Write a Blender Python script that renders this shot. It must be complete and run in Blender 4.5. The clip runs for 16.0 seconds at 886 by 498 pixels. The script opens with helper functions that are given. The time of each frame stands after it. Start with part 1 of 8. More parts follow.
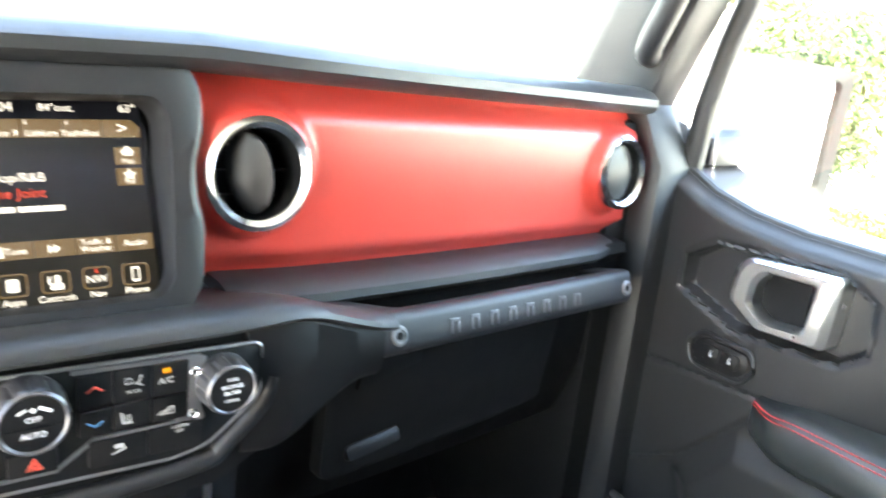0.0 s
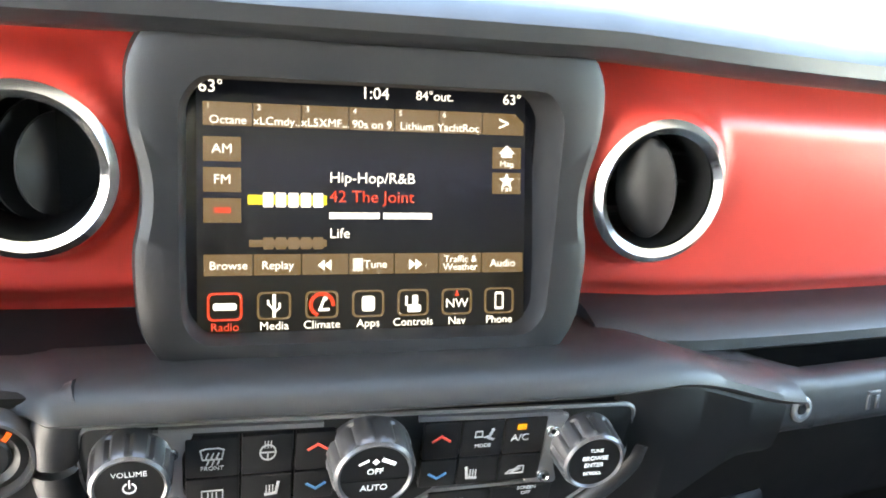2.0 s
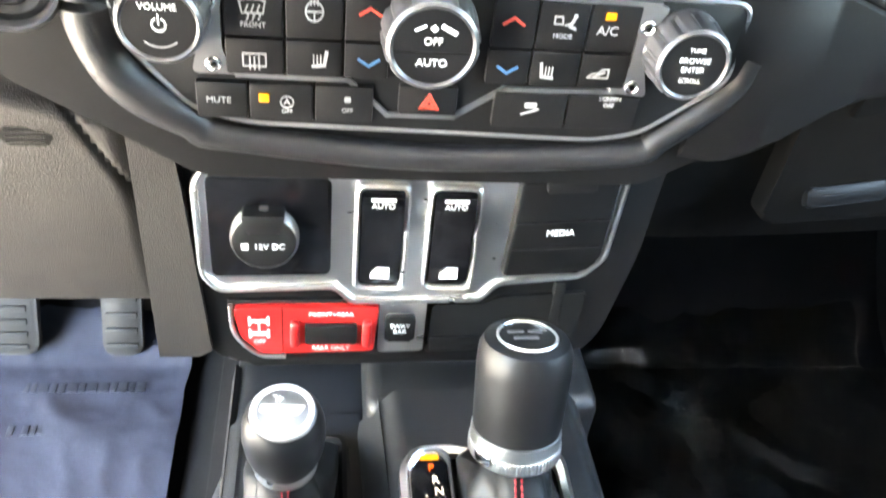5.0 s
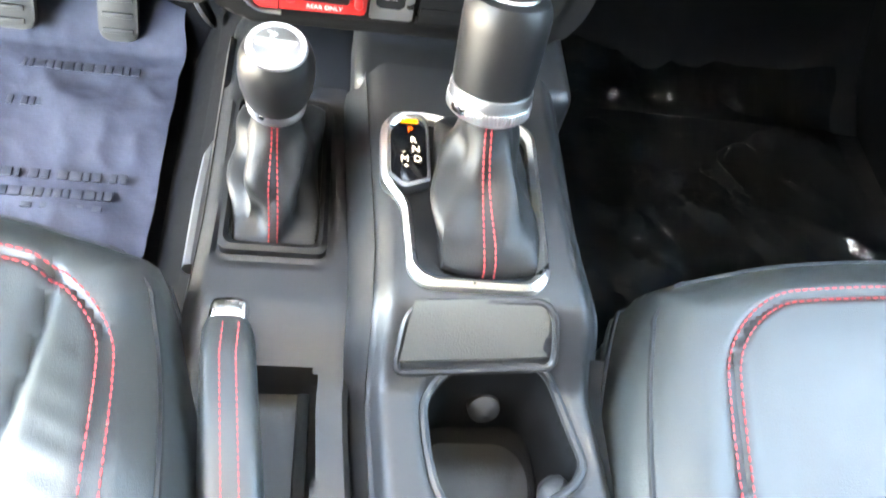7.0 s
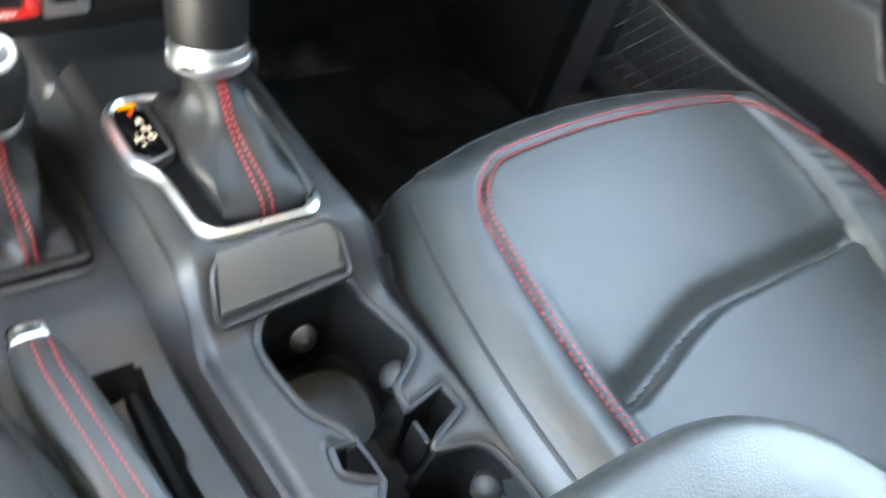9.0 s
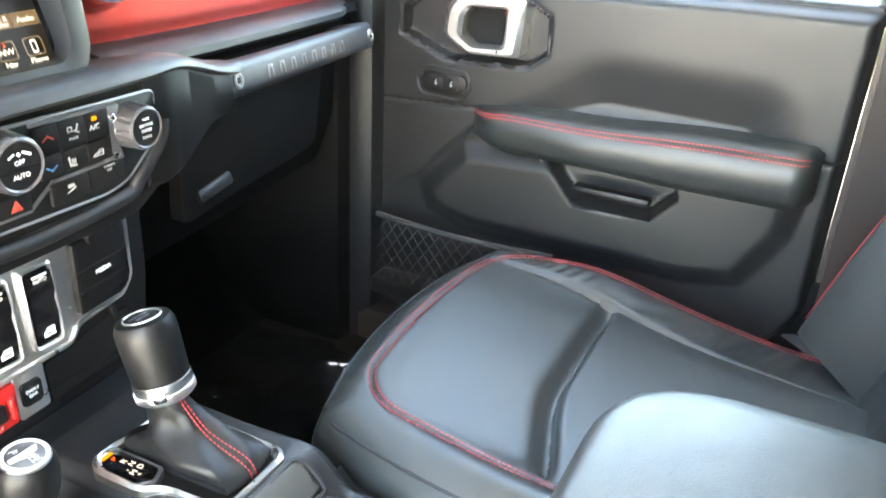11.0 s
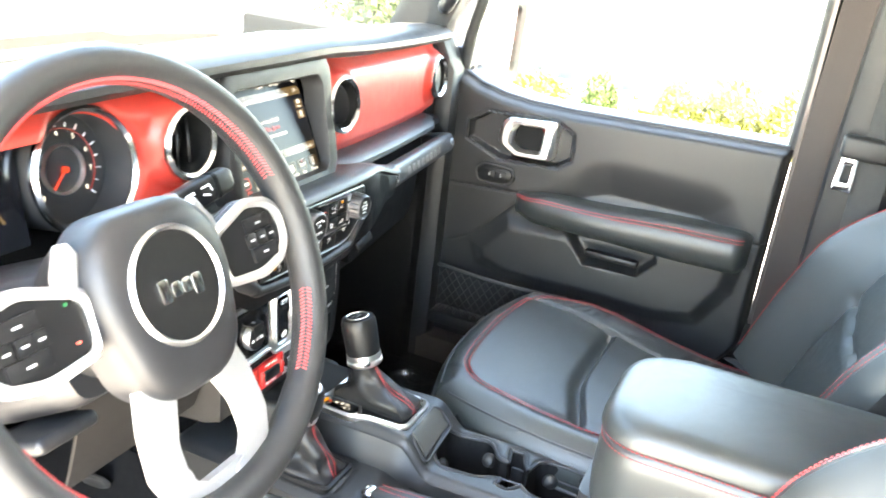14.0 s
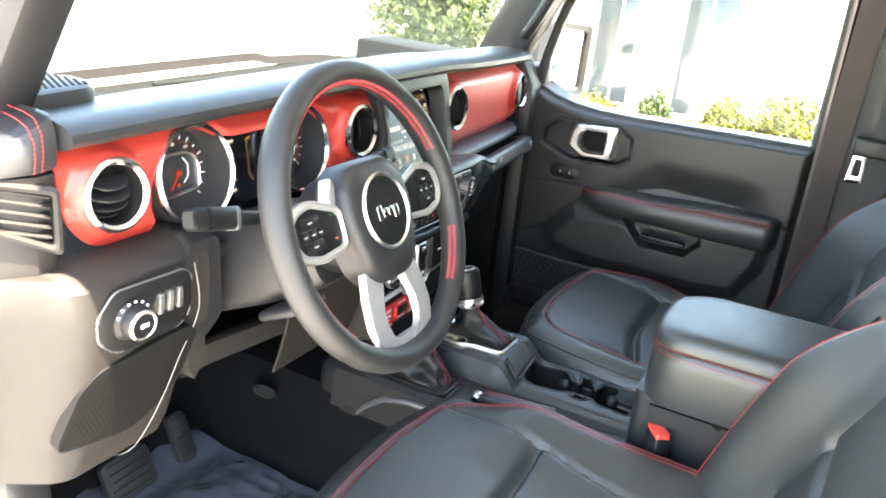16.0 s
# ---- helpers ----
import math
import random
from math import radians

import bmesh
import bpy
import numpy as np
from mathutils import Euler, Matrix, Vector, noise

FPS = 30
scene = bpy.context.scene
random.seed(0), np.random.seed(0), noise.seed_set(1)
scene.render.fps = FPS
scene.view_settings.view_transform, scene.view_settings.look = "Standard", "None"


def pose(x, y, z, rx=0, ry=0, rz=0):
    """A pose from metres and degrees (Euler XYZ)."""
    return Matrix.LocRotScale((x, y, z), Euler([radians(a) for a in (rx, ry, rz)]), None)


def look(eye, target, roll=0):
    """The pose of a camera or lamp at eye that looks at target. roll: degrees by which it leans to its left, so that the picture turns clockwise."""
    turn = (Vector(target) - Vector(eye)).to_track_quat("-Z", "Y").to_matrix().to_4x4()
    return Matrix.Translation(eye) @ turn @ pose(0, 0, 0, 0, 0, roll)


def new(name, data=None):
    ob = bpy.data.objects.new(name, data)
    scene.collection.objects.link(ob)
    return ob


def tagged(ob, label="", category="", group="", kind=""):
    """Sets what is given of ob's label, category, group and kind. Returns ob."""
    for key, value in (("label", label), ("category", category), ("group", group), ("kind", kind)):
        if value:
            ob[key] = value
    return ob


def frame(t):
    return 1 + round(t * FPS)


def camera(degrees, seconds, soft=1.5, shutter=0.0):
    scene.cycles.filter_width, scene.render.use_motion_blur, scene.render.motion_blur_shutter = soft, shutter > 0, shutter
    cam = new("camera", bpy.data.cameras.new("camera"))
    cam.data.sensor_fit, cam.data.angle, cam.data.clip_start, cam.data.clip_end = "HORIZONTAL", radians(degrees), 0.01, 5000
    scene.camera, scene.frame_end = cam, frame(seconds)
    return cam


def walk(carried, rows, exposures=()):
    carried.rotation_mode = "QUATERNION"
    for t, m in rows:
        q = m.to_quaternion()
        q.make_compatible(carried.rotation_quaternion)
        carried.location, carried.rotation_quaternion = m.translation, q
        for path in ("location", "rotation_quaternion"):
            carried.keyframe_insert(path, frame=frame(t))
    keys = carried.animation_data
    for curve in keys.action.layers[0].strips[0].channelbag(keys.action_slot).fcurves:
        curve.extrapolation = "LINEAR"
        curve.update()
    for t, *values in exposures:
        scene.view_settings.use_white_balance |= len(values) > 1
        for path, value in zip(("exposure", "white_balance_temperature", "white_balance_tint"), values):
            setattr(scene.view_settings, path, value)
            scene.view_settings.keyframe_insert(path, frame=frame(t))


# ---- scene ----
cam = camera(56.00, 16.0, soft=1.7, shutter=0.4)
PATH = [
    (0, (-0.0980, -0.5358, 0.8989), (0.2038, -0.1612, 0.7629), 6.25),
    (0.5, (-0.1292, -0.5026, 0.9323), (0.1356, -0.1049, 0.7848), 8.16),
    (1, (-0.1273, -0.4555, 0.9363), (0.0835, -0.0319, 0.7746), 7.52),
    (1.5, (-0.0996, -0.4172, 0.9258), (0.0636, 0.0172, 0.7398), 6.46),
    (2, (-0.0870, -0.3882, 0.9207), (0.0529, 0.0478, 0.7200), 7.01),
    (2.5, (-0.0996, -0.3676, 0.8917), (0.0376, 0.0643, 0.6804), 7.10),
    (3, (-0.1107, -0.3685, 0.8619), (0.0143, 0.0624, 0.6412), 6.96),
    (3.5, (-0.1124, -0.3632, 0.8340), (0.0040, 0.0685, 0.6103), 5.66),
    (3.7, (-0.1115, -0.3705, 0.8206), (0.0082, 0.0600, 0.5962), 5.55),
    (5.8, (-0.0198, -0.4255, 0.7971), (0.0311, -0.0782, 0.4410), 7.88),
    (6, (-0.0186, -0.4375, 0.7922), (0.0354, -0.0955, 0.4315), 8.42),
    (6.5, (-0.0425, -0.4577, 0.7885), (0.0364, -0.1518, 0.4009), 14.33),
    (7, (-0.0497, -0.4765, 0.7821), (0.0342, -0.1863, 0.3837), 16.82),
    (7.5, (-0.0554, -0.5197, 0.7667), (0.0432, -0.2483, 0.3585), 19.84),
    (8, (-0.0682, -0.5385, 0.7621), (0.0467, -0.3038, 0.3358), 24.99),
    (8.5, (-0.0918, -0.5488, 0.7637), (0.0688, -0.3326, 0.3425), 26.27),
    (9, (-0.1486, -0.5250, 0.7610), (0.1269, -0.2927, 0.4145), 21.07),
    (9.5, (-0.2110, -0.5235, 0.7455), (0.1404, -0.3222, 0.4522), 9.79),
    (10, (-0.2730, -0.5188, 0.7774), (0.1139, -0.3234, 0.5280), 3.98),
    (10.2, (-0.3061, -0.5241, 0.7908), (0.0932, -0.3319, 0.5593), 2.40),
    (12.3, (-0.5132, -0.6193, 0.9607), (-0.0960, -0.4340, 0.7568), 5.08),
    (12.5, (-0.5693, -0.5322, 0.9543), (-0.1334, -0.3815, 0.7611), 5.19),
    (13, (-0.6782, -0.5426, 0.9947), (-0.2465, -0.3844, 0.7982), 6.66),
    (13.5, (-0.7939, -0.5575, 1.0262), (-0.3556, -0.4037, 0.8413), 7.24),
    (14, (-0.8798, -0.6039, 1.0452), (-0.4505, -0.4269, 0.8599), 6.77),
    (14.5, (-0.9723, -0.6486, 1.0709), (-0.5507, -0.4493, 0.8904), 6.35),
    (15, (-1.0625, -0.6490, 1.0834), (-0.6400, -0.4461, 0.9094), 7.05),
    (15.5, (-1.1760, -0.6502, 1.0817), (-0.7491, -0.4563, 0.9082), 6.20),
    (16, (-1.2562, -0.6925, 1.0813), (-0.8360, -0.4864, 0.9053), 6.27),
]
EXPOSURES = [(0, 5.65, 7600, 9), (1.5, 5.6, 7600, 9), (2.5, 5.75, 7700, 9), (3.5, 6.02, 7800, 9), (6, 6.8, 8400, 9), (7, 6.85, 8500, 9), (8, 6.35, 8400, 9), (9.5, 5.97, 8500, 9), (10.2, 5.87, 8400, 9), (13, 6.1, 8300, 9), (14.5, 5.37, 8200, 9), (16, 4.5, 8000, 9)]
walk(cam, [(t, look(eye, target, roll)) for t, eye, target, roll in PATH], EXPOSURES)

# ---- daylight: high sun from behind the driver's side, through the open driver's door ----
SUN_TO = Vector((-0.19, -0.28, 0.91)).normalized()
world = bpy.data.worlds.new("sky")
scene.world = world
world.use_nodes = True
wn = world.node_tree
sky = wn.nodes.new("ShaderNodeTexSky")
sky.sky_type = "NISHITA"
sky.sun_disc = False
sky.sun_elevation = math.asin(SUN_TO.z)
sky.sun_rotation = math.atan2(SUN_TO.x, SUN_TO.y)
wn.links.new(sky.outputs[0], wn.nodes["Background"].inputs[0])
wn.nodes["Background"].inputs[1].default_value = 0.15
sun = new("sun", bpy.data.lights.new("sun", "SUN"))
sun.data.energy, sun.data.angle, sun.data.color = 5.0, radians(0.53), (1.0, 0.95, 0.88)
sun.matrix_world = look(SUN_TO * 30, (0, 0, 0))


# ---- materials ----
def node(nt, kind, **values):
    n = nt.nodes.new(kind)
    for key, value in values.items():
        n.inputs[key.replace("_", " ")].default_value = value
    return n


def surface(name, colour, rough=0.5, metal=0.0, grain=0.0, scale=900.0, vary=0.15, broad=6.0, voronoi=False, coat=0.0, spec=0.5, rough_vary=0.08):
    """A surface with fine relief (grain, at that scale) and uneven colour and gloss (vary, at broad)."""
    m = bpy.data.materials.new(name)
    m.use_nodes = True
    nt = m.node_tree
    b = nt.nodes["Principled BSDF"]
    b.inputs["Metallic"].default_value = metal
    b.inputs["Coat Weight"].default_value = coat
    b.inputs["Coat Roughness"].default_value = 0.12
    b.inputs["Specular IOR Level"].default_value = spec
    where = nt.nodes.new("ShaderNodeTexCoord")
    wide = node(nt, "ShaderNodeTexNoise", Scale=broad, Detail=5.0, Roughness=0.6)
    nt.links.new(where.outputs["Object"], wide.inputs["Vector"])
    mix = nt.nodes.new("ShaderNodeMix")
    mix.data_type = "RGBA"
    mix.inputs["A"].default_value = (*[c * (1 - vary) for c in colour], 1)
    mix.inputs["B"].default_value = (*[min(1, c * (1 + vary)) for c in colour], 1)
    nt.links.new(wide.outputs["Fac"], mix.inputs["Factor"])
    nt.links.new(mix.outputs["Result"], b.inputs["Base Color"])
    gloss = nt.nodes.new("ShaderNodeMapRange")
    gloss.inputs["To Min"].default_value, gloss.inputs["To Max"].default_value = max(0.02, rough - rough_vary), min(1, rough + rough_vary)
    mid = node(nt, "ShaderNodeTexNoise", Scale=broad * 9, Detail=4.0)
    nt.links.new(where.outputs["Object"], mid.inputs["Vector"])
    nt.links.new(mid.outputs["Fac"], gloss.inputs["Value"])
    nt.links.new(gloss.outputs["Result"], b.inputs["Roughness"])
    if grain:
        if voronoi:
            fine = node(nt, "ShaderNodeTexVoronoi", Scale=scale)
            out = fine.outputs["Distance"]
        else:
            fine = node(nt, "ShaderNodeTexNoise", Scale=scale, Detail=3.0)
            out = fine.outputs["Fac"]
        nt.links.new(where.outputs["Object"], fine.inputs["Vector"])
        bump = node(nt, "ShaderNodeBump", Strength=grain, Distance=0.001)
        nt.links.new(out, bump.inputs["Height"])
        nt.links.new(bump.outputs["Normal"], b.inputs["Normal"])
    return m


def glow(name, colour, strength):
    m = bpy.data.materials.new(name)
    m.use_nodes = True
    b = m.node_tree.nodes["Principled BSDF"]
    b.inputs["Base Color"].default_value = (0.01, 0.01, 0.01, 1)
    b.inputs["Roughness"].default_value = 0.25
    b.inputs["Emission Color"].default_value = (*colour, 1)
    b.inputs["Emission Strength"].default_value = strength
    return m


def clear(name, tint, gloss_rough=0.0, weight=1.0, bump=0.0, scale=40.0, base=0.035):
    """Clear sheet: see-through, with a mirror sheen that grows at grazing angles."""
    m = bpy.data.materials.new(name)
    m.use_nodes = True
    nt = m.node_tree
    nt.nodes.remove(nt.nodes["Principled BSDF"])
    out = nt.nodes["Material Output"]
    see = nt.nodes.new("ShaderNodeBsdfTransparent")
    see.inputs[0].default_value = (*tint, 1)
    shine = node(nt, "ShaderNodeBsdfGlossy", Roughness=gloss_rough)
    shine.inputs[0].default_value = (weight, weight, weight, 1)
    fres = node(nt, "ShaderNodeLayerWeight", Blend=0.5)
    steep = nt.nodes.new("ShaderNodeMath")
    steep.operation = "POWER"
    steep.inputs[1].default_value = 4.5
    share = nt.nodes.new("ShaderNodeMath")
    share.operation = "MULTIPLY_ADD"
    share.inputs[1].default_value, share.inputs[2].default_value = 0.55, base
    nt.links.new(fres.outputs["Facing"], steep.inputs[0])
    nt.links.new(steep.outputs[0], share.inputs[0])
    mix = nt.nodes.new("ShaderNodeMixShader")
    nt.links.new(share.outputs[0], mix.inputs[0])
    nt.links.new(see.outputs[0], mix.inputs[1])
    nt.links.new(shine.outputs[0], mix.inputs[2])
    nt.links.new(mix.outputs[0], out.inputs[0])
    if bump:
        where = nt.nodes.new("ShaderNodeTexCoord")
        fine = node(nt, "ShaderNodeTexNoise", Scale=scale, Detail=4.0)
        nt.links.new(where.outputs["Object"], fine.inputs["Vector"])
        b = node(nt, "ShaderNodeBump", Strength=bump, Distance=0.01)
        nt.links.new(fine.outputs["Fac"], b.inputs["Height"])
        nt.links.new(b.outputs["Normal"], shine.inputs["Normal"])
        nt.links.new(b.outputs["Normal"], fres.inputs["Normal"])
    return m


def screen_picture():
    """The lit picture behind the radio's writing: night-blue sky over dark woods."""
    m = bpy.data.materials.new("screen_picture")
    m.use_nodes = True
    nt = m.node_tree
    b = nt.nodes["Principled BSDF"]
    b.inputs["Base Color"].default_value = (0.004, 0.004, 0.005, 1)
    b.inputs["Roughness"].default_value = 0.30
    b.inputs["Specular IOR Level"].default_value = 0.3
    where = nt.nodes.new("ShaderNodeTexCoord")
    cut = nt.nodes.new("ShaderNodeSeparateXYZ")
    nt.links.new(where.outputs["Generated"], cut.inputs[0])
    ramp = nt.nodes.new("ShaderNodeValToRGB")
    e = ramp.color_ramp.elements
    e[0].position, e[0].color = 0.0, (0.012, 0.010, 0.003, 1)
    e[1].position, e[1].color = 1.0, (0.002, 0.002, 0.003, 1)
    for at, c in ((0.22, (0.020, 0.017, 0.005, 1)), (0.36, (0.010, 0.010, 0.008, 1)), (0.5, (0.008, 0.010, 0.020, 1)), (0.66, (0.022, 0.026, 0.05, 1)), (0.8, (0.006, 0.007, 0.012, 1))):
        k = e.new(at)
        k.color = c
    nt.links.new(cut.outputs["Z"], ramp.inputs[0])
    leaf = node(nt, "ShaderNodeTexNoise", Scale=28.0, Detail=5.0, Roughness=0.7)
    nt.links.new(where.outputs["Generated"], leaf.inputs["Vector"])
    range_ = nt.nodes.new("ShaderNodeMapRange")
    range_.inputs["From Min"].default_value, range_.inputs["From Max"].default_value = 0.35, 0.7
    range_.inputs["To Min"].default_value, range_.inputs["To Max"].default_value = 0.004, 0.030
    nt.links.new(leaf.outputs["Fac"], range_.inputs["Value"])
    nt.links.new(ramp.outputs[0], b.inputs["Emission Color"])
    nt.links.new(range_.outputs[0], b.inputs["Emission Strength"])
    return m


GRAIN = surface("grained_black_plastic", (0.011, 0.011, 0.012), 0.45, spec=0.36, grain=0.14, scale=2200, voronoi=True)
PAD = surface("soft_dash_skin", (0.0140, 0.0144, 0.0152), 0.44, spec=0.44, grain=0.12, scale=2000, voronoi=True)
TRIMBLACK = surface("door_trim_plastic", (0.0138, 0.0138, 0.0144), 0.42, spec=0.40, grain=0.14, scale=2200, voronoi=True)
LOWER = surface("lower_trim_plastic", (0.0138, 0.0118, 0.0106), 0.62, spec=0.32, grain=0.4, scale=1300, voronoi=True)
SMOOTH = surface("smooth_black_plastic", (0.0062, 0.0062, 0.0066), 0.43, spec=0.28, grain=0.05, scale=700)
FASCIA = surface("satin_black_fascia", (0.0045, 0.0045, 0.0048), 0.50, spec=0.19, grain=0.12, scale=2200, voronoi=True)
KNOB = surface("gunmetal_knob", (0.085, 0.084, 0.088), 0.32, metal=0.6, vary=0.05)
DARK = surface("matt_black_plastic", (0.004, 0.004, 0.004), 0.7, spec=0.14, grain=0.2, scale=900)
# black plastic darkened and dulled: the passenger footwell's shade is in the colour
FOOTSHADE = surface("shaded_footwell_plastic", (0.0052, 0.0050, 0.0048), 0.7, spec=0.10, grain=0.2, scale=900)
PIANO = surface("gloss_black", (0.005, 0.005, 0.006), 0.14, spec=0.35, vary=0.1, rough_vary=0.03)
RED = surface("satin_red_trim", (0.46, 0.040, 0.030), 0.40, metal=0.15, grain=0.04, scale=2500, vary=0.06, spec=0.5)
REDGLOSS = surface("red_switch_plastic", (0.36, 0.012, 0.012), 0.35, vary=0.05)
SPOKE = surface("bright_satin_spoke", (0.36, 0.355, 0.345), 0.34, metal=0.6, vary=0.04, grain=0.03, scale=3000)
CHROME = surface("bright_chrome", (0.62, 0.62, 0.62), 0.17, metal=1.0, vary=0.03, rough_vary=0.03)
SATIN = surface("satin_silver", (0.70, 0.70, 0.69), 0.30, metal=1.0, vary=0.04, grain=0.03, scale=3000)
GREYTRIM = surface("dark_silver_trim", (0.22, 0.22, 0.225), 0.38, metal=0.8, vary=0.05, grain=0.03, scale=3000)
DIMMETAL = surface("dull_grey_metal", (0.14, 0.14, 0.14), 0.4, metal=0.6)
LEATHER = surface("black_leather", (0.0205, 0.0230, 0.0222), 0.38, grain=0.15, scale=1300, voronoi=True, vary=0.12, broad=9)
BOOTHIDE = surface("boot_leather", (0.012, 0.012, 0.0123), 0.44, spec=0.27, grain=0.2, scale=1300, voronoi=True)
RIMHIDE = surface("wheel_leather", (0.013, 0.013, 0.0134), 0.46, spec=0.36, grain=0.25, scale=1500, voronoi=True)
THREAD = surface("red_thread", (0.34, 0.024, 0.026), 0.6, vary=0.2, broad=300)
CARPET = surface("black_carpet", (0.006, 0.006, 0.0065), 0.95, spec=0.1, grain=1.0, scale=900, vary=0.5, broad=60)
RUBBER = surface("black_rubber", (0.014, 0.014, 0.014), 0.6, grain=0.2, scale=600)
CLOTH = surface("webbing", (0.030, 0.030, 0.030), 0.8, grain=0.8, scale=1200, vary=0.2, broad=90)
PAINT = surface("dark_metallic_paint", (0.050, 0.042, 0.040), 0.42, metal=0.4, coat=0.3, vary=0.06, grain=0.02, scale=4000)
HEADLINE = surface("headliner", (0.45, 0.445, 0.43), 0.9, grain=0.5, scale=800)
# for the added walls that close the cabin behind the seats
REARBLOCK = surface("rear_block_dark", (0.05, 0.05, 0.05), 0.9, grain=0.4, scale=500)
WHITE = surface("white_marking", (0.75, 0.75, 0.75), 0.5, vary=0.03)
DIMWHITE = surface("grey_marking", (0.32, 0.32, 0.32), 0.5, vary=0.03)
ORANGEMARK = surface("red_marking", (0.5, 0.06, 0.04), 0.5, vary=0.03)
BLUEMARK = surface("blue_marking", (0.05, 0.16, 0.32), 0.5, vary=0.03)
BUCKLERED = surface("red_buckle_plastic", (0.62, 0.06, 0.04), 0.4, vary=0.05)
MIRROR = surface("mirror_glass", (0.85, 0.86, 0.86), 0.02, metal=1.0, vary=0.01, rough_vary=0.01)
GLASS = clear("window_glass", (0.93, 0.96, 0.94))
LENS = clear("gauge_lens", (0.97, 0.97, 0.97), 0.02)
# lit copy of the clear film: bluish door skylight put into an opaque colour
FILMHAZE = surface("protective_film", (0.060, 0.065, 0.086), 0.16, grain=0.9, scale=45, vary=0.5, broad=14, spec=0.85, rough_vary=0.12)
FILMPRINT = surface("film_print", (0.036, 0.039, 0.050), 0.4, vary=0.3, broad=60)
# shaded copy of the same film, left clear with little sheen
FILMSHADED = clear("shaded_film", (0.92, 0.93, 0.95), 0.10, 1.0, bump=0.6, scale=22, base=0.07)
PICTURE = screen_picture()
LIT = 0.042  # the lamps beside daylight
LITWHITE = glow("lit_white", (0.95, 0.93, 0.88), LIT)
LITRED = glow("lit_red", (0.9, 0.07, 0.03), LIT * 0.7)
LITAMBER = glow("lit_amber", (1.0, 0.40, 0.01), LIT * 0.62)
LITORANGE = glow("lit_orange", (1.0, 0.13, 0.015), LIT * 0.8)
LITTAN = glow("lit_tan", (0.115, 0.078, 0.036), LIT)
LITYELLOW = glow("lit_yellow", (0.75, 0.62, 0.04), LIT)
LITDIM = glow("dim_red_scale", (0.9, 0.08, 0.05), LIT * 0.35)
DIALFACE = surface("dial_face", (0.018, 0.018, 0.019), 0.6)
LITGREEN = glow("lit_green", (0.05, 0.5, 0.2), LIT * 0.6)


# ---- builders ----
PLACE = {}


def thing(name, at, label, category, group="", kind=""):
    ob = new(name)
    ob.location = at
    PLACE[ob.name] = Matrix.Translation(at)
    return tagged(ob, label, category, group, kind)


def mesh_of(name, bm, material, smooth=38):
    bmesh.ops.recalc_face_normals(bm, faces=bm.faces[:])
    for f in bm.faces:
        f.smooth = True
    limit = radians(smooth)
    for e in bm.edges:
        e.smooth = len(e.link_faces) == 2 and e.calc_face_angle(0) < limit
    me = bpy.data.meshes.new(name)
    bm.to_mesh(me)
    bm.free()
    me.materials.append(material)
    return me


def part(name, bm, material, parent=None, label="", at=None, smooth=38):
    """One mesh object, under a thing or a part. at: the pose that its local outline is laid to."""
    if at is not None:
        bm.transform(at)
    ob = new(name, mesh_of(name, bm, material, smooth))
    if parent:
        ob.parent = parent
        ob.matrix_parent_inverse = PLACE.get(parent.name, Matrix.Identity(4)).inverted()
    if label:
        ob["label"] = label
    return ob


def single(name, bm, material, label, category, group="", kind="", at=None, smooth=38):
    """A thing that is one mesh."""
    return tagged(part(name, bm, material, None, "", at, smooth), label, category, group, kind)


def facing(o, right=(1, 0, 0), up=(0, 0, 1)):
    """A pose whose x is right, y is up and z comes out of the surface."""
    r = Vector(right).normalized()
    n = r.cross(Vector(up)).normalized()
    u = n.cross(r)
    return Matrix.Translation(o) @ Matrix((r, u, n)).transposed().to_4x4()


def merge(*bms):
    out = bmesh.new()
    for b in bms:
        me = bpy.data.meshes.new("t")
        b.to_mesh(me)
        b.free()
        out.from_mesh(me)
        bpy.data.meshes.remove(me)
    return out


def moved(bm, m):
    bm.transform(m)
    return bm


def rounded(points, r, n=4):
    """A closed outline with its corners rounded; r: one radius or one for each corner."""
    out, k = [], len(points)
    for i, p in enumerate(points):
        rr = r[i] if isinstance(r, (list, tuple)) else r
        a, b, c = Vector(points[i - 1]), Vector(p), Vector(points[(i + 1) % k])
        d0, d1 = (a - b), (c - b)
        rr = min(rr, d0.length * 0.48, d1.length * 0.48)
        p0, p1 = b + d0.normalized() * rr, b + d1.normalized() * rr
        for j in range(n + 1):
            s = j / n
            out.append(((1 - s) ** 2 * p0 + 2 * s * (1 - s) * b + s * s * p1).to_tuple())
    return out


def rect(w, h, x=0.0, y=0.0):
    return [(x - w / 2, y - h / 2), (x + w / 2, y - h / 2), (x + w / 2, y + h / 2), (x - w / 2, y + h / 2)]


def prism(points, back, front, bevel=0.0, seg=2):
    bm = bmesh.new()
    lo = [bm.verts.new((x, y, back)) for x, y in points]
    hi = [bm.verts.new((x, y, front)) for x, y in points]
    n = len(points)
    bm.faces.new(lo[::-1])
    top = bm.faces.new(hi)
    for i in range(n):
        bm.faces.new((lo[i], lo[(i + 1) % n], hi[(i + 1) % n], hi[i]))
    if bevel:
        bmesh.ops.bevel(bm, geom=list(top.edges), offset=bevel, segments=seg, affect="EDGES", profile=0.5, clamp_overlap=True)
    return bm


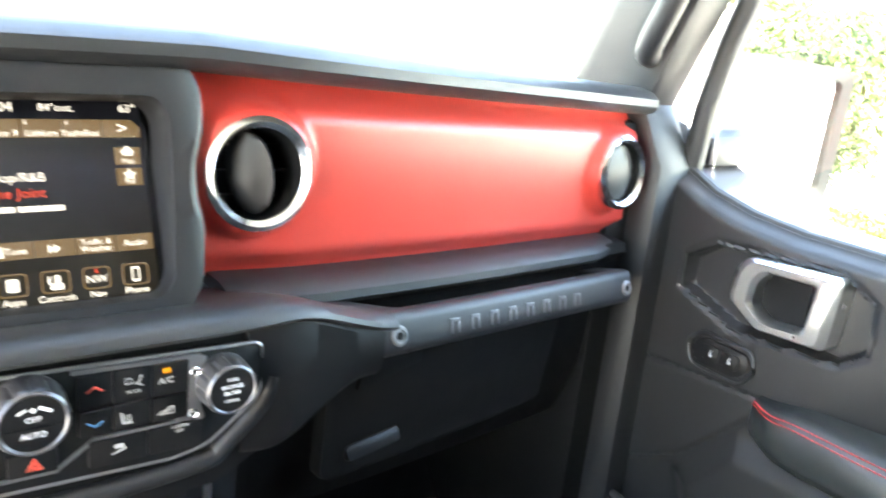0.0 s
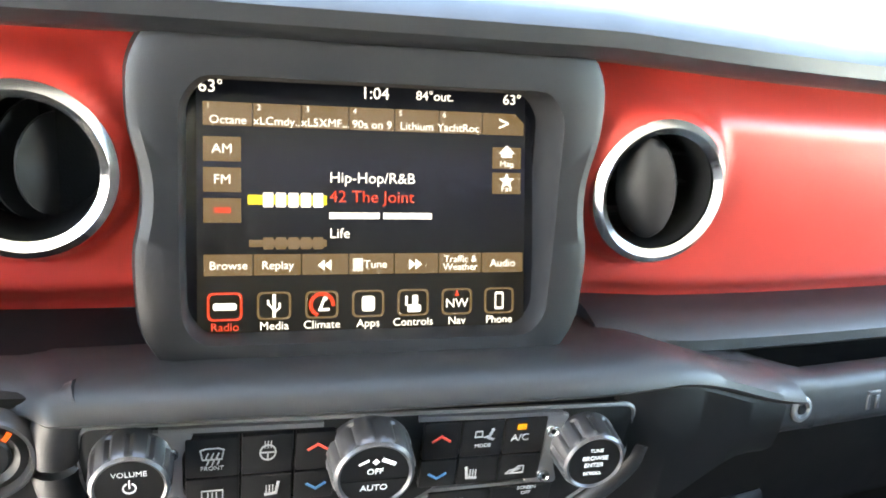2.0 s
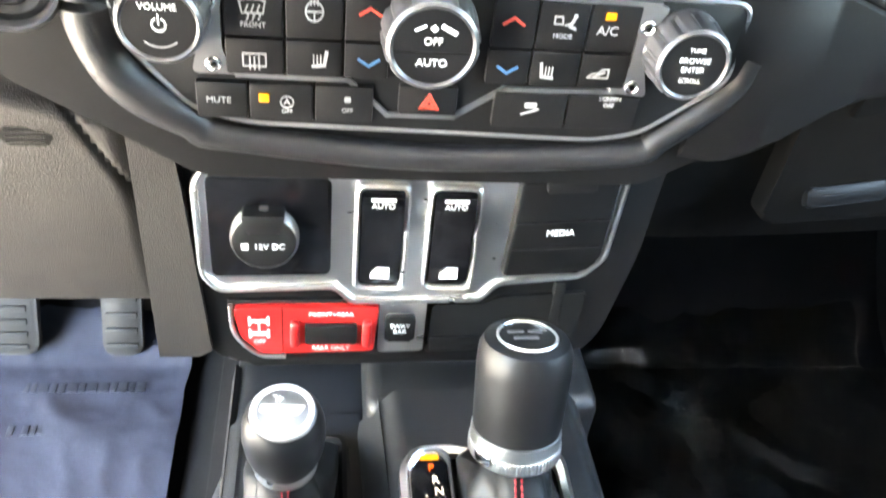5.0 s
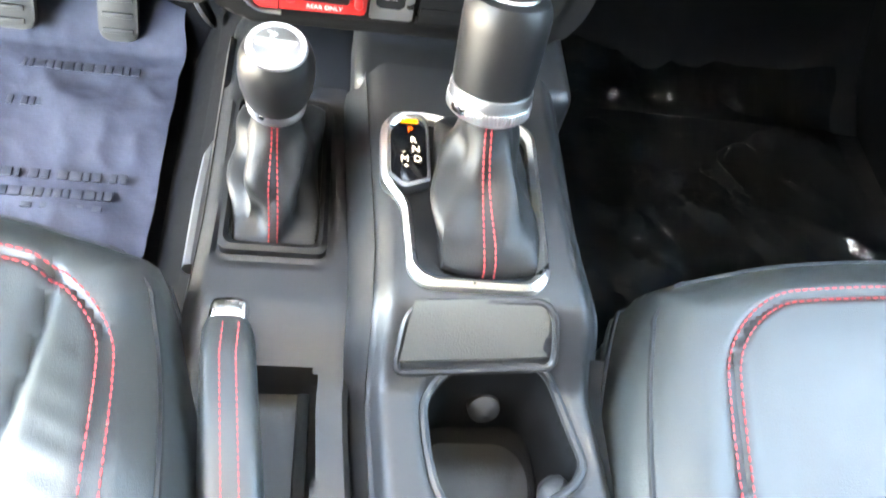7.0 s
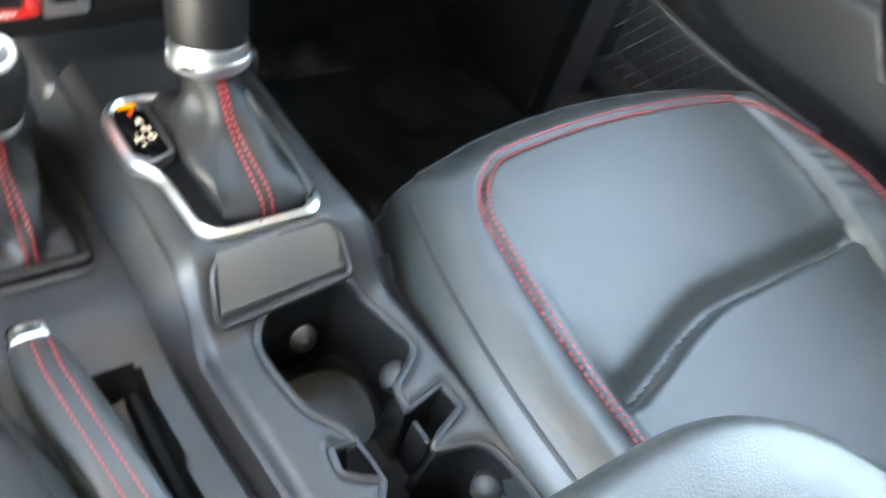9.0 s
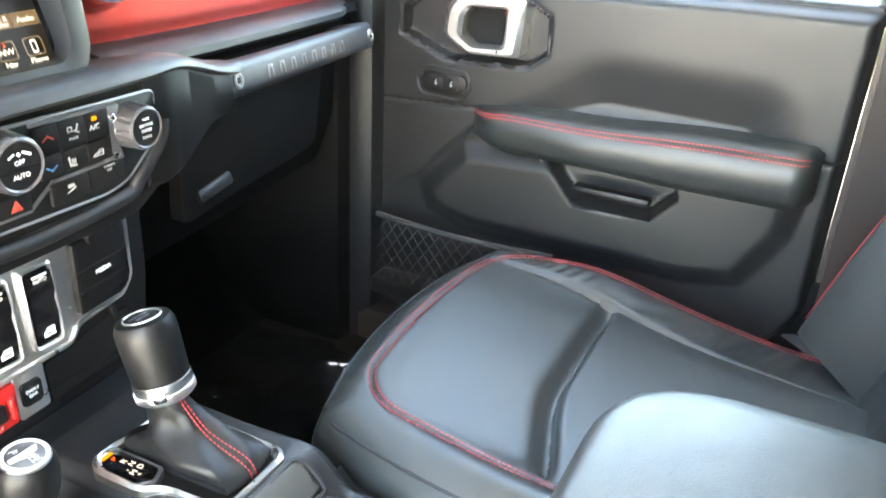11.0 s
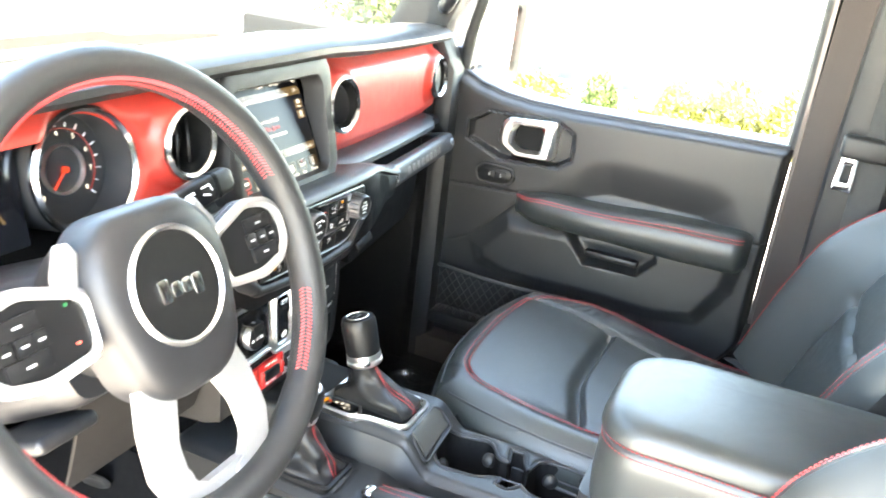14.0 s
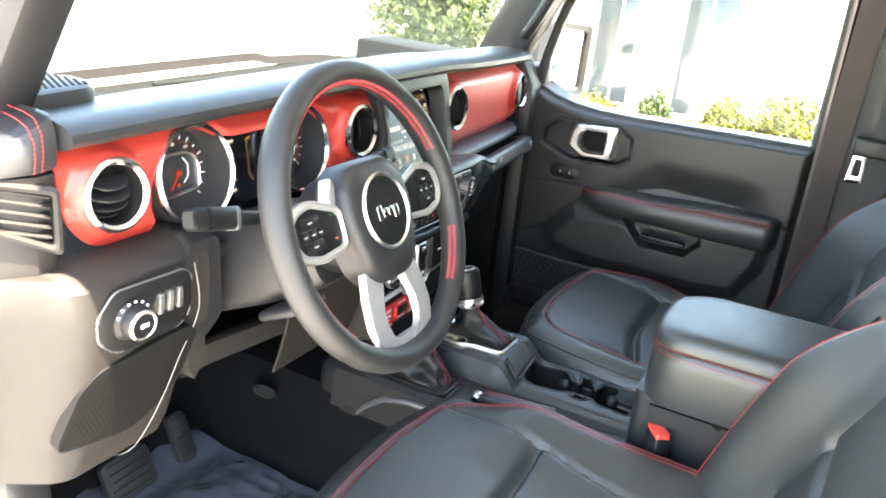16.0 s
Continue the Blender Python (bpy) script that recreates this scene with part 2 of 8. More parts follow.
def ringform(loops):
    """Quads between outlines of the same count, closed round from the last to the first: a frame."""
    bm = bmesh.new()
    rows = [[bm.verts.new(p) for p in loop] for loop in loops]
    n = len(rows[0])
    for a, b in zip(rows, rows[1:] + rows[:1]):
        for i in range(n):
            bm.faces.new((a[i], a[(i + 1) % n], b[(i + 1) % n], b[i]))
    return bm


def frame2d(outer, inner, back, front, lip=0.0015):
    f = [(x, y, front) for x, y in outer]
    cx = sum(p[0] for p in outer) / len(outer)
    cy_ = sum(p[1] for p in outer) / len(outer)
    mid = [((a[0] + b[0]) / 2, (a[1] + b[1]) / 2, front + lip) for a, b in zip(outer, inner)]
    return ringform([[(x, y, back) for x, y in outer], f, mid, [(x, y, front) for x, y in inner], [(x, y, back) for x, y in inner]])


def lathe(profile, n=40, caps=True):
    """Turned about z: a profile of (radius, height)."""
    bm = bmesh.new()
    rows = [[bm.verts.new((r * math.cos(2 * math.pi * i / n), r * math.sin(2 * math.pi * i / n), z)) for i in range(n)] for r, z in profile]
    for a, b in zip(rows, rows[1:]):
        for i in range(n):
            bm.faces.new((a[i], a[(i + 1) % n], b[(i + 1) % n], b[i]))
    if caps:
        bm.faces.new(rows[0][::-1])
        bm.faces.new(rows[-1])
    return bm


def loft(rings, caps=True, closed=True):
    bm = bmesh.new()
    rows = [[bm.verts.new(p) for p in ring] for ring in rings]
    n = len(rows[0])
    for a, b in zip(rows, rows[1:]):
        for i in range(n if closed else n - 1):
            bm.faces.new((a[i], a[(i + 1) % n], b[(i + 1) % n], b[i]))
    if caps and closed:
        bm.faces.new(rows[0][::-1])
        bm.faces.new(rows[-1])
    return bm


def curve(points, n=8, closed=False):
    """A smooth line through the points (Catmull-Rom)."""
    p = [Vector(q) for q in points]
    k = len(p)
    out = []
    for i in range(k if closed else k - 1):
        a = p[i - 1] if closed or i else p[0] * 2 - p[1]
        b, c = p[i], p[(i + 1) % k]
        d = p[(i + 2) % k] if closed or i + 2 < k else p[-1] * 2 - p[-2]
        for j in range(n):
            s = j / n
            out.append(0.5 * ((2 * b) + (c - a) * s + (2 * a - 5 * b + 4 * c - d) * s * s + (3 * b - a - 3 * c + d) * s ** 3))
    if not closed:
        out.append(p[-1])
    return out


def tube(points, r, n=8, closed=False, flat=1.0, up=(0, 0, 1), caps=True):
    """A round bar along points. r: a radius or one a point; flat: how thick it is along up."""
    p = [Vector(q) for q in points]
    k = len(p)
    rings = []
    for i in range(k):
        a = p[i - 1] if closed or i else p[i]
        b = p[(i + 1) % k] if closed or i < k - 1 else p[i]
        d = (b - a).normalized()
        side = d.cross(Vector(up))
        side = side.normalized() if side.length > 1e-4 else d.orthogonal().normalized()
        top = side.cross(d).normalized()
        rr = r[i] if isinstance(r, (list, tuple)) else r
        rings.append([p[i] + side * rr * math.cos(2 * math.pi * j / n) + top * rr * flat * math.sin(2 * math.pi * j / n) for j in range(n)])
    if closed:
        return ringform(rings)
    return loft(rings, caps)


def sheet(fn, nu, nv, thick=None, drop=None, snap=None):
    """A shell over fn(u, v), u and v from 0 to 1. thick: the way to its back side. drop(p): what to leave out."""
    bm = bmesh.new()
    g = [[bm.verts.new(fn(i / nu, j / nv)) for j in range(nv + 1)] for i in range(nu + 1)]
    for i in range(nu):
        for j in range(nv):
            quad = (g[i][j], g[i + 1][j], g[i + 1][j + 1], g[i][j + 1])
            if drop and drop(sum((q.co for q in quad), Vector()) / 4):
                continue
            bm.faces.new(quad)
    for v in [v for v in bm.verts if not v.link_faces]:
        bm.verts.remove(v)
    if snap:
        for v in {v for e in bm.edges if e.is_boundary for v in e.verts}:
            v.co = snap(v.co)
    if thick:
        t = Vector(thick)
        front = bm.faces[:]
        twin = {v: bm.verts.new(v.co + t) for v in bm.verts[:]}
        edges = [e for e in bm.edges if e.is_boundary]
        for f in front:
            bm.faces.new([twin[v] for v in reversed(f.verts)])
        for e in edges:
            a, b = e.verts
            bm.faces.new((a, b, twin[b], twin[a]))
    return bm


def box(lo, hi, bevel=0.003, seg=2):
    bm = bmesh.new()
    bmesh.ops.create_cube(bm, size=1)
    for v in bm.verts:
        v.co = Vector([(a + b) / 2 + c * (b - a) for a, b, c in zip(lo, hi, v.co)])
    if bevel:
        bmesh.ops.bevel(bm, geom=bm.edges[:], offset=bevel, segments=seg, affect="EDGES", profile=0.5, clamp_overlap=True)
    return bm


def stitches(points, pitch=0.0065, length=0.0045, r=0.0007, skew=0.0):
    """Thread dashes along a line."""
    p = [Vector(q) for q in points]
    out, left = [], 0.0
    run = [0.0]
    for a, b in zip(p, p[1:]):
        run.append(run[-1] + (b - a).length)

    def at(d):
        d = min(max(d, 0), run[-1])
        for i in range(len(p) - 1):
            if d <= run[i + 1] or i == len(p) - 2:
                return p[i].lerp(p[i + 1], (d - run[i]) / max(1e-9, run[i + 1] - run[i]))
    bm = bmesh.new()
    for k in range(int(run[-1] / pitch)):
        a, b = at(k * pitch), at(k * pitch + length)
        d = b - a
        if d.length < 1e-5:
            continue
        s = d.orthogonal().normalized()
        q = d.normalized().cross(s)
        ra = [bm.verts.new(a + (s * math.cos(w) + q * math.sin(w)) * r * 0.7) for w in (0, 1.571, 3.142, 4.712)]
        rm = [bm.verts.new(a.lerp(b, 0.5) + (s * math.cos(w) + q * math.sin(w)) * r * 1.15) for w in (0, 1.571, 3.142, 4.712)]
        rb = [bm.verts.new(b + (s * math.cos(w) + q * math.sin(w)) * r * 0.7) for w in (0, 1.571, 3.142, 4.712)]
        for u, v in ((ra, rm), (rm, rb)):
            for i in range(4):
                bm.faces.new((u[i], u[(i + 1) % 4], v[(i + 1) % 4], v[i]))
        bm.faces.new(ra[::-1])
        bm.faces.new(rb)
    return bm


def words(text, size, thick=0.0004, align="CENTER"):
    c = bpy.data.curves.new("t", "FONT")
    c.body, c.size, c.extrude, c.align_x, c.align_y = text, size, thick / 2, align, "CENTER"
    c.resolution_u = 3
    ob = bpy.data.objects.new("t", c)
    me = bpy.data.meshes.new_from_object(ob)
    bm = bmesh.new()
    bm.from_mesh(me)
    bpy.data.objects.remove(ob)
    bpy.data.curves.remove(c)
    bpy.data.meshes.remove(me)
    return bm


def line(points, w, back=0.0, front=0.0005):
    """A flat stroke of that width along 2D points."""
    out = []
    for a, b in zip(points, points[1:]):
        a, b = Vector((*a, 0)), Vector((*b, 0))
        d = (b - a).normalized() * w / 2
        s = Vector((-d.y, d.x, 0))
        q = [a - d + s, a - d - s, b + d - s, b + d + s]
        out.append(prism([(v.x, v.y) for v in q], back, front))
    return merge(*out)


def disc(r, back, front, n=24, x=0.0, y=0.0, bevel=0.0):
    return prism([(x + r * math.cos(2 * math.pi * i / n), y + r * math.sin(2 * math.pi * i / n)) for i in range(n)], back, front, bevel)


def hoop(r0, r1, back, front, n=40, x=0.0, y=0.0):
    ring = lambda r, z: [(x + r * math.cos(2 * math.pi * i / n), y + r * math.sin(2 * math.pi * i / n), z) for i in range(n)]
    return ringform([ring(r1, back), ring(r1, front * 0.6 + back * 0.4), ring((r0 + r1) / 2, front), ring(r0, front * 0.6 + back * 0.4), ring(r0, back)])


def ease(a, b, x):
    s = min(1.0, max(0.0, (x - a) / (b - a)))
    return s * s * (3 - 2 * s)


# ---- dashboard ----
def cy(x):
    """How far ahead the face of the dashboard stands at x."""
    a = abs(x)
    return 0.027 + (0.070 if x > 0 else 0.0) * max(0.0, (a - 0.20) / 0.45) ** 1.2


def lipz(x):
    return 0.843 - (0.060 if x > 0 else 0.010) * max(0.0, abs(x) - 0.12)


def botz(x):
    return 0.688 - 0.055 * max(0.0, x - 0.15) + 0.019 * ease(-0.20, -0.50, x)


VENTS = [(-0.645, 0.780), (-0.165, 0.779), (0.164, 0.7735), (0.642, 0.7455)]
VENT_R = 0.0392
GAUGES = [(-0.502, 0.760), (-0.292, 0.760)]
GAUGE_R = 0.0625

dash = thing("dashboard", (0, 0.1, 0.6), "black and satin red dashboard, full width under windscreen", "dashboard", kind="structure")


def pad_ring(x):
    c, l = cy(x), lipz(x)
    prof = [(c + 0.05, l - 0.012), (c + 0.02, l - 0.002), (c - 0.010, l), (c - 0.022, l + 0.004), (c - 0.028, l + 0.011), (c - 0.027, l + 0.019), (c - 0.018, l + 0.026),
            (c + 0.000, l + 0.030), (c + 0.04, l + 0.029), (c + 0.09, l + 0.022), (c + 0.14, l + 0.008), (0.27, 0.806), (0.27, 0.76), (c + 0.1, l - 0.05)]
    return [(x, y, z) for y, z in prof]


xs = [-0.705 + 1.393 * i / 64 for i in range(65)]
part("top_pad", loft([pad_ring(x) for x in xs]), PAD, dash, "grained soft black top pad")


def boss(x, z):
    d = 0.0
    for vx, vz in VENTS:
        r = math.hypot(x - vx, z - vz)
        d = max(d, 0.014 * (1 - ease(0.0425, 0.056, r)))
    for gx, gz in GAUGES:
        r = math.hypot(x - gx, z - gz)
        d = d - 0.014 * (1 - ease(0.066, 0.080, r))
    return d


def face_y(x, z):
    s = (z - botz(x)) / (lipz(x) - botz(x))
    back = 0.022 * ease(0.80, 1.0, s) + 0.016 * (1 - ease(0.0, 0.16, s)) + 0.004 * (1 - ease(0.1, 0.7, s))
    return cy(x) - 0.004 + back - boss(x, z)


def near_circle(x, z, circles, r):
    return min(math.hypot(x - a, z - b) - r for a, b in circles)


def sdround(x, z):
    """The panel's outer end, with rounded corners."""
    for cx, cz, r, low in ((-0.613, 0.801, 0.095, True), (-0.673, 0.817, 0.035, False)):
        if x < cx and (z < cz) == low:
            return math.hypot(x - cx, z - cz) - r
    return max(-0.708 - x, -0.05)


def in_red_left(x, z):
    """Above 0 on the red panel of the driver's side, below 0 in its openings."""
    d = near_circle(x, z, VENTS, VENT_R + 0.001)
    d = min(d, max(-sdround(x, z), -0.02))
    d = min(d, near_circle(x, z, GAUGES, GAUGE_R + 0.002))
    if -0.502 < x < -0.292:
        d = min(d, z - 0.812)
    if -0.566 < x < -0.230:
        d = min(d, max(z - 0.760, max(-0.566 - x, x + 0.228)))
    return d


def pull(sdf):
    def snap(p):
        q = Vector(p)
        for _ in range(3):
            d = sdf(q.x, q.z)
            if abs(d) > 0.006:
                return Vector(p)
            gx = (sdf(q.x + 0.0005, q.z) - d) / 0.0005
            gz = (sdf(q.x, q.z + 0.0005) - d) / 0.0005
            n = gx * gx + gz * gz
            if n < 0.2:
                break
            q.x, q.z = q.x - d * gx / n, q.z - d * gz / n
        q.y = face_y(q.x, q.z)
        return q
    return snap


def red_face(x0, x1):
    def fn(u, v):
        x = x0 + (x1 - x0) * u
        z = botz(x) + (lipz(x) + 0.004 - botz(x)) * v
        return (x, face_y(x, z), z)
    return fn


in_red_right = lambda x, z: near_circle(x, z, VENTS, VENT_R + 0.001)
part("trim_panel", sheet(red_face(0.098, 0.690), 148, 44, (0, 0.004, 0), lambda p: in_red_right(p.x, p.z) < 0, pull(in_red_right)), RED, dash, "satin red trim panel")
part("trim_panel", sheet(red_face(-0.708, -0.098), 150, 44, (0, 0.004, 0), lambda p: in_red_left(p.x, p.z) < 0, pull(in_red_left)), RED, dash, "satin red trim panel round gauges")


def air_vent(x, z, kind):
    tilt = 0.10 if x > 0 else -0.06
    at = facing((x, cy(x) - 0.0185, z), (1, tilt if abs(x) > 0.4 else 0.0, 0), (0, 0.10, 1)) @ Matrix.Scale(0.923, 4)
    v = part("air_vent", lathe([(0.0405, -0.045), (0.0405, 0.003), (0.0385, 0.004), (0.036, 0.0), (0.036, -0.045), (0.0, -0.046)], 44, caps=False), DARK, dash, "round black air vent", at)
    part("ring", hoop(0.0365, 0.0455, -0.003, 0.0070, 56), CHROME, v, "chrome ring", at)
    if kind == "fins":
        barrel = pose(0, 0, -0.030, 0, -46, 0)
        for k in (-0.0195, -0.0065, 0.0065, 0.0195):
            h = math.sqrt(0.0335 ** 2 - k * k)
            blade = [(0.85 * h * math.cos(a), h * math.sin(a)) for a in [radians(-90 + 10 * i) for i in range(19)]]
            part("fin", moved(prism(blade, -0.0010, 0.0010, 0.0004), barrel @ pose(k, 0, 0, 0, -90, 0)), SMOOTH, v, "", at)
    elif kind == "flat":
        barrel = pose(0, 0, -0.027, 26, 0, 0)
        for k in (-0.021, -0.0075, 0.006, 0.0195):
            h = math.sqrt(0.0335 ** 2 - k * k)
            blade = [(h * math.sin(a), 0.9 * h * math.cos(a)) for a in [radians(90 - 10 * i) for i in range(19)]]
            part("fin", moved(prism(blade, -0.0012, 0.0012, 0.0004), barrel @ pose(0, k, 0, 90, 0, 0)), GRAIN, v, "", at)
    elif kind == "turned":
        ell = [(0.0185 * math.cos(a), 0.0335 * math.sin(a)) for a in [2 * math.pi * i / 36 for i in range(36)]]
        part("flap", moved(prism(ell, -0.003, 0.0035, 0.003), pose(-0.003, 0, -0.010, 0, -38, 8)), SMOOTH, v, "smooth oval flap", at)
        for k in (-0.02, 0.0, 0.02):
            h = math.sqrt(0.034 ** 2 - k * k)
            part("fin", moved(box((-h, -0.001, -0.035), (h, 0.001, -0.020), 0.0004), Matrix.Translation((0, k, 0))), DARK, v, "", at)
    else:
        ell = [(0.0345 * math.cos(a), 0.0345 * math.sin(a)) for a in [2 * math.pi * i / 36 for i in range(36)]]
        part("flap", moved(prism(ell, -0.006, -0.001, 0.003), pose(0, 0, 0, 0, 8, 0)), SMOOTH, v, "closed round flap", at)
    return v


air_vent(*VENTS[0], "flat")
air_vent(*VENTS[1], "fins")
air_vent(*VENTS[2], "turned")
air_vent(*VENTS[3], "shut")

# lower face of the passenger side: glove box front, tray and kick panel
def lower_ring(x):
    c, b = cy(x), botz(x)
    pts = [(c + 0.02, b + 0.004), (c - 0.018, b - 0.002), (c - 0.022, b - 0.012), (c - 0.010, b - 0.022), (c + 0.004, b - 0.034), (c + 0.010, b - 0.08), (c + 0.016, b - 0.17), (c + 0.05, b - 0.25), (c + 0.14, b - 0.27), (c + 0.2, b - 0.1), (c + 0.1, b)]
    return [(x, y, z) for y, z in pts]


# lower panel and glove box door carry the shade below the bar as colour
part("lower_panel", loft([lower_ring(0.165 + 0.515 * i / 20) for i in range(21)]), FOOTSHADE, dash, "black lower panel with glove box")
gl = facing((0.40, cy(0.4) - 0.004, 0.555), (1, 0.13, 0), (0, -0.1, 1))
glove = part("glove_box_door", prism(rounded([(-0.155, -0.072), (0.155, -0.072), (0.162, 0.058), (-0.162, 0.062)], 0.012), -0.01, 0.006, 0.004), FOOTSHADE, dash, "black glove box door", gl)
part("latch", prism(rounded([(-0.13, 0.018), (-0.055, 0.030), (-0.055, 0.048), (-0.125, 0.046)], 0.004), 0.006, 0.0095, 0.002), DARK, glove, "", gl)
part("latch_handle", moved(prism(rounded(rect(0.062, 0.014), 0.003), 0, 0.006, 0.002), pose(-0.100, -0.046, 0.006, -28, 0, 4)), SMOOTH, glove, "grey pull handle", gl)

def shelf_ring(x):
    c, b = cy(x) + 0.012 * ease(0.60, 0.655, x), botz(x)
    return [(x, y, z) for y, z in ((c + 0.03, b + 0.003), (c - 0.006, b + 0.0035), (c - 0.022, b + 0.001), (c - 0.030, b - 0.005), (c - 0.031, b - 0.012), (c - 0.024, b - 0.018), (c - 0.006, b - 0.021), (c + 0.03, b - 0.021))]


part("shelf", loft([shelf_ring(0.140 + 0.518 * i / 48) for i in range(49)]), PAD, dash, "rounded shelf below the red panel")
# grab bar along the passenger's side
bar0, bar1 = Vector((0.209, -0.033, 0.650)), Vector((0.627, 0.034, 0.627))
bar_dir = (bar1 - bar0).normalized()
bm_at = facing((bar0 + bar1) / 2, bar_dir, (0, 0.25, 1))
half = (bar1 - bar0).length / 2
grab = part("grab_bar", moved(box((-half, -0.019, -0.016), (half, 0.017, 0.012), 0.009, 4), bm_at), GRAIN, dash, "black padded grab bar")
part("bar_foot", moved(box((half - 0.03, -0.018, -0.05), (half + 0.02, 0.016, 0.0), 0.008, 3), bm_at), GRAIN, grab)
for off in (-half + 0.060, half - 0.016):
    b_at = bm_at @ Matrix.Translation((off, -0.002, 0.0115))
    bo = part("bolt", lathe([(0.0085, -0.002), (0.0085, 0.0015), (0.007, 0.003), (0.0055, 0.003), (0.005, 0.001), (0.0, 0.001)], 24, caps=False), GREYTRIM, grab, "round dark silver bolt", b_at)
    part("socket", disc(0.0035, 0.001, 0.0022, 6), DARK, bo, "", b_at)
# root of the bar, from the slanted joint at the centre beam
def quad_ring(tb, tf, bf, bb, n=28):
    out = []
    for i in range(n):
        a = 2 * math.pi * i / n
        u = math.copysign(abs(math.cos(a)) ** 0.5, math.cos(a)) * 0.5 + 0.5
        v = math.copysign(abs(math.sin(a)) ** 0.5, math.sin(a)) * 0.5 + 0.5
        out.append(bb.lerp(bf, u).lerp(tb.lerp(tf, u), v))
    return out


joint = [Vector(p) for p in ((0.186, 0.034, 0.678), (0.234, -0.038, 0.668), (0.233, -0.036, 0.636), (0.190, 0.034, 0.652))]
on_bar = [bm_at @ Vector((-half + 0.075, y, z)) for y, z in ((0.018, -0.0165), (0.018, 0.0125), (-0.0195, 0.0125), (-0.0195, -0.0165))]
rings = []
for i in range(17):
    k = i / 16
    push = [ease(0, 1, k) if j in (0, 3) else k for j in range(4)]
    rings.append(quad_ring(*[joint[j].lerp(on_bar[j], push[j]) for j in range(4)]))
part("bar_root", loft(rings), GRAIN, grab, "flared root of the grab bar")
# raised lettering on the bar, as plain bars
for k in range(8):
    part("raised_bar", moved(merge(box((-0.008, -0.009, 0.0), (-0.004, 0.009, 0.0012), 0.0004), box((-0.008, 0.005, 0.0), (0.007, 0.009, 0.0012), 0.0004), box((0.003, -0.009, 0.0), (0.007, 0.004, 0.0012), 0.0004)), bm_at @ Matrix.Translation((-0.085 + 0.0265 * k, -0.003, 0.0117)) @ Matrix.Diagonal((0.8, 0.72, 1, 1))), KNOB, grab)

# ---- display with its bezel ----
d_up = Vector((0, 0.381, 0.925))
DISP = facing((0, 0.0185, 0.7575), (1, 0, 0), d_up) @ Matrix.Diagonal((1.071, 1.04, 1, 1))
f_up = Vector((0, 0.19, 0.98))
BEZ = facing((0, -0.0050, 0.7630), (1, 0, 0), f_up) @ Matrix.Diagonal((1.06, 1.04, 1, 1))
radio = thing("radio_display", (0, 0.02, 0.683), "lit colour touch display in thick black bezel", "display")
outl = [(-0.095, -0.081), (0.095, -0.081), (0.1100, -0.060), (0.1125, -0.020), (0.1080, 0.000), (0.1080, 0.020), (0.1140, 0.042), (0.1140, 0.070), (0.104, 0.088), (-0.104, 0.088), (-0.1140, 0.070), (-0.1140, 0.042), (-0.1080, 0.020), (-0.1080, 0.0), (-0.1125, -0.020), (-0.1100, -0.060)]
outer = rounded(outl, 0.012, 4)
inner_pts = [(-0.080, -0.062), (0.080, -0.062), (0.0885, -0.052), (0.0895, -0.020), (0.0895, -0.01), (0.0895, 0.0), (0.0895, 0.02), (0.0895, 0.050), (0.081, 0.0615), (-0.081, 0.0615), (-0.0895, 0.050), (-0.0895, 0.02), (-0.0895, 0.0), (-0.0895, -0.01), (-0.0895, -0.02), (-0.0885, -0.052)]
inner = rounded(inner_pts, 0.006, 4)
back_loop = [(x * 0.985, y * 0.99, -0.035) for x, y in outer]
bez_loops = [back_loop, [(x, y, -0.008) for x, y in outer], [(x * 0.985, y * 0.98, 0.000) for x, y in outer], [(x * 0.94, y * 0.93, 0.003) for x, y in outer], [(x * 1.02, y * 1.03, 0.001) for x, y in inner], [(x, y, -0.004) for x, y in inner], [(x * 0.985, y * 0.985, -0.030) for x, y in inner]]
part("bezel", ringform(bez_loops), GRAIN, radio, "thick grained black bezel", BEZ)
part("glass", prism(rounded(rect(0.186, 0.142), 0.006), -0.006, -0.0012), PIANO, radio, "black display glass", DISP)
W, H = 0.1655, 0.1290
lit = part("picture", prism(rect(W, H), -0.0013, -0.0006), PICTURE, radio, "lit radio menu picture", DISP)


def px(x, y):
    """Place on the display from the menu's own grid, 550 wide and 430 high, y down."""
    return (x - 275) / 550 * W, (215 - y) / 430 * H


def tile(x0, y0, x1, y1, mat, name="button", cut=0.0, top=-0.0002):
    a, b = px(x0, y1), px(x1, y0)
    pts = [(a[0], a[1]), (b[0], a[1]), (b[0], b[1] - cut), (b[0] - cut, b[1]), (a[0], b[1])] if cut else [(a[0], a[1]), (b[0], a[1]), (b[0], b[1]), (a[0], b[1])]
    return part(name, prism(pts, -0.0006, top), mat, lit, "", DISP)


def label(text, x, y, size, mat=None, align="CENTER", flip=False):
    m = Matrix.Translation((*px(x, y), -0.0001)) @ Matrix.Diagonal((1, -1 if flip else 1, 1, 1))
    part("writing", words(text, size * 0.88, 0.0002, align), mat or LITWHITE, lit, "", DISP @ m)


for k in range(7):
    tile(10 + 77 * k, 44, 10 + 77 * k + 75, 82, LITTAN, cut=0.005 if k == 6 else 0.0)
    tile(10 + 77 * k, 292, 10 + 77 * k + 75, 327, LITTAN)
for k in range(3):
    tile(10, 100 + 50 * k, 68, 140 + 50 * k, LITTAN)
for k in range(2):
    tile(490, 104 + 45 * k, 542, 142 + 45 * k, LITTAN)
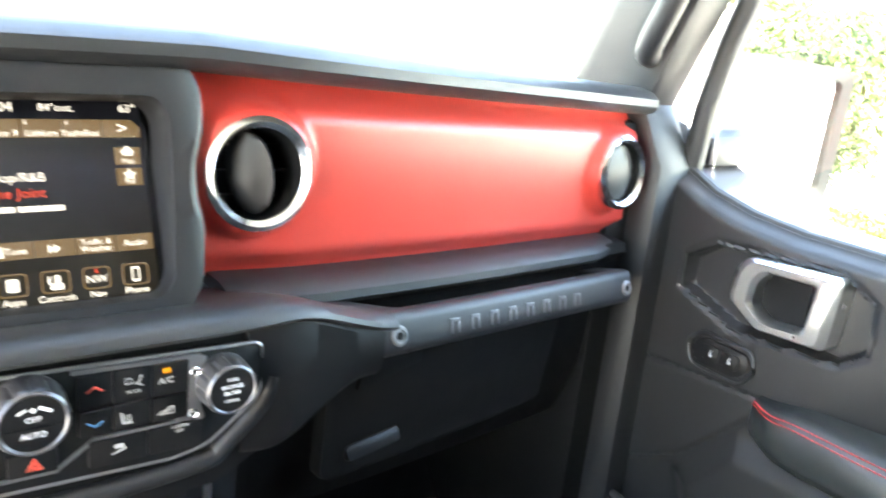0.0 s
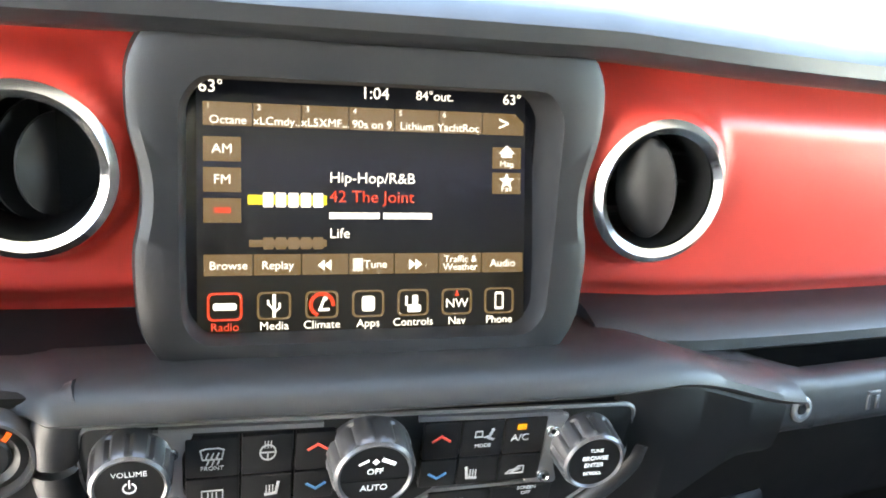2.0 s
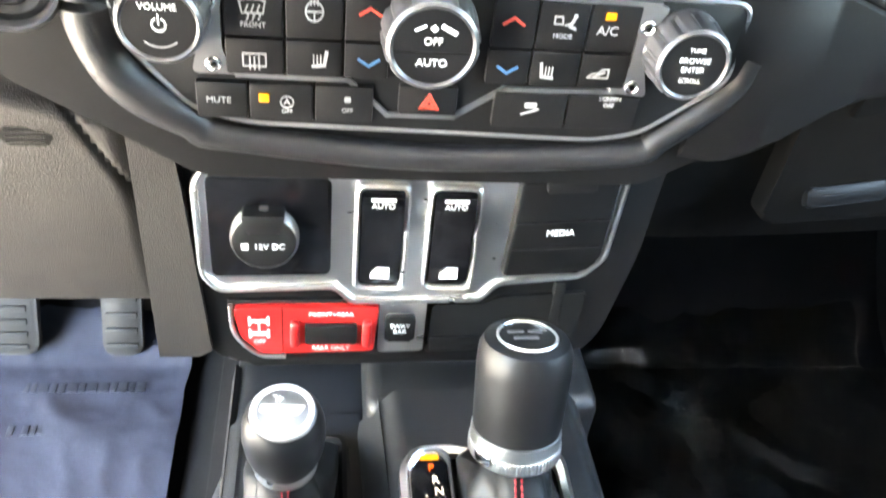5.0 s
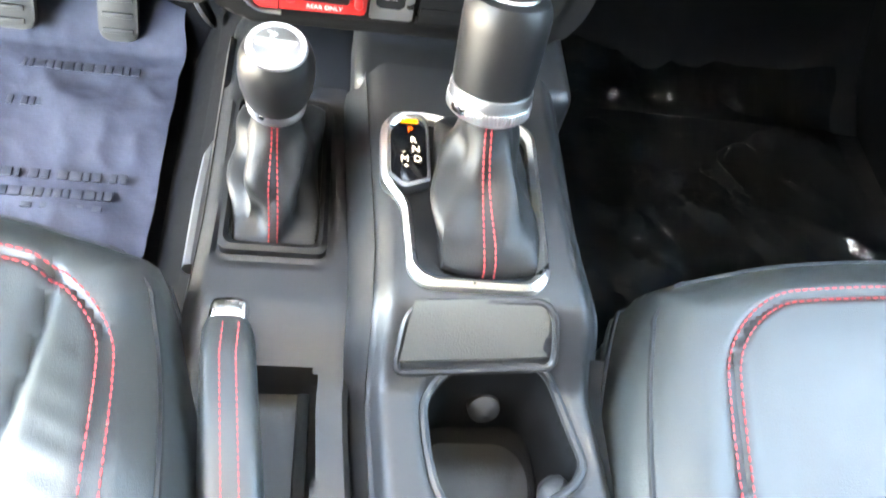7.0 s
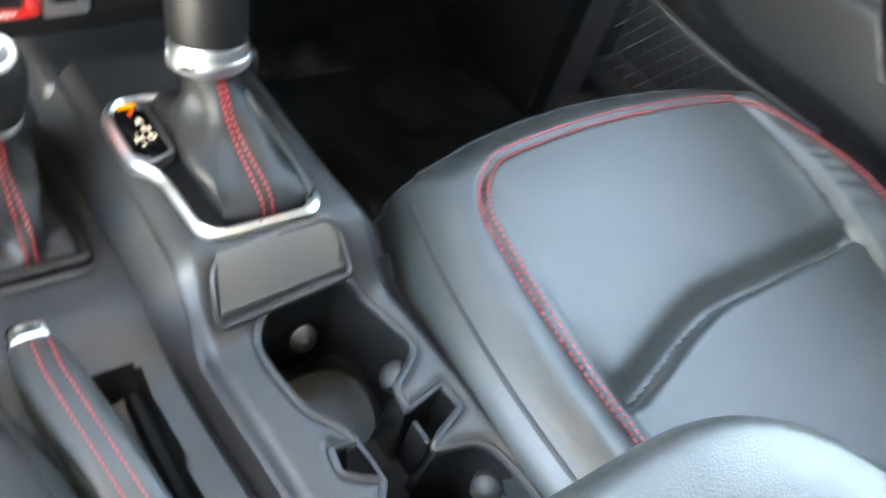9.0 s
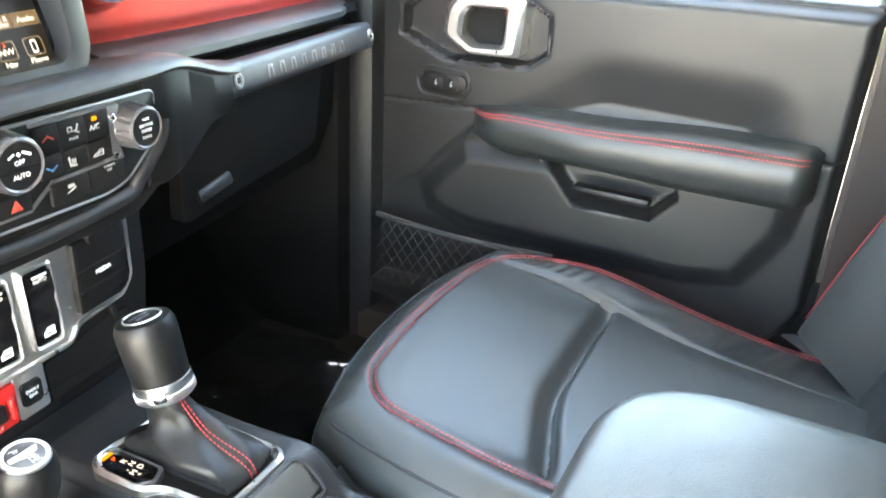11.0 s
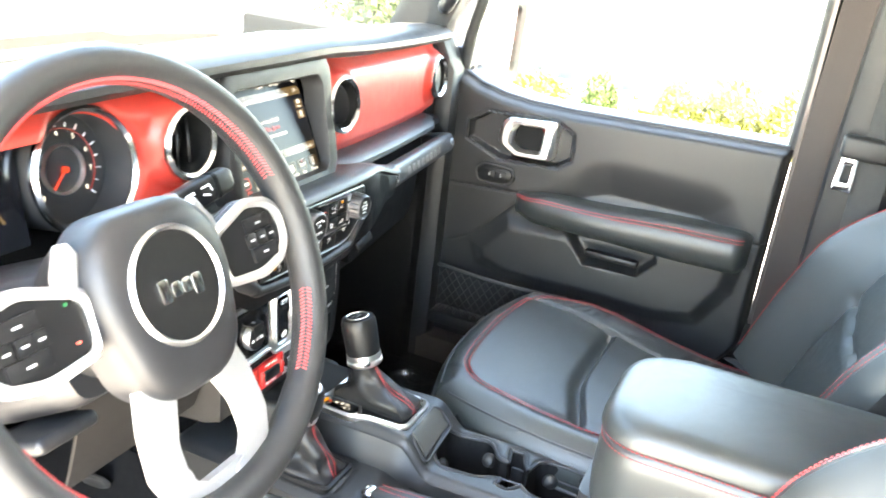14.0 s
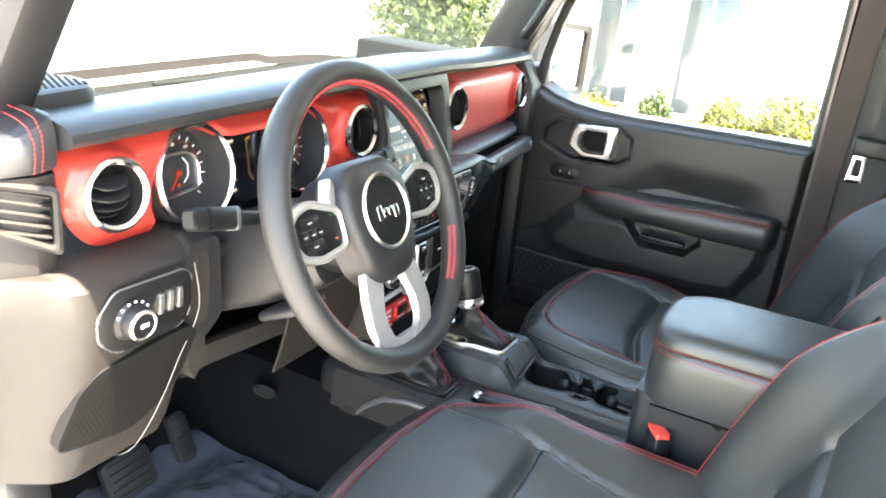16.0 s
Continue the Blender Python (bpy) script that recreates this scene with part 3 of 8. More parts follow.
for t, x in (("1", 15), ("2", 93), ("3", 170), ("4", 247), ("5", 324), ("6", 400)):
    label(t, x + 3, 51, 0.0045)
for t, x in (("Octane", 48), ("xLCmdy...", 126), ("xL5XMF...", 202), ("90s on 9", 279), ("Lithium", 355), ("YachtRoc", 428)):
    label(t, x, 73, 0.0066)
label(">", 510, 64, 0.013)
for t, x, s in (("63°", 22, 0.0095), ("1:04", 284, 0.0095), ("84°out.", 386, 0.0075), ("63°", 525, 0.0085)):
    label(t, x, 20, s)
for t, y in (("AM", 120), ("FM", 170)):
    label(t, 39, y, 0.0076)
tile(26, 215, 52, 224, LITRED, "writing_bar", top=0.0001)
label("Map", 516, 134, 0.0052)
label("Fav", 516, 178, 0.0052)
part("icon", prism([(-0.003, 0), (0.003, 0), (0.003, 0.002), (0.0045, 0.002), (0, 0.0065), (-0.0045, 0.002), (-0.003, 0.002)], -0.0002, 0), LITWHITE, lit, "", DISP @ Matrix.Translation((*px(516, 122), 0)))
part("icon", prism([(0.0045 * (1 if i % 2 == 0 else 0.45) * math.sin(i * math.pi / 5), 0.0045 * (1 if i % 2 == 0 else 0.45) * math.cos(i * math.pi / 5)) for i in range(10)], -0.0002, 0), LITWHITE, lit, "", DISP @ Matrix.Translation((*px(516, 164), 0)))
for t, y, s, m in (("Hip-Hop/R&B", 164, 0.0088, None), ("42 The Joint", 196, 0.0098, LITRED), ("Life", 258, 0.0082, None)):
    label(t, 208, y, s, m, "LEFT")
tile(208, 222, 292, 233, LITWHITE, "writing_bar")
tile(298, 222, 382, 233, LITWHITE, "writing_bar")
tile(78, 194, 204, 210, LITYELLOW, "badge")
for k in range(5):
    tile(102 + 20 * k, 190, 118 + 20 * k, 214, LITWHITE, "logo_block", top=0.0001)
tile(80, 268, 204, 280, LITTAN, "badge")
for k in range(5):
    tile(102 + 20 * k, 264, 118 + 20 * k, 284, LITTAN, "logo_block", top=0.0001)
for t, x in (("Browse", 48), ("Replay", 125), ("Tune", 285), ("Audio", 510)):
    label(t, x, 311, 0.0066)
label("Traffic &", 433, 303, 0.0058)
label("Weather", 433, 317, 0.0058)
tile(247, 300, 264, 322, LITWHITE, "icon")
for x, s in ((202, -1), (355, 1)):
    for k in (-7, 4):
        a = px(x + k, 311)
        part("icon", prism([(a[0] - 0.0016 * s, a[1] - 0.0028), (a[0] + 0.0018 * s, a[1]), (a[0] - 0.0016 * s, a[1] + 0.0028)][:: s], -0.0002, 0), LITWHITE, lit, "", DISP)
for k, t in enumerate(("Radio", "Media", "Climate", "Apps", "Controls", "Nav", "Phone")):
    x = 42 + 77 * k
    o = rounded([(-0.0082, -0.0070), (0.0082, -0.0070), (0.0082, 0.0070), (-0.0082, 0.0070)], 0.003)
    i = [(a * 0.86, b * 0.86) for a, b in o]
    hot = LITRED if k == 0 else LITTAN
    at = DISP @ Matrix.Translation((*px(x, 378), 0))
    app = part("app_icon", frame2d(o, i, -0.0005, -0.0002, 0.0001), hot if k == 0 else LITTAN, lit, "", at)
    label(t, x, 412, 0.0066, LITRED if k == 0 else None)
    if k == 0:
        part("sign", merge(prism(rounded(rect(0.011, 0.0035), 0.0012), -0.0003, 0)), LITWHITE, app, "", at)
    elif k == 1:
        part("sign", merge(line([(0, -0.005), (0, 0.005)], 0.0016, -0.0003, 0), line([(0, -0.002), (-0.0028, 0.001), (-0.0028, 0.0025)], 0.001, -0.0003, 0), line([(0, -0.0035), (0.0026, -0.001), (0.0026, 0.001)], 0.001, -0.0003, 0)), LITWHITE, app, "", at)
    elif k == 2:
        part("sign", line([(0.0055 * math.cos(a), 0.0055 * math.sin(a)) for a in [radians(240 - 20 * j) for j in range(13)]], 0.0018, -0.0003, 0), LITRED, app, "", at)
        part("sign", merge(disc(0.0012, -0.0003, 0.0001, 10, 0.0015, 0.003), line([(0.0005, 0.0015), (-0.001, -0.0025), (0.003, -0.0025)], 0.0014, -0.0003, 0.0001)), LITWHITE, app, "", at)
    elif k == 3:
        part("sign", merge(prism(rounded(rect(0.0065, 0.008), 0.0018), -0.0003, 0)), LITWHITE, app, "", at)
    elif k == 4:
        part("sign", merge(prism(rounded(rect(0.003, 0.008, 0.001, 0), 0.001), -0.0003, 0), prism(rounded(rect(0.007, 0.004, 0.0005, -0.003), 0.001), -0.0003, 0.0001), line([(-0.0035, -0.001), (-0.0035, 0.003)], 0.0012, -0.0003, 0)), LITWHITE, app, "", at)
    elif k == 5:
        part("sign", moved(words("NW", 0.0068, 0.0002), Matrix.Translation((0, -0.001, 0))), LITWHITE, app, "", at)
        part("sign", prism([(-0.0012, 0.003), (0.0012, 0.003), (0, 0.0065)], -0.0003, 0), LITRED, app, "", at)
    else:
        o2 = rounded(rect(0.0048, 0.0095), 0.001)
        part("sign", frame2d(o2, [(a * 0.68, b * 0.72) for a, b in o2], -0.0003, 0, 0.0001), LITWHITE, app, "", at)


# ---- centre of the dashboard below the display ----
STACK = facing((0, -0.043, 0), (1, 0, 0), (0, 0, 1))


def beam_ring(x):
    """The rounded beam over the climate panel, which runs down to the grab bar on one side."""
    dz = -0.024 * ease(0.16, 0.262, x) - 0.004 * ease(-0.150, -0.170, x)
    dy = 0.006 * ease(0.10, 0.24, -x) + 0.014 * ease(0.10, 0.25, x) + 0.015 * ease(-0.150, -0.168, x)
    pts = [(0.02, 0.684), (-0.012, 0.690), (-0.030, 0.694), (-0.044, 0.6945), (-0.053, 0.692), (-0.0585, 0.688), (-0.060, 0.684), (-0.057, 0.6808), (-0.046, 0.6792), (0.0, 0.676), (0.02, 0.676)]
    slant = ease(0.05, 0.222, x)
    return [(x - 0.6 * (y + 0.052) * slant, y + dy, z + dz * (0.4 if i in (0, 9, 10) else 1)) for i, (y, z) in enumerate(pts)]


part("centre_beam", loft([beam_ring(-0.262 + 0.520 * i / 160) for i in range(161)]), PAD, dash, "rounded black beam below the display")


def wing_ring(x):
    """Face between the climate panel and the grab bar, below the beam."""
    top, low = 0.686 - 0.024 * ease(0.16, 0.262, x), 0.578 + 0.040 * ease(0.15, 0.25, x)
    f = -0.0452 - 0.0045 * ease(0.138, 0.165, x) + 0.006 * ease(0.17, 0.25, x)
    slant = ease(0.05, 0.222, x)
    return [(x - 0.6 * (y + 0.052) * slant, y, z) for y, z in ((f + 0.004, top), (f, top - 0.006), (f - 0.0005, (top + low) / 2), (f + 0.001, low + 0.008), (f + 0.005, low + 0.002), (f + 0.012, low), (0.02, low + 0.01), (0.02, top - 0.01))]


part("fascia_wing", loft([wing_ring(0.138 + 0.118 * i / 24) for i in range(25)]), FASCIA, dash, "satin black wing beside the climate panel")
surround = rounded([(-0.250, 0.690), (-0.250, 0.655), (-0.212, 0.630), (-0.189, 0.610), (-0.158, 0.592), (-0.112, 0.562), (0.118, 0.562), (0.165, 0.590), (0.205, 0.612), (0.210, 0.662), (0.170, 0.680)], 0.010)
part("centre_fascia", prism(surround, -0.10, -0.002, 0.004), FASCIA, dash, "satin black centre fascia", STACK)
# curved lips at the sides of the climate panel
lip_l = [(-0.138, 0.6865), (-0.1475, 0.681), (-0.1515, 0.668), (-0.1515, 0.642), (-0.1405, 0.616), (-0.114, 0.596), (-0.096, 0.587), (0.0, 0.578), (0.102, 0.583), (0.122, 0.594), (0.150, 0.622), (0.156, 0.64)]
lip_run = [STACK @ Vector((p.x, p.y, 0.0)) for p in curve([(a, b, 0) for a, b in lip_l], 6)]
part("fascia_lip", tube(lip_run, [0.0112 - 0.0040 * ease(-0.135, -0.09, p.x) for p in lip_run], 14), GRAIN, dash, "rounded lip round the climate panel")

climate = thing("climate_panel", (0, -0.045, 0.60), "black climate control panel with three knurled knobs", "control panel")
plate = rounded([(-0.142, 0.640), (-0.112, 0.604), (-0.085, 0.597), (0.085, 0.593), (0.108, 0.598), (0.146, 0.628), (0.146, 0.668), (-0.142, 0.674)], 0.008)
part("back_plate", prism(plate, -0.004, 0.0035, 0.0015), SMOOTH, climate, "black plastic plate", STACK)
part("plate_rim", tube([STACK @ Vector((x, z, 0.003)) for x, z in plate], 0.0014, 6, closed=True), GREYTRIM, climate, "thin grey rim")
# silver frame: brackets beside the keys and a thin line under them
trim_l = rounded([(-0.112, 0.6705), (-0.090, 0.6695), (-0.096, 0.656), (-0.096, 0.634), (-0.088, 0.6235), (-0.110, 0.6235), (-0.106, 0.640), (-0.106, 0.655)], 0.003)
trim_r = rounded([(0.106, 0.6655), (0.084, 0.6665), (0.093, 0.654), (0.093, 0.634), (0.084, 0.6215), (0.105, 0.6195), (0.100, 0.636), (0.100, 0.654)], 0.003)
for t in (trim_l, trim_r[::-1]):
    part("bracket", prism(t, 0.0, 0.0062, 0.0008), GREYTRIM, climate, "brushed dark silver bracket", STACK)
part("trim_line", line([(-0.105, 0.6705), (-0.03, 0.669)], 0.0028, 0.0, 0.006), GREYTRIM, climate, "", STACK)
part("trim_line", line([(0.022, 0.668), (0.100, 0.666)], 0.0028, 0.0, 0.006), GREYTRIM, climate, "", STACK)
part("trim_line", line([(-0.090, 0.6228), (-0.040, 0.6222), (-0.021, 0.6045), (0.011, 0.6045), (0.034, 0.6205), (0.088, 0.6212)], 0.0022, 0.0, 0.0055), GREYTRIM, climate, "", STACK)
for x, z in ((-0.101, 0.6575), (-0.100, 0.6285), (0.0968, 0.6555), (0.0962, 0.6250)):
    s = part("screw", lathe([(0.0036, 0.0), (0.0036, 0.0072), (0.0028, 0.0078), (0.0022, 0.0072), (0.0, 0.0072)], 18, caps=False), CHROME, climate, "bright screw head", STACK @ Matrix.Translation((x, z, 0)))
    part("socket", disc(0.0014, 0.0070, 0.0074, 6), DARK, s, "", STACK @ Matrix.Translation((x, z, 0)))


def key(x0, x1, z0, z1, cut=None):
    pts = [(x0, z0), (x1, z0), (x1, z1), (x0, z1)]
    return part("key", prism(rounded(pts, 0.0012, 2), 0.001, 0.0068, 0.0007), SMOOTH, climate, "", STACK)


KZ = 0.0070
keys = {}
for n, (a, b) in {"def": (-0.0945, -0.0690), "whl": (-0.0680, -0.0430), "up1": (-0.0420, -0.0220), "up2": (0.0240, 0.0440), "mode": (0.0450, 0.0680), "ac": (0.0690, 0.0925)}.items():
    keys[n] = (key(a, b, 0.6425, 0.6655), key(a, b, 0.6240, 0.6415))
for n, a, b in (("mute", -0.109, -0.086), ("stop", -0.085, -0.056), ("esc", -0.055, -0.028), ("haz", -0.016, 0.012), ("hill", 0.030, 0.066), ("scr", 0.067, 0.102)):
    keys[n] = key(a, b, 0.601 if n != "haz" else 0.606, 0.6195 if n != "haz" else 0.621)


def mark(bm, x, z, parent, mat=None, dz=KZ):
    part("sign", bm, mat or DIMWHITE, parent, "", STACK @ Matrix.Translation((x, z, dz)))


wind = [(-0.0045, -0.001), (0.0045, -0.001), (0.0055, 0.0045), (0.003, 0.0055), (-0.003, 0.0055), (-0.0055, 0.0045), (-0.0045, -0.001)]
waves = [line([(k, -0.004), (k + 0.0008, -0.002), (k - 0.0004, 0.0), (k + 0.0006, 0.0025)], 0.0006) for k in (-0.0025, 0.0, 0.0025)]
mark(merge(line(wind, 0.0006), *waves, moved(words("FRONT", 0.0034, 0.0003), Matrix.Translation((0, -0.0065, 0)))), -0.082, 0.6545, keys["def"][0])
mark(merge(line([(-0.005, -0.003), (0.005, -0.003), (0.005, 0.003), (-0.005, 0.003), (-0.005, -0.003)], 0.0006), *[line([(k, -0.0045), (k, 0.0015)], 0.0006) for k in (-0.002, 0, 0.002)]), -0.082, 0.6315, keys["def"][1])
mark(merge(line([(0.0038 * math.cos(a), 0.0045 * math.sin(a)) for a in [i * math.pi / 8 for i in range(17)]], 0.0007), line([(-0.0035, 0), (0.0035, 0)], 0.0007), line([(0, 0), (0, -0.004)], 0.0007), *[line([(k, 0.003), (k, 0.0065)], 0.0005) for k in (-0.0015, 0, 0.0015)]), -0.0555, 0.6555, keys["whl"][0])
seat_sign = lambda s: merge(line([(0.003 * s, 0.0045), (0.002 * s, -0.002), (-0.003 * s, -0.0025)], 0.0014), *[line([(k * s, -0.001), (k * s, 0.003)], 0.0005) for k in (-0.0028, -0.0012, 0.0004)])
mark(seat_sign(1), -0.0530, 0.6320, keys["whl"][1])
mark(line([(-0.0045, -0.0012), (0, 0.0018), (0.0045, -0.0012)], 0.0012), -0.031, 0.6565, keys["up1"][0], ORANGEMARK)
mark(line([(-0.0045, 0.0012), (0, -0.0018), (0.0045, 0.0012)], 0.0012), -0.031, 0.6325, keys["up1"][1], BLUEMARK)
mark(line([(-0.0045, -0.0012), (0, 0.0018), (0.0045, -0.0012)], 0.0012), 0.0335, 0.6555, keys["up2"][0], ORANGEMARK)
mark(line([(-0.0045, 0.0012), (0, -0.0018), (0.0045, 0.0012)], 0.0012), 0.0335, 0.6320, keys["up2"][1], BLUEMARK)
mark(merge(line([(-0.005, 0.001), (-0.001, 0.001), (-0.0015, 0.0045), (-0.005, 0.0045), (-0.005, 0.001)], 0.0006), disc(0.0010, 0, 0.0004, 8, 0.0045, 0.005), line([(0.004, 0.0035), (0.0025, 0.0), (0.005, -0.001)], 0.0012), line([(0.0002, 0.0005), (0.0022, 0.0012)], 0.0006), moved(words("MODE", 0.0032, 0.0003), Matrix.Translation((0, -0.005, 0)))), 0.0570, 0.6545, keys["mode"][0])
mark(seat_sign(-1), 0.0525, 0.6310, keys["mode"][1])
mark(words("A/C", 0.0062, 0.0003), 0.0778, 0.6530, keys["ac"][0])
mark(prism(rect(0.0050, 0.0034), 0, 0.0005), 0.0778, 0.6603, keys["ac"][0], LITAMBER)
mark(merge(line([(-0.005, -0.0015), (-0.003, 0.0005), (0.0, 0.001), (0.002, 0.003), (0.005, 0.003), (0.005, -0.0015), (-0.005, -0.0015)], 0.0006), line([(-0.002, -0.001), (0.003, 0.0015)], 0.0008)), 0.0778, 0.6310, keys["ac"][1], DIMWHITE)
mark(words("MUTE", 0.0044, 0.0003), -0.0990, 0.6105, keys["mute"], DIMWHITE)
mark(prism(rect(0.0046, 0.0042), 0, 0.0005), -0.0785, 0.6125, keys["stop"], LITAMBER)
mark(merge(moved(words("A", 0.0045, 0.0003), Matrix.Translation((0, 0.0012, 0))), line([(0.003 * math.cos(a), 0.0012 + 0.003 * math.sin(a)) for a in [i * math.pi / 6 for i in range(13)]], 0.0005), moved(words("OFF", 0.0030, 0.0003), Matrix.Translation((0, -0.0038, 0)))), -0.0680, 0.6095, keys["stop"], DIMWHITE)
mark(merge(prism(rounded(rect(0.0030, 0.0028, 0, 0.003), 0.0006), 0, 0.0004), moved(words("OFF", 0.0030, 0.0003), Matrix.Translation((0, -0.003, 0)))), -0.0400, 0.6100, keys["esc"], DIMWHITE)
mark(merge(line([(-0.0042, -0.003), (0.0042, -0.003), (0, 0.0042), (-0.0042, -0.003), (0, -0.003)], 0.0012), line([(-0.0018, -0.0016), (0.0018, -0.0016), (0, 0.0016), (-0.0018, -0.0016)], 0.0007)), -0.0015, 0.6128, keys["haz"], ORANGEMARK)
mark(merge(line([(-0.004, -0.003), (0.004, 0.0)], 0.0008), prism(rounded(rect(0.006, 0.0028, 0, 0.002), 0.0008), 0, 0.0004)), 0.0480, 0.6115, keys["hill"], DIMWHITE)
mark(merge(moved(words("SCREEN", 0.0032, 0.0003), Matrix.Translation((0, 0.0018, 0))), moved(words("OFF", 0.0032, 0.0003), Matrix.Translation((0, -0.0018, 0)))), 0.0870, 0.6165, keys["scr"], DIMWHITE)


def knob(x, z, r, depth):
    at = STACK @ Matrix.Translation((x, z, 0.003))
    n = 60
    def ring(rr, h, notch):
        return [((rr - notch * (1 if (i % 5) == 0 else 0)) * math.cos(2 * math.pi * i / n), (rr - notch * (1 if (i % 5) == 0 else 0)) * math.sin(2 * math.pi * i / n), h) for i in range(n)]
    k = part("knob", loft([ring(r * 1.05, 0, 0), ring(r * 1.05, 0.003, 0), ring(r * 1.03, 0.004, 0.0012), ring(r, depth * 0.86, 0.0014), ring(r * 0.95, depth * 0.98, 0.001), ring(r * 0.88, depth, 0), ring(r * 0.80, depth - 0.0006, 0)]), KNOB, climate, "knurled gunmetal rotary knob", at)
    part("ring", hoop(r * 0.80, r * 0.95, depth - 0.002, depth + 0.0012, 48), KNOB, k, "", at)
    part("cap", prism([(r * 0.81 * math.cos(2 * math.pi * i / 40), r * 0.81 * math.sin(2 * math.pi * i / 40)) for i in range(40)], depth - 0.003, depth + 0.0003, 0.0006), SMOOTH, k, "black cap", at)
    return k, at @ Matrix.Translation((0, 0, depth + 0.0003))


k, at = knob(-0.1185, 0.6535, 0.0185, 0.020)
part("sign", moved(words("VOLUME", 0.0040, 0.0003), Matrix.Translation((0, 0.0075, 0))), WHITE, k, "", at)
part("sign", merge(line([(0.0028 * math.cos(a), 0.0028 * math.sin(a)) for a in [radians(120 + 30 * i) for i in range(11)]], 0.0006), line([(0, 0.0005), (0, 0.0042)], 0.0006)), WHITE, k, "", at)
part("sign", line([(0.010 * math.cos(a), 0.010 * math.sin(a)) for a in [radians(230 + 10 * i) for i in range(9)]], 0.0005), DIMWHITE, k, "", at)
k, at = knob(-0.0045, 0.6490, 0.0215, 0.020)
part("sign", merge(moved(words("OFF", 0.0048, 0.0003), Matrix.Translation((0, 0.0025, 0))), line([(-0.008, 0.0075), (-0.004, 0.0095)], 0.001), line([(0.004, 0.0095), (0.009, 0.0070)], 0.002), disc(0.0018, 0, 0.0003, 4, 0, 0.0085)), WHITE, k, "", at)
part("sign", moved(words("AUTO", 0.0050, 0.0003), Matrix.Translation((0, -0.0075, 0))), WHITE, k, "", at)
part("seam", line([(-0.0165, -0.0025), (0.0165, -0.0025)], 0.0005), DARK, k, "", at)
k, at = knob(0.1165, 0.6450, 0.0185, 0.019)
for t, y, s in (("TUNE", 0.0075, 0.0030), ("BROWSE", 0.0025, 0.0038), ("ENTER", -0.0020, 0.0038), ("SCROLL", -0.0075, 0.0030)):
    part("sign", moved(words(t, s, 0.0003), Matrix.Translation((0, y, 0))), WHITE, k, "", at)

# starter button left of it
start = thing("start_button", (-0.193, -0.04, 0.63), "round black engine start button with lit lamp", "button")
SB = facing((-0.1805, -0.0470, 0.6630), (1, 0.10, 0), (0, 0.05, 1)) @ Matrix.Diagonal((0.86, 0.86, 1, 1))
part("collar", lathe([(0.026, -0.02), (0.0262, 0.004), (0.0245, 0.007), (0.0225, 0.007), (0.021, 0.003), (0.021, -0.02)], 44, caps=False), KNOB, start, "gunmetal collar", SB)
part("bezel", hoop(0.0125, 0.0215, -0.002, 0.0045, 44), SMOOTH, start, "", SB)
part("push_button", lathe([(0.0128, -0.004), (0.0128, 0.003), (0.0115, 0.0042), (0.0, 0.0036)], 40, caps=False), SMOOTH, start, "", SB)
for t, y in (("START", 0.0040), ("ENGINE", 0.0), ("STOP", -0.0040)):
    part("writing", moved(words(t, 0.0036, 0.0003), Matrix.Translation((0, y, 0.0040))), DIMWHITE, start, "", SB)
part("lamp", prism(rect(0.0028, 0.0055), 0, 0.0008), LITORANGE, start, "lit orange lamp", SB @ pose(0.0115, 0.0125, 0.0040, 0, 0, -35))

# ---- switch panel under the climate panel ----
SWI = facing((-0.003, -0.0455, 0.005), (1, 0, 0), (0, 0.05, 1))
switches = thing("switch_panel", (0, -0.03, 0.46), "silver-edged panel with window switches and sockets", "switch panel")
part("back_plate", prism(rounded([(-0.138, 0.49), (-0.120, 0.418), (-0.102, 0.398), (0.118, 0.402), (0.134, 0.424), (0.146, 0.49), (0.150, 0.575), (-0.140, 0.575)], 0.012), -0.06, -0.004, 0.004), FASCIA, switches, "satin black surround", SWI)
edge = [(-0.117, 0.540), (-0.117, 0.478), (-0.108, 0.466), (-0.040, 0.469), (-0.030, 0.457), (0.048, 0.459), (0.058, 0.472), (0.110, 0.478), (0.122, 0.492), (0.125, 0.553), (0.112, 0.560), (0.062, 0.556), (0.050, 0.565), (-0.034, 0.560), (-0.044, 0.549), (-0.108, 0.551)]
part("chrome_edge", tube([SWI @ Vector((x, z, 0.0015)) for x, z in rounded(edge, 0.005, 3)], 0.0022, 8, closed=True), SATIN, switches, "satin silver edge")
part("plate", prism(rounded(edge, 0.005, 3), -0.003, 0.0004), SATIN, switches, "satin silver plate", SWI)
part("socket_field", prism(rounded([(-0.111, 0.475), (-0.043, 0.477), (-0.043, 0.543), (-0.111, 0.544)], 0.005, 3), 0.0, 0.0015, 0.0006), PIANO, switches, "gloss black field", SWI)
so = SWI @ Matrix.Translation((-0.080, 0.506, 0.0012))
cap = part("power_socket", lathe([(0.0185, 0), (0.0185, 0.006), (0.0172, 0.0095), (0.0155, 0.010), (0.0, 0.010)], 40, caps=False), SMOOTH, switches, "round socket cap", so)
part("ring", hoop(0.0165, 0.0192, 0.0, 0.0088, 40), SATIN, cap, "", so)
part("tab", prism(rounded([(-0.009, 0.007), (0.009, 0.007), (0.012, 0.019), (-0.012, 0.019)], 0.002), 0.0, 0.0115, 0.001), SMOOTH, cap, "", so)
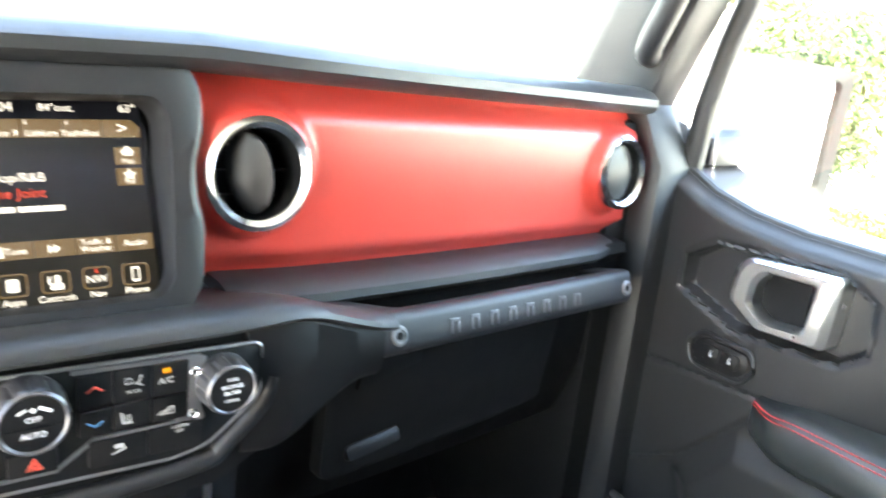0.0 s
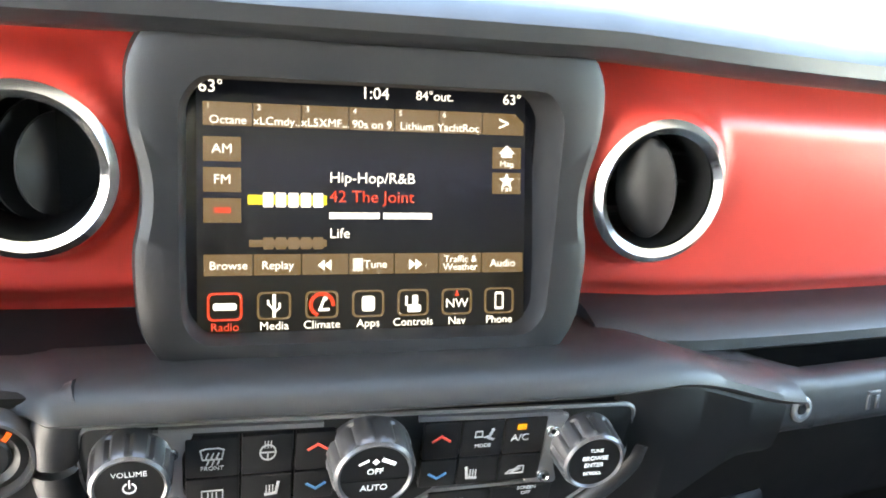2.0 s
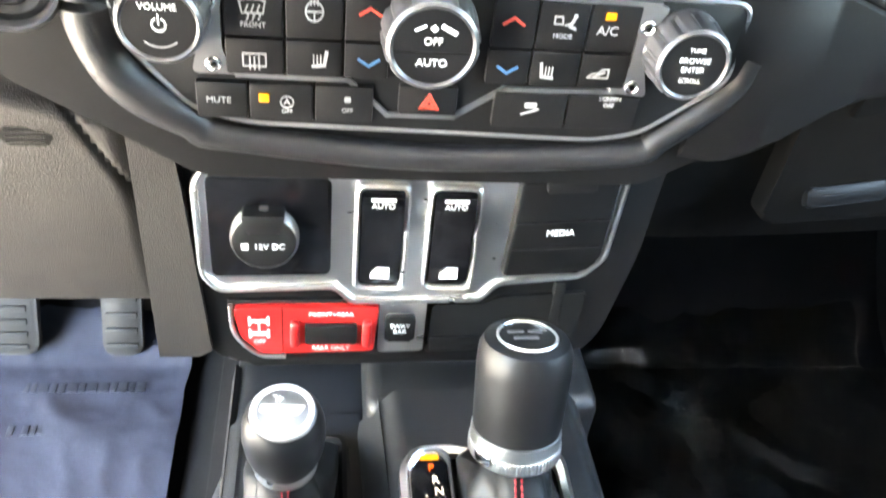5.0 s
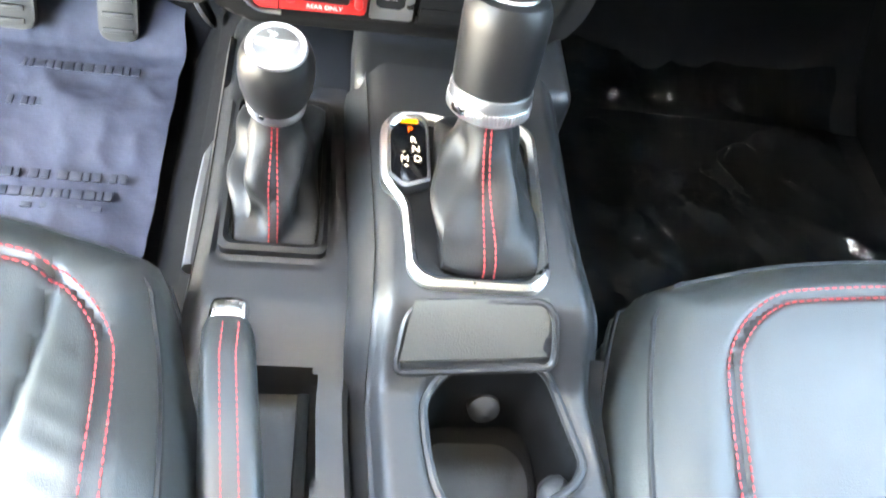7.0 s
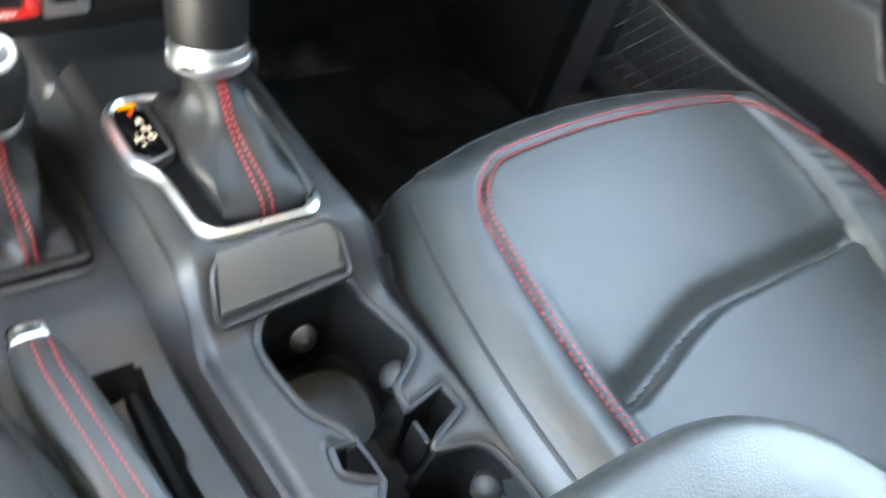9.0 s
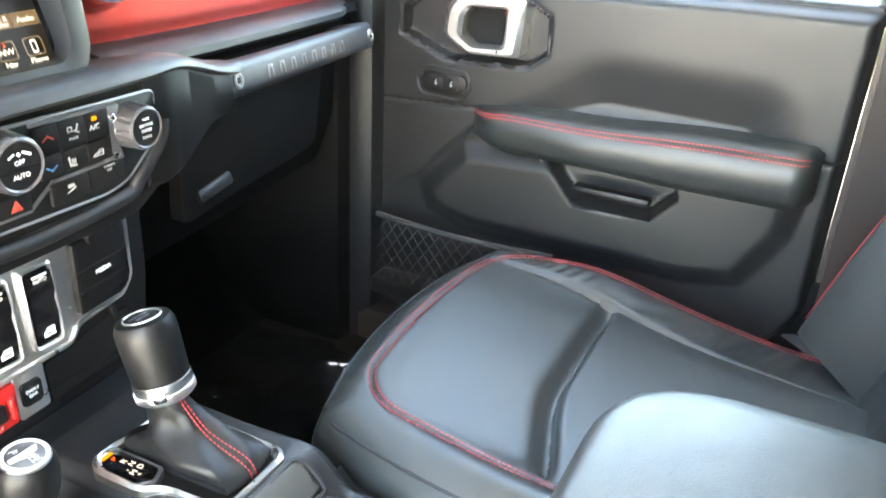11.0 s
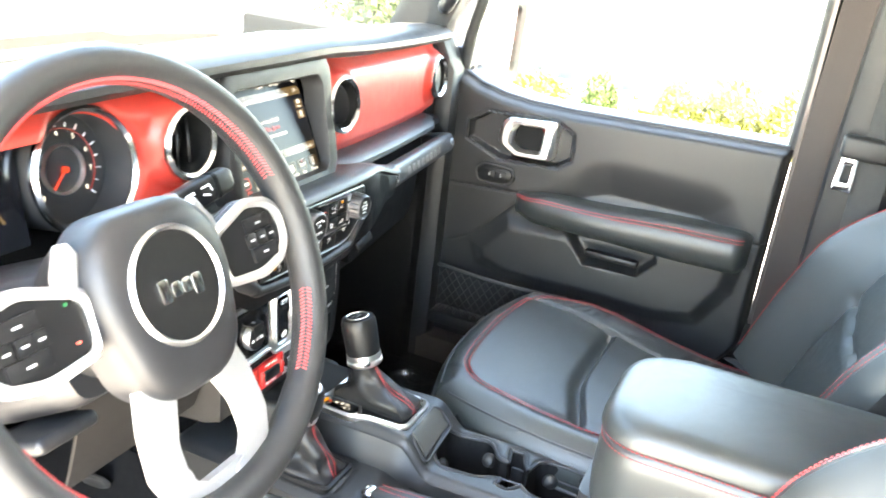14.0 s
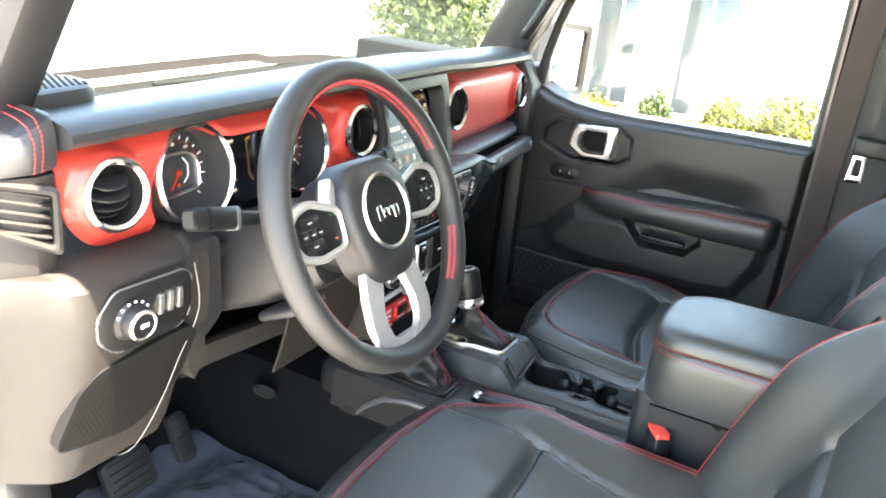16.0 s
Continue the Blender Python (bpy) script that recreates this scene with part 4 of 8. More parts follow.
part("writing", moved(merge(words("12V DC", 0.0052, 0.0003), prism(rect(0.004, 0.004, -0.0135, 0), 0, 0.0003)), Matrix.Translation((0.003, -0.002, 0.0102))), WHITE, cap, "", so)
for x in (-0.0145, 0.0265):
    wi = SWI @ Matrix.Translation((x, 0.5045, 0.0))
    o = rounded([(-0.0155, -0.037), (0.0155, -0.037), (0.0155, 0.037), (-0.0155, 0.037)], 0.005, 3)
    i = rounded([(-0.0125, -0.034), (0.0125, -0.034), (0.0125, 0.034), (-0.0125, 0.034)], 0.004, 3)
    sw = part("window_switch", prism(i, -0.002, 0.0030, 0.001), PIANO, switches, "gloss black rocker switch", wi)
    part("frame", frame2d(o, i, 0.0, 0.0040, 0.0012), SATIN, sw, "", wi)
    part("rocker", loft([[(-0.0118, y, 0.001), (0.0118, y, 0.001), (0.0118, y, h), (-0.0118, y, h)] for y, h in ((-0.030, 0.004), (-0.01, 0.0062), (0.004, 0.0045), (0.012, 0.0075), (0.030, 0.0060))]), PIANO, sw, "", wi)
    part("sign", merge(line([(-0.006, 0.0290), (0.006, 0.0290)], 0.0020), moved(words("AUTO", 0.0047, 0.0003), Matrix.Translation((0, 0.0248, 0)))), WHITE, sw, "", wi @ Matrix.Translation((0, 0, 0.0070)))
    part("sign", prism([(-0.0055, -0.004), (0.0055, -0.004), (0.0055, 0.004), (-0.0015, 0.004), (-0.0055, 0.000)], 0, 0.0004), WHITE, sw, "", wi @ Matrix.Translation((0, -0.0225, 0.0058)))
    part("sign", line([(-0.003, -0.001), (0.003, -0.001)], 0.0009), PIANO, sw, "", wi @ Matrix.Translation((0, -0.0225, 0.0064)))
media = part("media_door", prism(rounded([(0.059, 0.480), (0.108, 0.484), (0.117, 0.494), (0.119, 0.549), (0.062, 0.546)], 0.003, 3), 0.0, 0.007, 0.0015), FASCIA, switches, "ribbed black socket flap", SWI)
part("rib", line([(0.063, 0.519), (0.117, 0.523)], 0.0012, 0.0068, 0.0078), SMOOTH, media, "", SWI)
part("rib", line([(0.063, 0.500), (0.114, 0.504)], 0.0012, 0.0068, 0.0078), SMOOTH, media, "", SWI)
part("finger_grip", prism(rounded([(0.076, 0.542), (0.104, 0.544), (0.104, 0.552), (0.076, 0.550)], 0.002), 0.0, 0.0115, 0.0015), SMOOTH, media, "", SWI)
part("writing", moved(words("MEDIA", 0.0058, 0.0003), Matrix.Translation((0.0895, 0.513, 0.0071)) @ pose(0, 0, 0, 0, 0, 3)), WHITE, media, "", SWI)

# red axle-lock row
low = rounded([(-0.104, 0.452), (-0.101, 0.430), (-0.086, 0.412), (-0.070, 0.408), (0.016, 0.412), (0.016, 0.457), (-0.104, 0.455)], 0.003, 2)
part("switch_plate", prism(low, -0.02, -0.001, 0.001), SMOOTH, switches, "black switch plate", SWI)
redp = part("axle_lock_switch", prism(rounded([(-0.100, 0.450), (-0.097, 0.431), (-0.084, 0.4155), (-0.015, 0.4175), (-0.013, 0.4535), (-0.099, 0.4525)], 0.003, 2), -0.004, 0.0035, 0.0012), REDGLOSS, switches, "red axle lock switch", SWI)
part("roller", box((-0.058, 0.426, 0.002), (-0.026, 0.4415, 0.0075), 0.002), SMOOTH, redp, "black ribbed roller", SWI)
for x in (-0.064, -0.020):
    part("guard", box((x - 0.003, 0.424, 0.002), (x + 0.003, 0.444, 0.0085), 0.0025, 3), REDGLOSS, redp, "", SWI)
part("seam", line([(-0.0715, 0.4165), (-0.0715, 0.4525)], 0.0007, 0.003, 0.0037), DARK, redp, "", SWI)
part("writing", moved(words("FRONT+REAR", 0.0044, 0.0003), Matrix.Translation((-0.042, 0.4478, 0.0036))), WHITE, redp, "", SWI)
part("writing", moved(words("REAR ONLY", 0.0044, 0.0003), Matrix.Translation((-0.042, 0.4205, 0.0036))), WHITE, redp, "", SWI)
part("sign", moved(merge(line([(-0.005, 0.0055), (0.005, 0.0055)], 0.0022), line([(0, 0.005), (0, -0.004)], 0.001), line([(-0.005, -0.0045), (0.005, -0.0045)], 0.0022), *[line([(s * 0.0055, 0.003 + o), (s * 0.0055, 0.008 + o)], 0.0016) for s in (-1, 1) for o in (0, -0.010)], moved(words("OFF", 0.0042, 0.0003), Matrix.Translation((0, -0.0115, 0)))), Matrix.Translation((-0.0855, 0.4375, 0.0036))), WHITE, redp, "", SWI)
swb = part("sway_bar_switch", prism(rounded(rect(0.019, 0.021, 0.0005, 0.4365), 0.003), -0.002, 0.0045, 0.0015), SMOOTH, switches, "square black button", SWI)
part("writing", moved(words("SWAY", 0.0046, 0.0003), Matrix.Translation((0.0005, 0.4390, 0.0047))), WHITE, swb, "", SWI)
part("writing", moved(words("BAR", 0.0046, 0.0003), Matrix.Translation((0.0005, 0.4345, 0.0047))), WHITE, swb, "", SWI)
part("cubby", merge(moved(box((0.018, 0.412, -0.05), (0.100, 0.420, 0.000), 0.002), SWI), moved(box((0.096, 0.412, -0.05), (0.104, 0.470, 0.000), 0.002), SWI)), DARK, switches, "small open tray")
slot = rounded([(0.020, 0.414), (0.104, 0.418), (0.116, 0.432), (0.118, 0.462), (0.062, 0.458), (0.052, 0.452), (0.020, 0.452)], 0.004, 3)
# solid dark plate stands for the shaded inside of the slot
part("slot", prism(slot, -0.004, -0.0008), DARK, switches, "flat dark plate for the shade inside the slot", SWI)
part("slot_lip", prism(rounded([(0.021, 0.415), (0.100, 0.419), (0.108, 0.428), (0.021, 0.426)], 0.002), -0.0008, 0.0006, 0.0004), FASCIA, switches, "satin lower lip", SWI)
part("plate", prism(rounded([(-0.0125, 0.4145), (0.0165, 0.4155), (0.0165, 0.4565), (-0.0125, 0.4545)], 0.002), -0.004, 0.0012, 0.0006), SATIN, switches, "satin silver plate round the button", SWI)
part("edge_strip", tube([SWI @ Vector((x, z, 0.001)) for x, z in curve([(-0.102, 0.453), (-0.1005, 0.431), (-0.0865, 0.4135), (-0.070, 0.4115)], 4)], 0.0016, 6), SATIN, switches, "thin silver edge")


# ---- centre console ----
def sdbox(x, y, cx, cy_, hx, hy, r):
    qx, qy = abs(x - cx) - hx + r, abs(y - cy_) - hy + r
    return math.hypot(max(qx, 0), max(qy, 0)) + min(max(qx, qy), 0) - r


def sdpoly(x, y, pts):
    """Signed distance to a polygon: below 0 inside."""
    d, inside, n = 1e9, False, len(pts)
    for i in range(n):
        ax, ay = pts[i]
        bx, by = pts[(i + 1) % n]
        ex, ey = bx - ax, by - ay
        t = max(0, min(1, ((x - ax) * ex + (y - ay) * ey) / (ex * ex + ey * ey)))
        d = min(d, math.hypot(x - ax - ex * t, y - ay - ey * t))
        if (ay > y) != (by > y) and x < ax + (y - ay) / (by - ay) * ex:
            inside = not inside
    return -d if inside else d


def conz(y):
    """Height of the console's top along it."""
    return 0.378 - 0.004 * ease(-0.205, -0.230, y) - 0.037 * ease(-0.216, -0.262, y) - 0.006 * ease(-0.30, -0.46, y)


def ridge(y):
    pts = [(-0.02, -0.012), (-0.172, -0.005), (-0.262, -0.007), (-0.312, -0.004), (-0.394, 0.002), (-0.47, 0.008)]
    for (a, b), (c, d) in zip(pts, pts[1:]):
        if y >= c:
            return b + (d - b) * (y - a) / (c - a)
    return 0.004


def edge_r(y):
    """Outer edge of the console's top."""
    return 0.127 + 0.009 * ease(-0.14, -0.27, y) + 0.016 * max(0.0, -0.24 - y) / 0.22


WELLS = [(0.0745, -0.2850, 0.0470, 0.0420, 0.028), (0.0865, -0.4170, 0.0465, 0.0370, 0.026)]
# one opening: two wells joined by a waist, a notch on one side and a slot on the other
OPENING = rounded([(0.040, -0.246), (0.099, -0.243), (0.110, -0.254), (0.122, -0.300), (0.115, -0.312), (0.092, -0.327), (0.091, -0.343), (0.122, -0.336), (0.125, -0.356), (0.102, -0.365), (0.090, -0.373), (0.120, -0.380), (0.128, -0.391), (0.134, -0.424), (0.130, -0.450), (0.055, -0.454), (0.041, -0.446), (0.041, -0.391), (0.053, -0.376), (0.041, -0.369), (0.032, -0.361), (0.034, -0.345), (0.050, -0.347), (0.045, -0.333), (0.033, -0.318), (0.028, -0.290), (0.027, -0.262)], [0.010, 0.010, 0.010, 0.010, 0.006, 0.004, 0.0015, 0.003, 0.003, 0.003, 0.003, 0.006, 0.010, 0.012, 0.014, 0.012, 0.012, 0.010, 0.002, 0.002, 0.003, 0.003, 0.0015, 0.006, 0.010, 0.014, 0.012], 3)


def in_cup(x, y):
    if not (0.015 < x < 0.146 and -0.466 < y < -0.231):
        return 0.02
    return sdpoly(x, y, OPENING)


TRIM = rounded([(-0.003, -0.078), (0.008, -0.064), (0.030, -0.063), (0.040, -0.066), (0.096, -0.066), (0.103, -0.076), (0.100, -0.194), (0.091, -0.204), (0.023, -0.204), (0.013, -0.195), (0.010, -0.145), (-0.003, -0.124)], 0.007, 4)
console = thing("centre_console", (0.03, -0.25, 0.10), "black plastic centre console with cup holders", "console")


def con_top(u, v):
    y = -0.022 - 0.440 * v
    x0 = ridge(y)
    x1 = edge_r(y)
    x = x0 + (x1 - x0) * u
    z = conz(y)
    e = min(x - x0, x1 - x)
    z -= 0.012 * (1 - ease(0.0, 0.016, e)) ** 2
    d = in_cup(x, y)
    if d > 0:
        z -= 0.0030 * (1 - ease(0.0, 0.007, d))
    return (x, y, z)


def snap_cup(p):
    q = Vector(p)
    for _ in range(3):
        d = in_cup(q.x, q.y)
        if abs(d) > 0.0014:
            return Vector(p)
        gx, gy = (in_cup(q.x + 0.0004, q.y) - d) / 0.0004, (in_cup(q.x, q.y + 0.0004) - d) / 0.0004
        n = gx * gx + gy * gy
        if n < 0.2:
            break
        q.x, q.y = q.x - d * gx / n, q.y - d * gy / n
    return q


part("console_top", sheet(con_top, 72, 190, (0, 0, -0.004), lambda p: in_cup(p.x, p.y) < 0 or sdpoly(p.x, p.y + 0.008, TRIM) < -0.004, snap_cup), TRIMBLACK, console, "grained black console top")
# sides of the raised part
def side_r(y):
    z = conz(y)
    x = edge_r(y)
    return [(x, y, z - 0.012), (x + 0.005, y, z - 0.03), (x + 0.010, y, 0.25), (x + 0.013, y, 0.10), (x - 0.008, y, 0.10), (x - 0.006, y, z - 0.02)]


part("console_side", loft([side_r(-0.0 - 0.46 * i / 24) for i in range(25)]), TRIMBLACK, console, "black console side")


def side_l(y):
    z, x = conz(y), ridge(y)
    return [(x, y, z - 0.011), (x - 0.004, y, z - 0.022), (x - 0.012, y, z - 0.036), (x - 0.015, y, 0.29), (x + 0.01, y, 0.29), (x + 0.006, y, z - 0.02)]


part("console_side", loft([side_l(-0.02 - 0.44 * i / 40) for i in range(41)]), TRIMBLACK, console, "black stepped inner side")
part("console_nose", merge(box((-0.02, -0.030, 0.12), (0.146, 0.06, 0.368), 0.012, 3), box((-0.116, -0.012, 0.12), (0.0, 0.10, 0.322), 0.02, 3)), TRIMBLACK, console, "black console nose below the switches")


def tub(u, v):
    x, y = 0.022 + 0.118 * u, -0.238 - 0.222 * v
    d = in_cup(x, y)
    deep = 0.046 + 0.024 * (1 - ease(-0.006, 0.004, min(sdbox(x, y, *c) for c in WELLS)))
    return (x, y, conz(y) - 0.0080 - deep * ease(0.0025, -0.0065, d) ** 0.8)


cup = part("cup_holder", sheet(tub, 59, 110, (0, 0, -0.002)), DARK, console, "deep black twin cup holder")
part("rim", tube([(x, y, conz(y) - 0.0030) for x, y in OPENING], 0.0030, 8, closed=True), TRIMBLACK, cup, "rounded rim of the opening")
MATGREY = surface("grey_rubber_mat", (0.045, 0.043, 0.037), 0.6, grain=0.3, scale=900)
mat1 = rounded([(0.043, -0.262), (0.095, -0.262), (0.106, -0.281), (0.103, -0.312), (0.082, -0.336), (0.060, -0.338), (0.042, -0.300)], [0.006, 0.012, 0.012, 0.014, 0.012, 0.012, 0.012], 5)
part("mat", prism(mat1, 0.261, 0.2715, 0.0015), RUBBER, cup, "dark rubber mat")
part("mat", prism([(0.0845 + 0.034 * math.cos(k * 0.2618), -0.4165 + 0.030 * math.sin(k * 0.2618)) for k in range(24)], 0.252, 0.2625, 0.0015), RUBBER, cup, "dark rubber mat")
finger = [(0.0105, -0.006), (0.0105, 0.004), (0.007, 0.008), (0.0, 0.0095)]
for x, y, z, a in ((0.072, -0.249, 0.302, 90), (0.109, -0.309, 0.312, -35), (0.088, -0.445, 0.300, -90), (0.124, -0.400, 0.302, 30)):
    w = radians(a)
    part("finger", moved(lathe(finger, 20, caps=False), Matrix.Translation((x, y, z)) @ look((0, 0, 0), (-math.cos(w), -math.sin(w), 0.5)) @ pose(0, 0, 0, 180, 0, 0)), RUBBER, cup, "sprung rubber finger")
part("clip", box((0.0925, -0.366, 0.276), (0.0965, -0.348, 0.326), 0.0015), SMOOTH, cup, "slim upright clip")
part("lip", tube([(0.051, -0.3475, 0.3330), (0.0535, -0.3615, 0.3315), (0.053, -0.3755, 0.3325)], 0.0014, 6), TRIMBLACK, cup, "thin lip beside the notch")
pad_pts = rounded([(0.009, -0.2500), (0.106, -0.2450), (0.1035, -0.2240), (0.096, -0.2160), (0.022, -0.2200), (0.013, -0.2270)], 0.006, 3)
def tray(u, v):
    y = -0.217 - 0.026 * v
    return (0.013 + (0.004 - 0.006 * v) * (1 - u) + 0.0895 * u - 0.004 * u * (1 - v), y - 0.004 * (1 - u) + 0.003 * u, conz(y) + 0.0032)


part("tray_mat", sheet(tray, 24, 30, (0, 0, -0.0022)), MATGREY, console, "grey rubber tray mat")
part("tray_rim", tube([(x, y, conz(y) + 0.0010) for x, y in pad_pts], 0.0024, 8, closed=True), TRIMBLACK, console)

# gear selector
trim_in = [(0.053 + (x - 0.053) * 0.865, -0.135 + (y + 0.135) * 0.905) for x, y in TRIM]
sel = thing("gear_selector", (0.05, -0.13, 0.37), "black gear lever with silver collar and leather boot", "gear lever")
part("surround", ringform([[(x, y, 0.368) for x, y in TRIM], [(x, y, 0.3755) for x, y in TRIM], [(a[0] * 0.5 + b[0] * 0.5, a[1] * 0.5 + b[1] * 0.5, 0.3785) for a, b in zip(TRIM, trim_in)], [(x, y, 0.3755) for x, y in trim_in], [(x, y, 0.366) for x, y in trim_in]]), SATIN, sel, "satin silver surround")
part("base_plate", prism([(x, y) for x, y in trim_in], 0.360, 0.370), SMOOTH, sel)
lens = part("gear_display", prism(rounded([(0.003, -0.119), (0.012, -0.128), (0.027, -0.122), (0.027, -0.076), (0.021, -0.070), (0.006, -0.072), (0.003, -0.080)], 0.003), 0.368, 0.3765, 0.001), PIANO, sel, "gloss black gear display")
GD = Matrix.Translation((0, 0, 0.3766))
part("surround", ringform([[(a, b, h) for a, b in [(0.0155 + (x - 0.0155) * s, -0.099 + (y + 0.099) * s) for x, y in rounded([(0.003, -0.119), (0.012, -0.128), (0.027, -0.122), (0.027, -0.076), (0.021, -0.070), (0.006, -0.072), (0.003, -0.080)], 0.003)]] for s, h in ((1.18, 0.370), (1.16, 0.3775), (1.04, 0.378), (1.02, 0.372))]), GREYTRIM, lens)
for t, x, y, m in (("P", 0.0165, -0.0815, LITORANGE), ("R", 0.0185, -0.0905, LITWHITE), ("N", 0.0200, -0.0985, LITWHITE), ("D", 0.0210, -0.1070, LITWHITE), ("M", 0.0125, -0.1075, LITWHITE), ("-", 0.0120, -0.1010, LITWHITE), ("+", 0.0135, -0.1135, LITWHITE)):
    part("gear_letter", moved(words(t, 0.0075 if t in "PRNDM" else 0.006, 0.0002), Matrix.Translation((x, y, 0.3767))), m, lens)
part("lamp", prism(rounded(rect(0.012, 0.004, 0.016, -0.0735), 0.001), 0.3764, 0.3768), LITAMBER, lens)


def boot(base, top_c, top_r, z0, z1, folds, name, parent, lean=0.0, seed=0):
    """A leather boot from a rectangular base to a round neck, with folds."""
    cx, cyy, hx, hy = base
    rings = []
    n, m = 56, 26
    for j in range(m + 1):
        s = j / m
        k = ease(0, 1, s)
        q = []
        for i in range(n):
            a = 2 * math.pi * i / n
            c_, s_ = math.cos(a), math.sin(a)
            sq = 1 / max(abs(c_), abs(s_)) ** 0.8
            bx, by = cx + hx * c_ * min(sq, 1.3), cyy + hy * s_ * min(sq, 1.3)
            tx, ty = top_c[0] + top_r * c_, top_c[1] + top_r * s_
            narrow = ease(0.10, 0.95, s)
            x, y = bx + (tx - bx) * narrow, by + (ty - by) * narrow
            w = folds * math.sin(math.pi * min(1, s * 1.15)) * (0.55 * math.sin(3 * a + 7 * s + seed) + 0.6 * math.sin(9 * s + 2.2 * math.sin(a + seed)) + 0.3 * math.sin(5 * a - 11 * s))
            x += w * c_
            y += w * s_
            q.append((x, y, z0 + (z1 - z0) * (0.25 * s + 0.75 * s ** 1.6) + 0.4 * w))
        rings.append(q)
    b = part("boot", loft(rings, caps=False), BOOTHIDE, parent, "creased black leather boot")
    for da in (-0.16, 0.16):
        line_ = [Vector(rings[j][int(round(n * (0.75 + da / 6.28))) % n]) + Vector((0, -0.0008, 0.0006)) for j in range(m + 1)]
        part("stitching", stitches(line_, 0.0042, 0.0031, 0.0006), THREAD, b, "red double stitching")
    return b


boot((0.062, -0.133, 0.031, 0.060), (0.0545, -0.112), 0.0145, 0.371, 0.441, 0.0070, "boot", sel, seed=1.0)
lev = look((0.0545, -0.113, 0.426), (0.0545, -0.088, 0.520)) @ pose(0, 0, 0, 180, 0, 0)
part("collar", lathe([(0.0185, 0.004), (0.0215, 0.006), (0.0225, 0.010), (0.0228, 0.020), (0.0225, 0.022), (0.020, 0.0225)], 56), SATIN, sel, "knurled satin silver collar", lev @ Matrix.Diagonal((1.09, 1.09, 1.04, 1)))
part("knurl", merge(*[moved(box((-0.0006, -0.0006, 0.008), (0.0006, 0.0006, 0.014), 0.0002), pose(0.0229 * math.cos(a), 0.0229 * math.sin(a), 0, 0, 0, math.degrees(a))) for a in [2 * math.pi * i / 70 for i in range(70)]]), SATIN, sel, "", lev @ Matrix.Diagonal((1.09, 1.09, 1.04, 1)))
part("grip", lathe([(0.0215, 0.0205), (0.0222, 0.026), (0.0228, 0.045), (0.0232, 0.060), (0.0228, 0.068), (0.0205, 0.0735), (0.017, 0.0748), (0.0, 0.0752)], 56, caps=False), SMOOTH, sel, "smooth black grip", lev @ Matrix.Diagonal((1.09, 1.09, 1.04, 1)))
part("emblem", hoop(0.0135, 0.0150, 0.0742, 0.0760, 40), SATIN, sel, "", lev @ Matrix.Diagonal((1.09, 1.09, 1.04, 1)))
part("emblem", merge(*[box((a, b, 0.0745), (a + w_, b + 0.0022, 0.0757), 0.0003) for a, b, w_ in ((-0.009, 0.003, 0.008), (0.001, 0.003, 0.007), (-0.007, -0.003, 0.012))]), GREYTRIM, sel, "", lev @ Matrix.Diagonal((1.09, 1.09, 1.04, 1)))
part("release", moved(prism(rounded(rect(0.010, 0.008), 0.002), 0, 0.003, 0.001), pose(-0.017, -0.013, 0.0135, 90, 0, -52)), CHROME, sel, "silver release button", lev @ Matrix.Diagonal((1.09, 1.09, 1.04, 1)))


# low left part: transfer lever and handbrake
low_l = [(-0.118, 0.02), (-0.118, -0.12), (-0.126, -0.30), (-0.120, -0.47), (-0.004, -0.47), (-0.012, -0.30), (-0.022, -0.15), (-0.022, 0.02)]
def lowz(y):
    return 0.328 - 0.014 * ease(-0.19, -0.26, y)


HB = (-0.0655, -0.350, 0.0300, 0.1150)
def low_top(u, v):
    y = 0.0 - 0.47 * v
    x0 = -0.116 - 0.008 * ease(-0.1, -0.3, y)
    x1 = ridge(y) - 0.010
    x = x0 + (x1 - x0) * u
    e = min(x - x0, 0.05)
    z = lowz(y) - 0.012 * (1 - ease(0, 0.014, e)) ** 2
    d = sdbox(x, y, *HB, 0.012)
    if d < 0:
        z -= 0.030 * ease(0.0, 0.004, -d)
    g = sdbox(x, y, -0.068, -0.092, 0.0335, 0.0685, 0.006)
    z -= 0.003 * (1 - ease(0.0, 0.0025, abs(g - 0.003)))
    return (x, y, z)


part("console_shelf", sheet(low_top, 30, 120, (0, 0, -0.004)), TRIMBLACK, console, "black shelf round the handbrake")
part("seam", tube([(ridge(y) - 0.0105, y, lowz(y) - 0.002) for y in [-0.03 - 0.43 * i / 30 for i in range(31)]], 0.0028, 6), DARK, console, "dark joint beside the shelf")
part("console_side", loft([[(-0.116 - 0.008 * ease(-0.1, -0.3, y), y, lowz(y) - 0.011), (-0.120 - 0.008 * ease(-0.1, -0.3, y), y, lowz(y) - 0.03), (-0.128, y, 0.22), (-0.134, y, 0.10), (-0.11, y, 0.10), (-0.105, y, lowz(y) - 0.02)] for y in [0.06 - 0.53 * i / 20 for i in range(21)]]), LOWER, console, "black console flank")
part("flank_trim", tube([(-0.1205, y, z) for y, z in [(0.03, 0.20), (-0.01, 0.262), (-0.05, 0.293), (-0.10, 0.304), (-0.16, 0.306)]], 0.006, 8), GREYTRIM, console, "curved grey trim line")
part("round_plug", moved(disc(0.019, 0, 0.002, 28, bevel=0.001), facing((-0.1265, 0.02, 0.235), (0, -1, 0), (0.15, 0, 1))), LOWER, console)

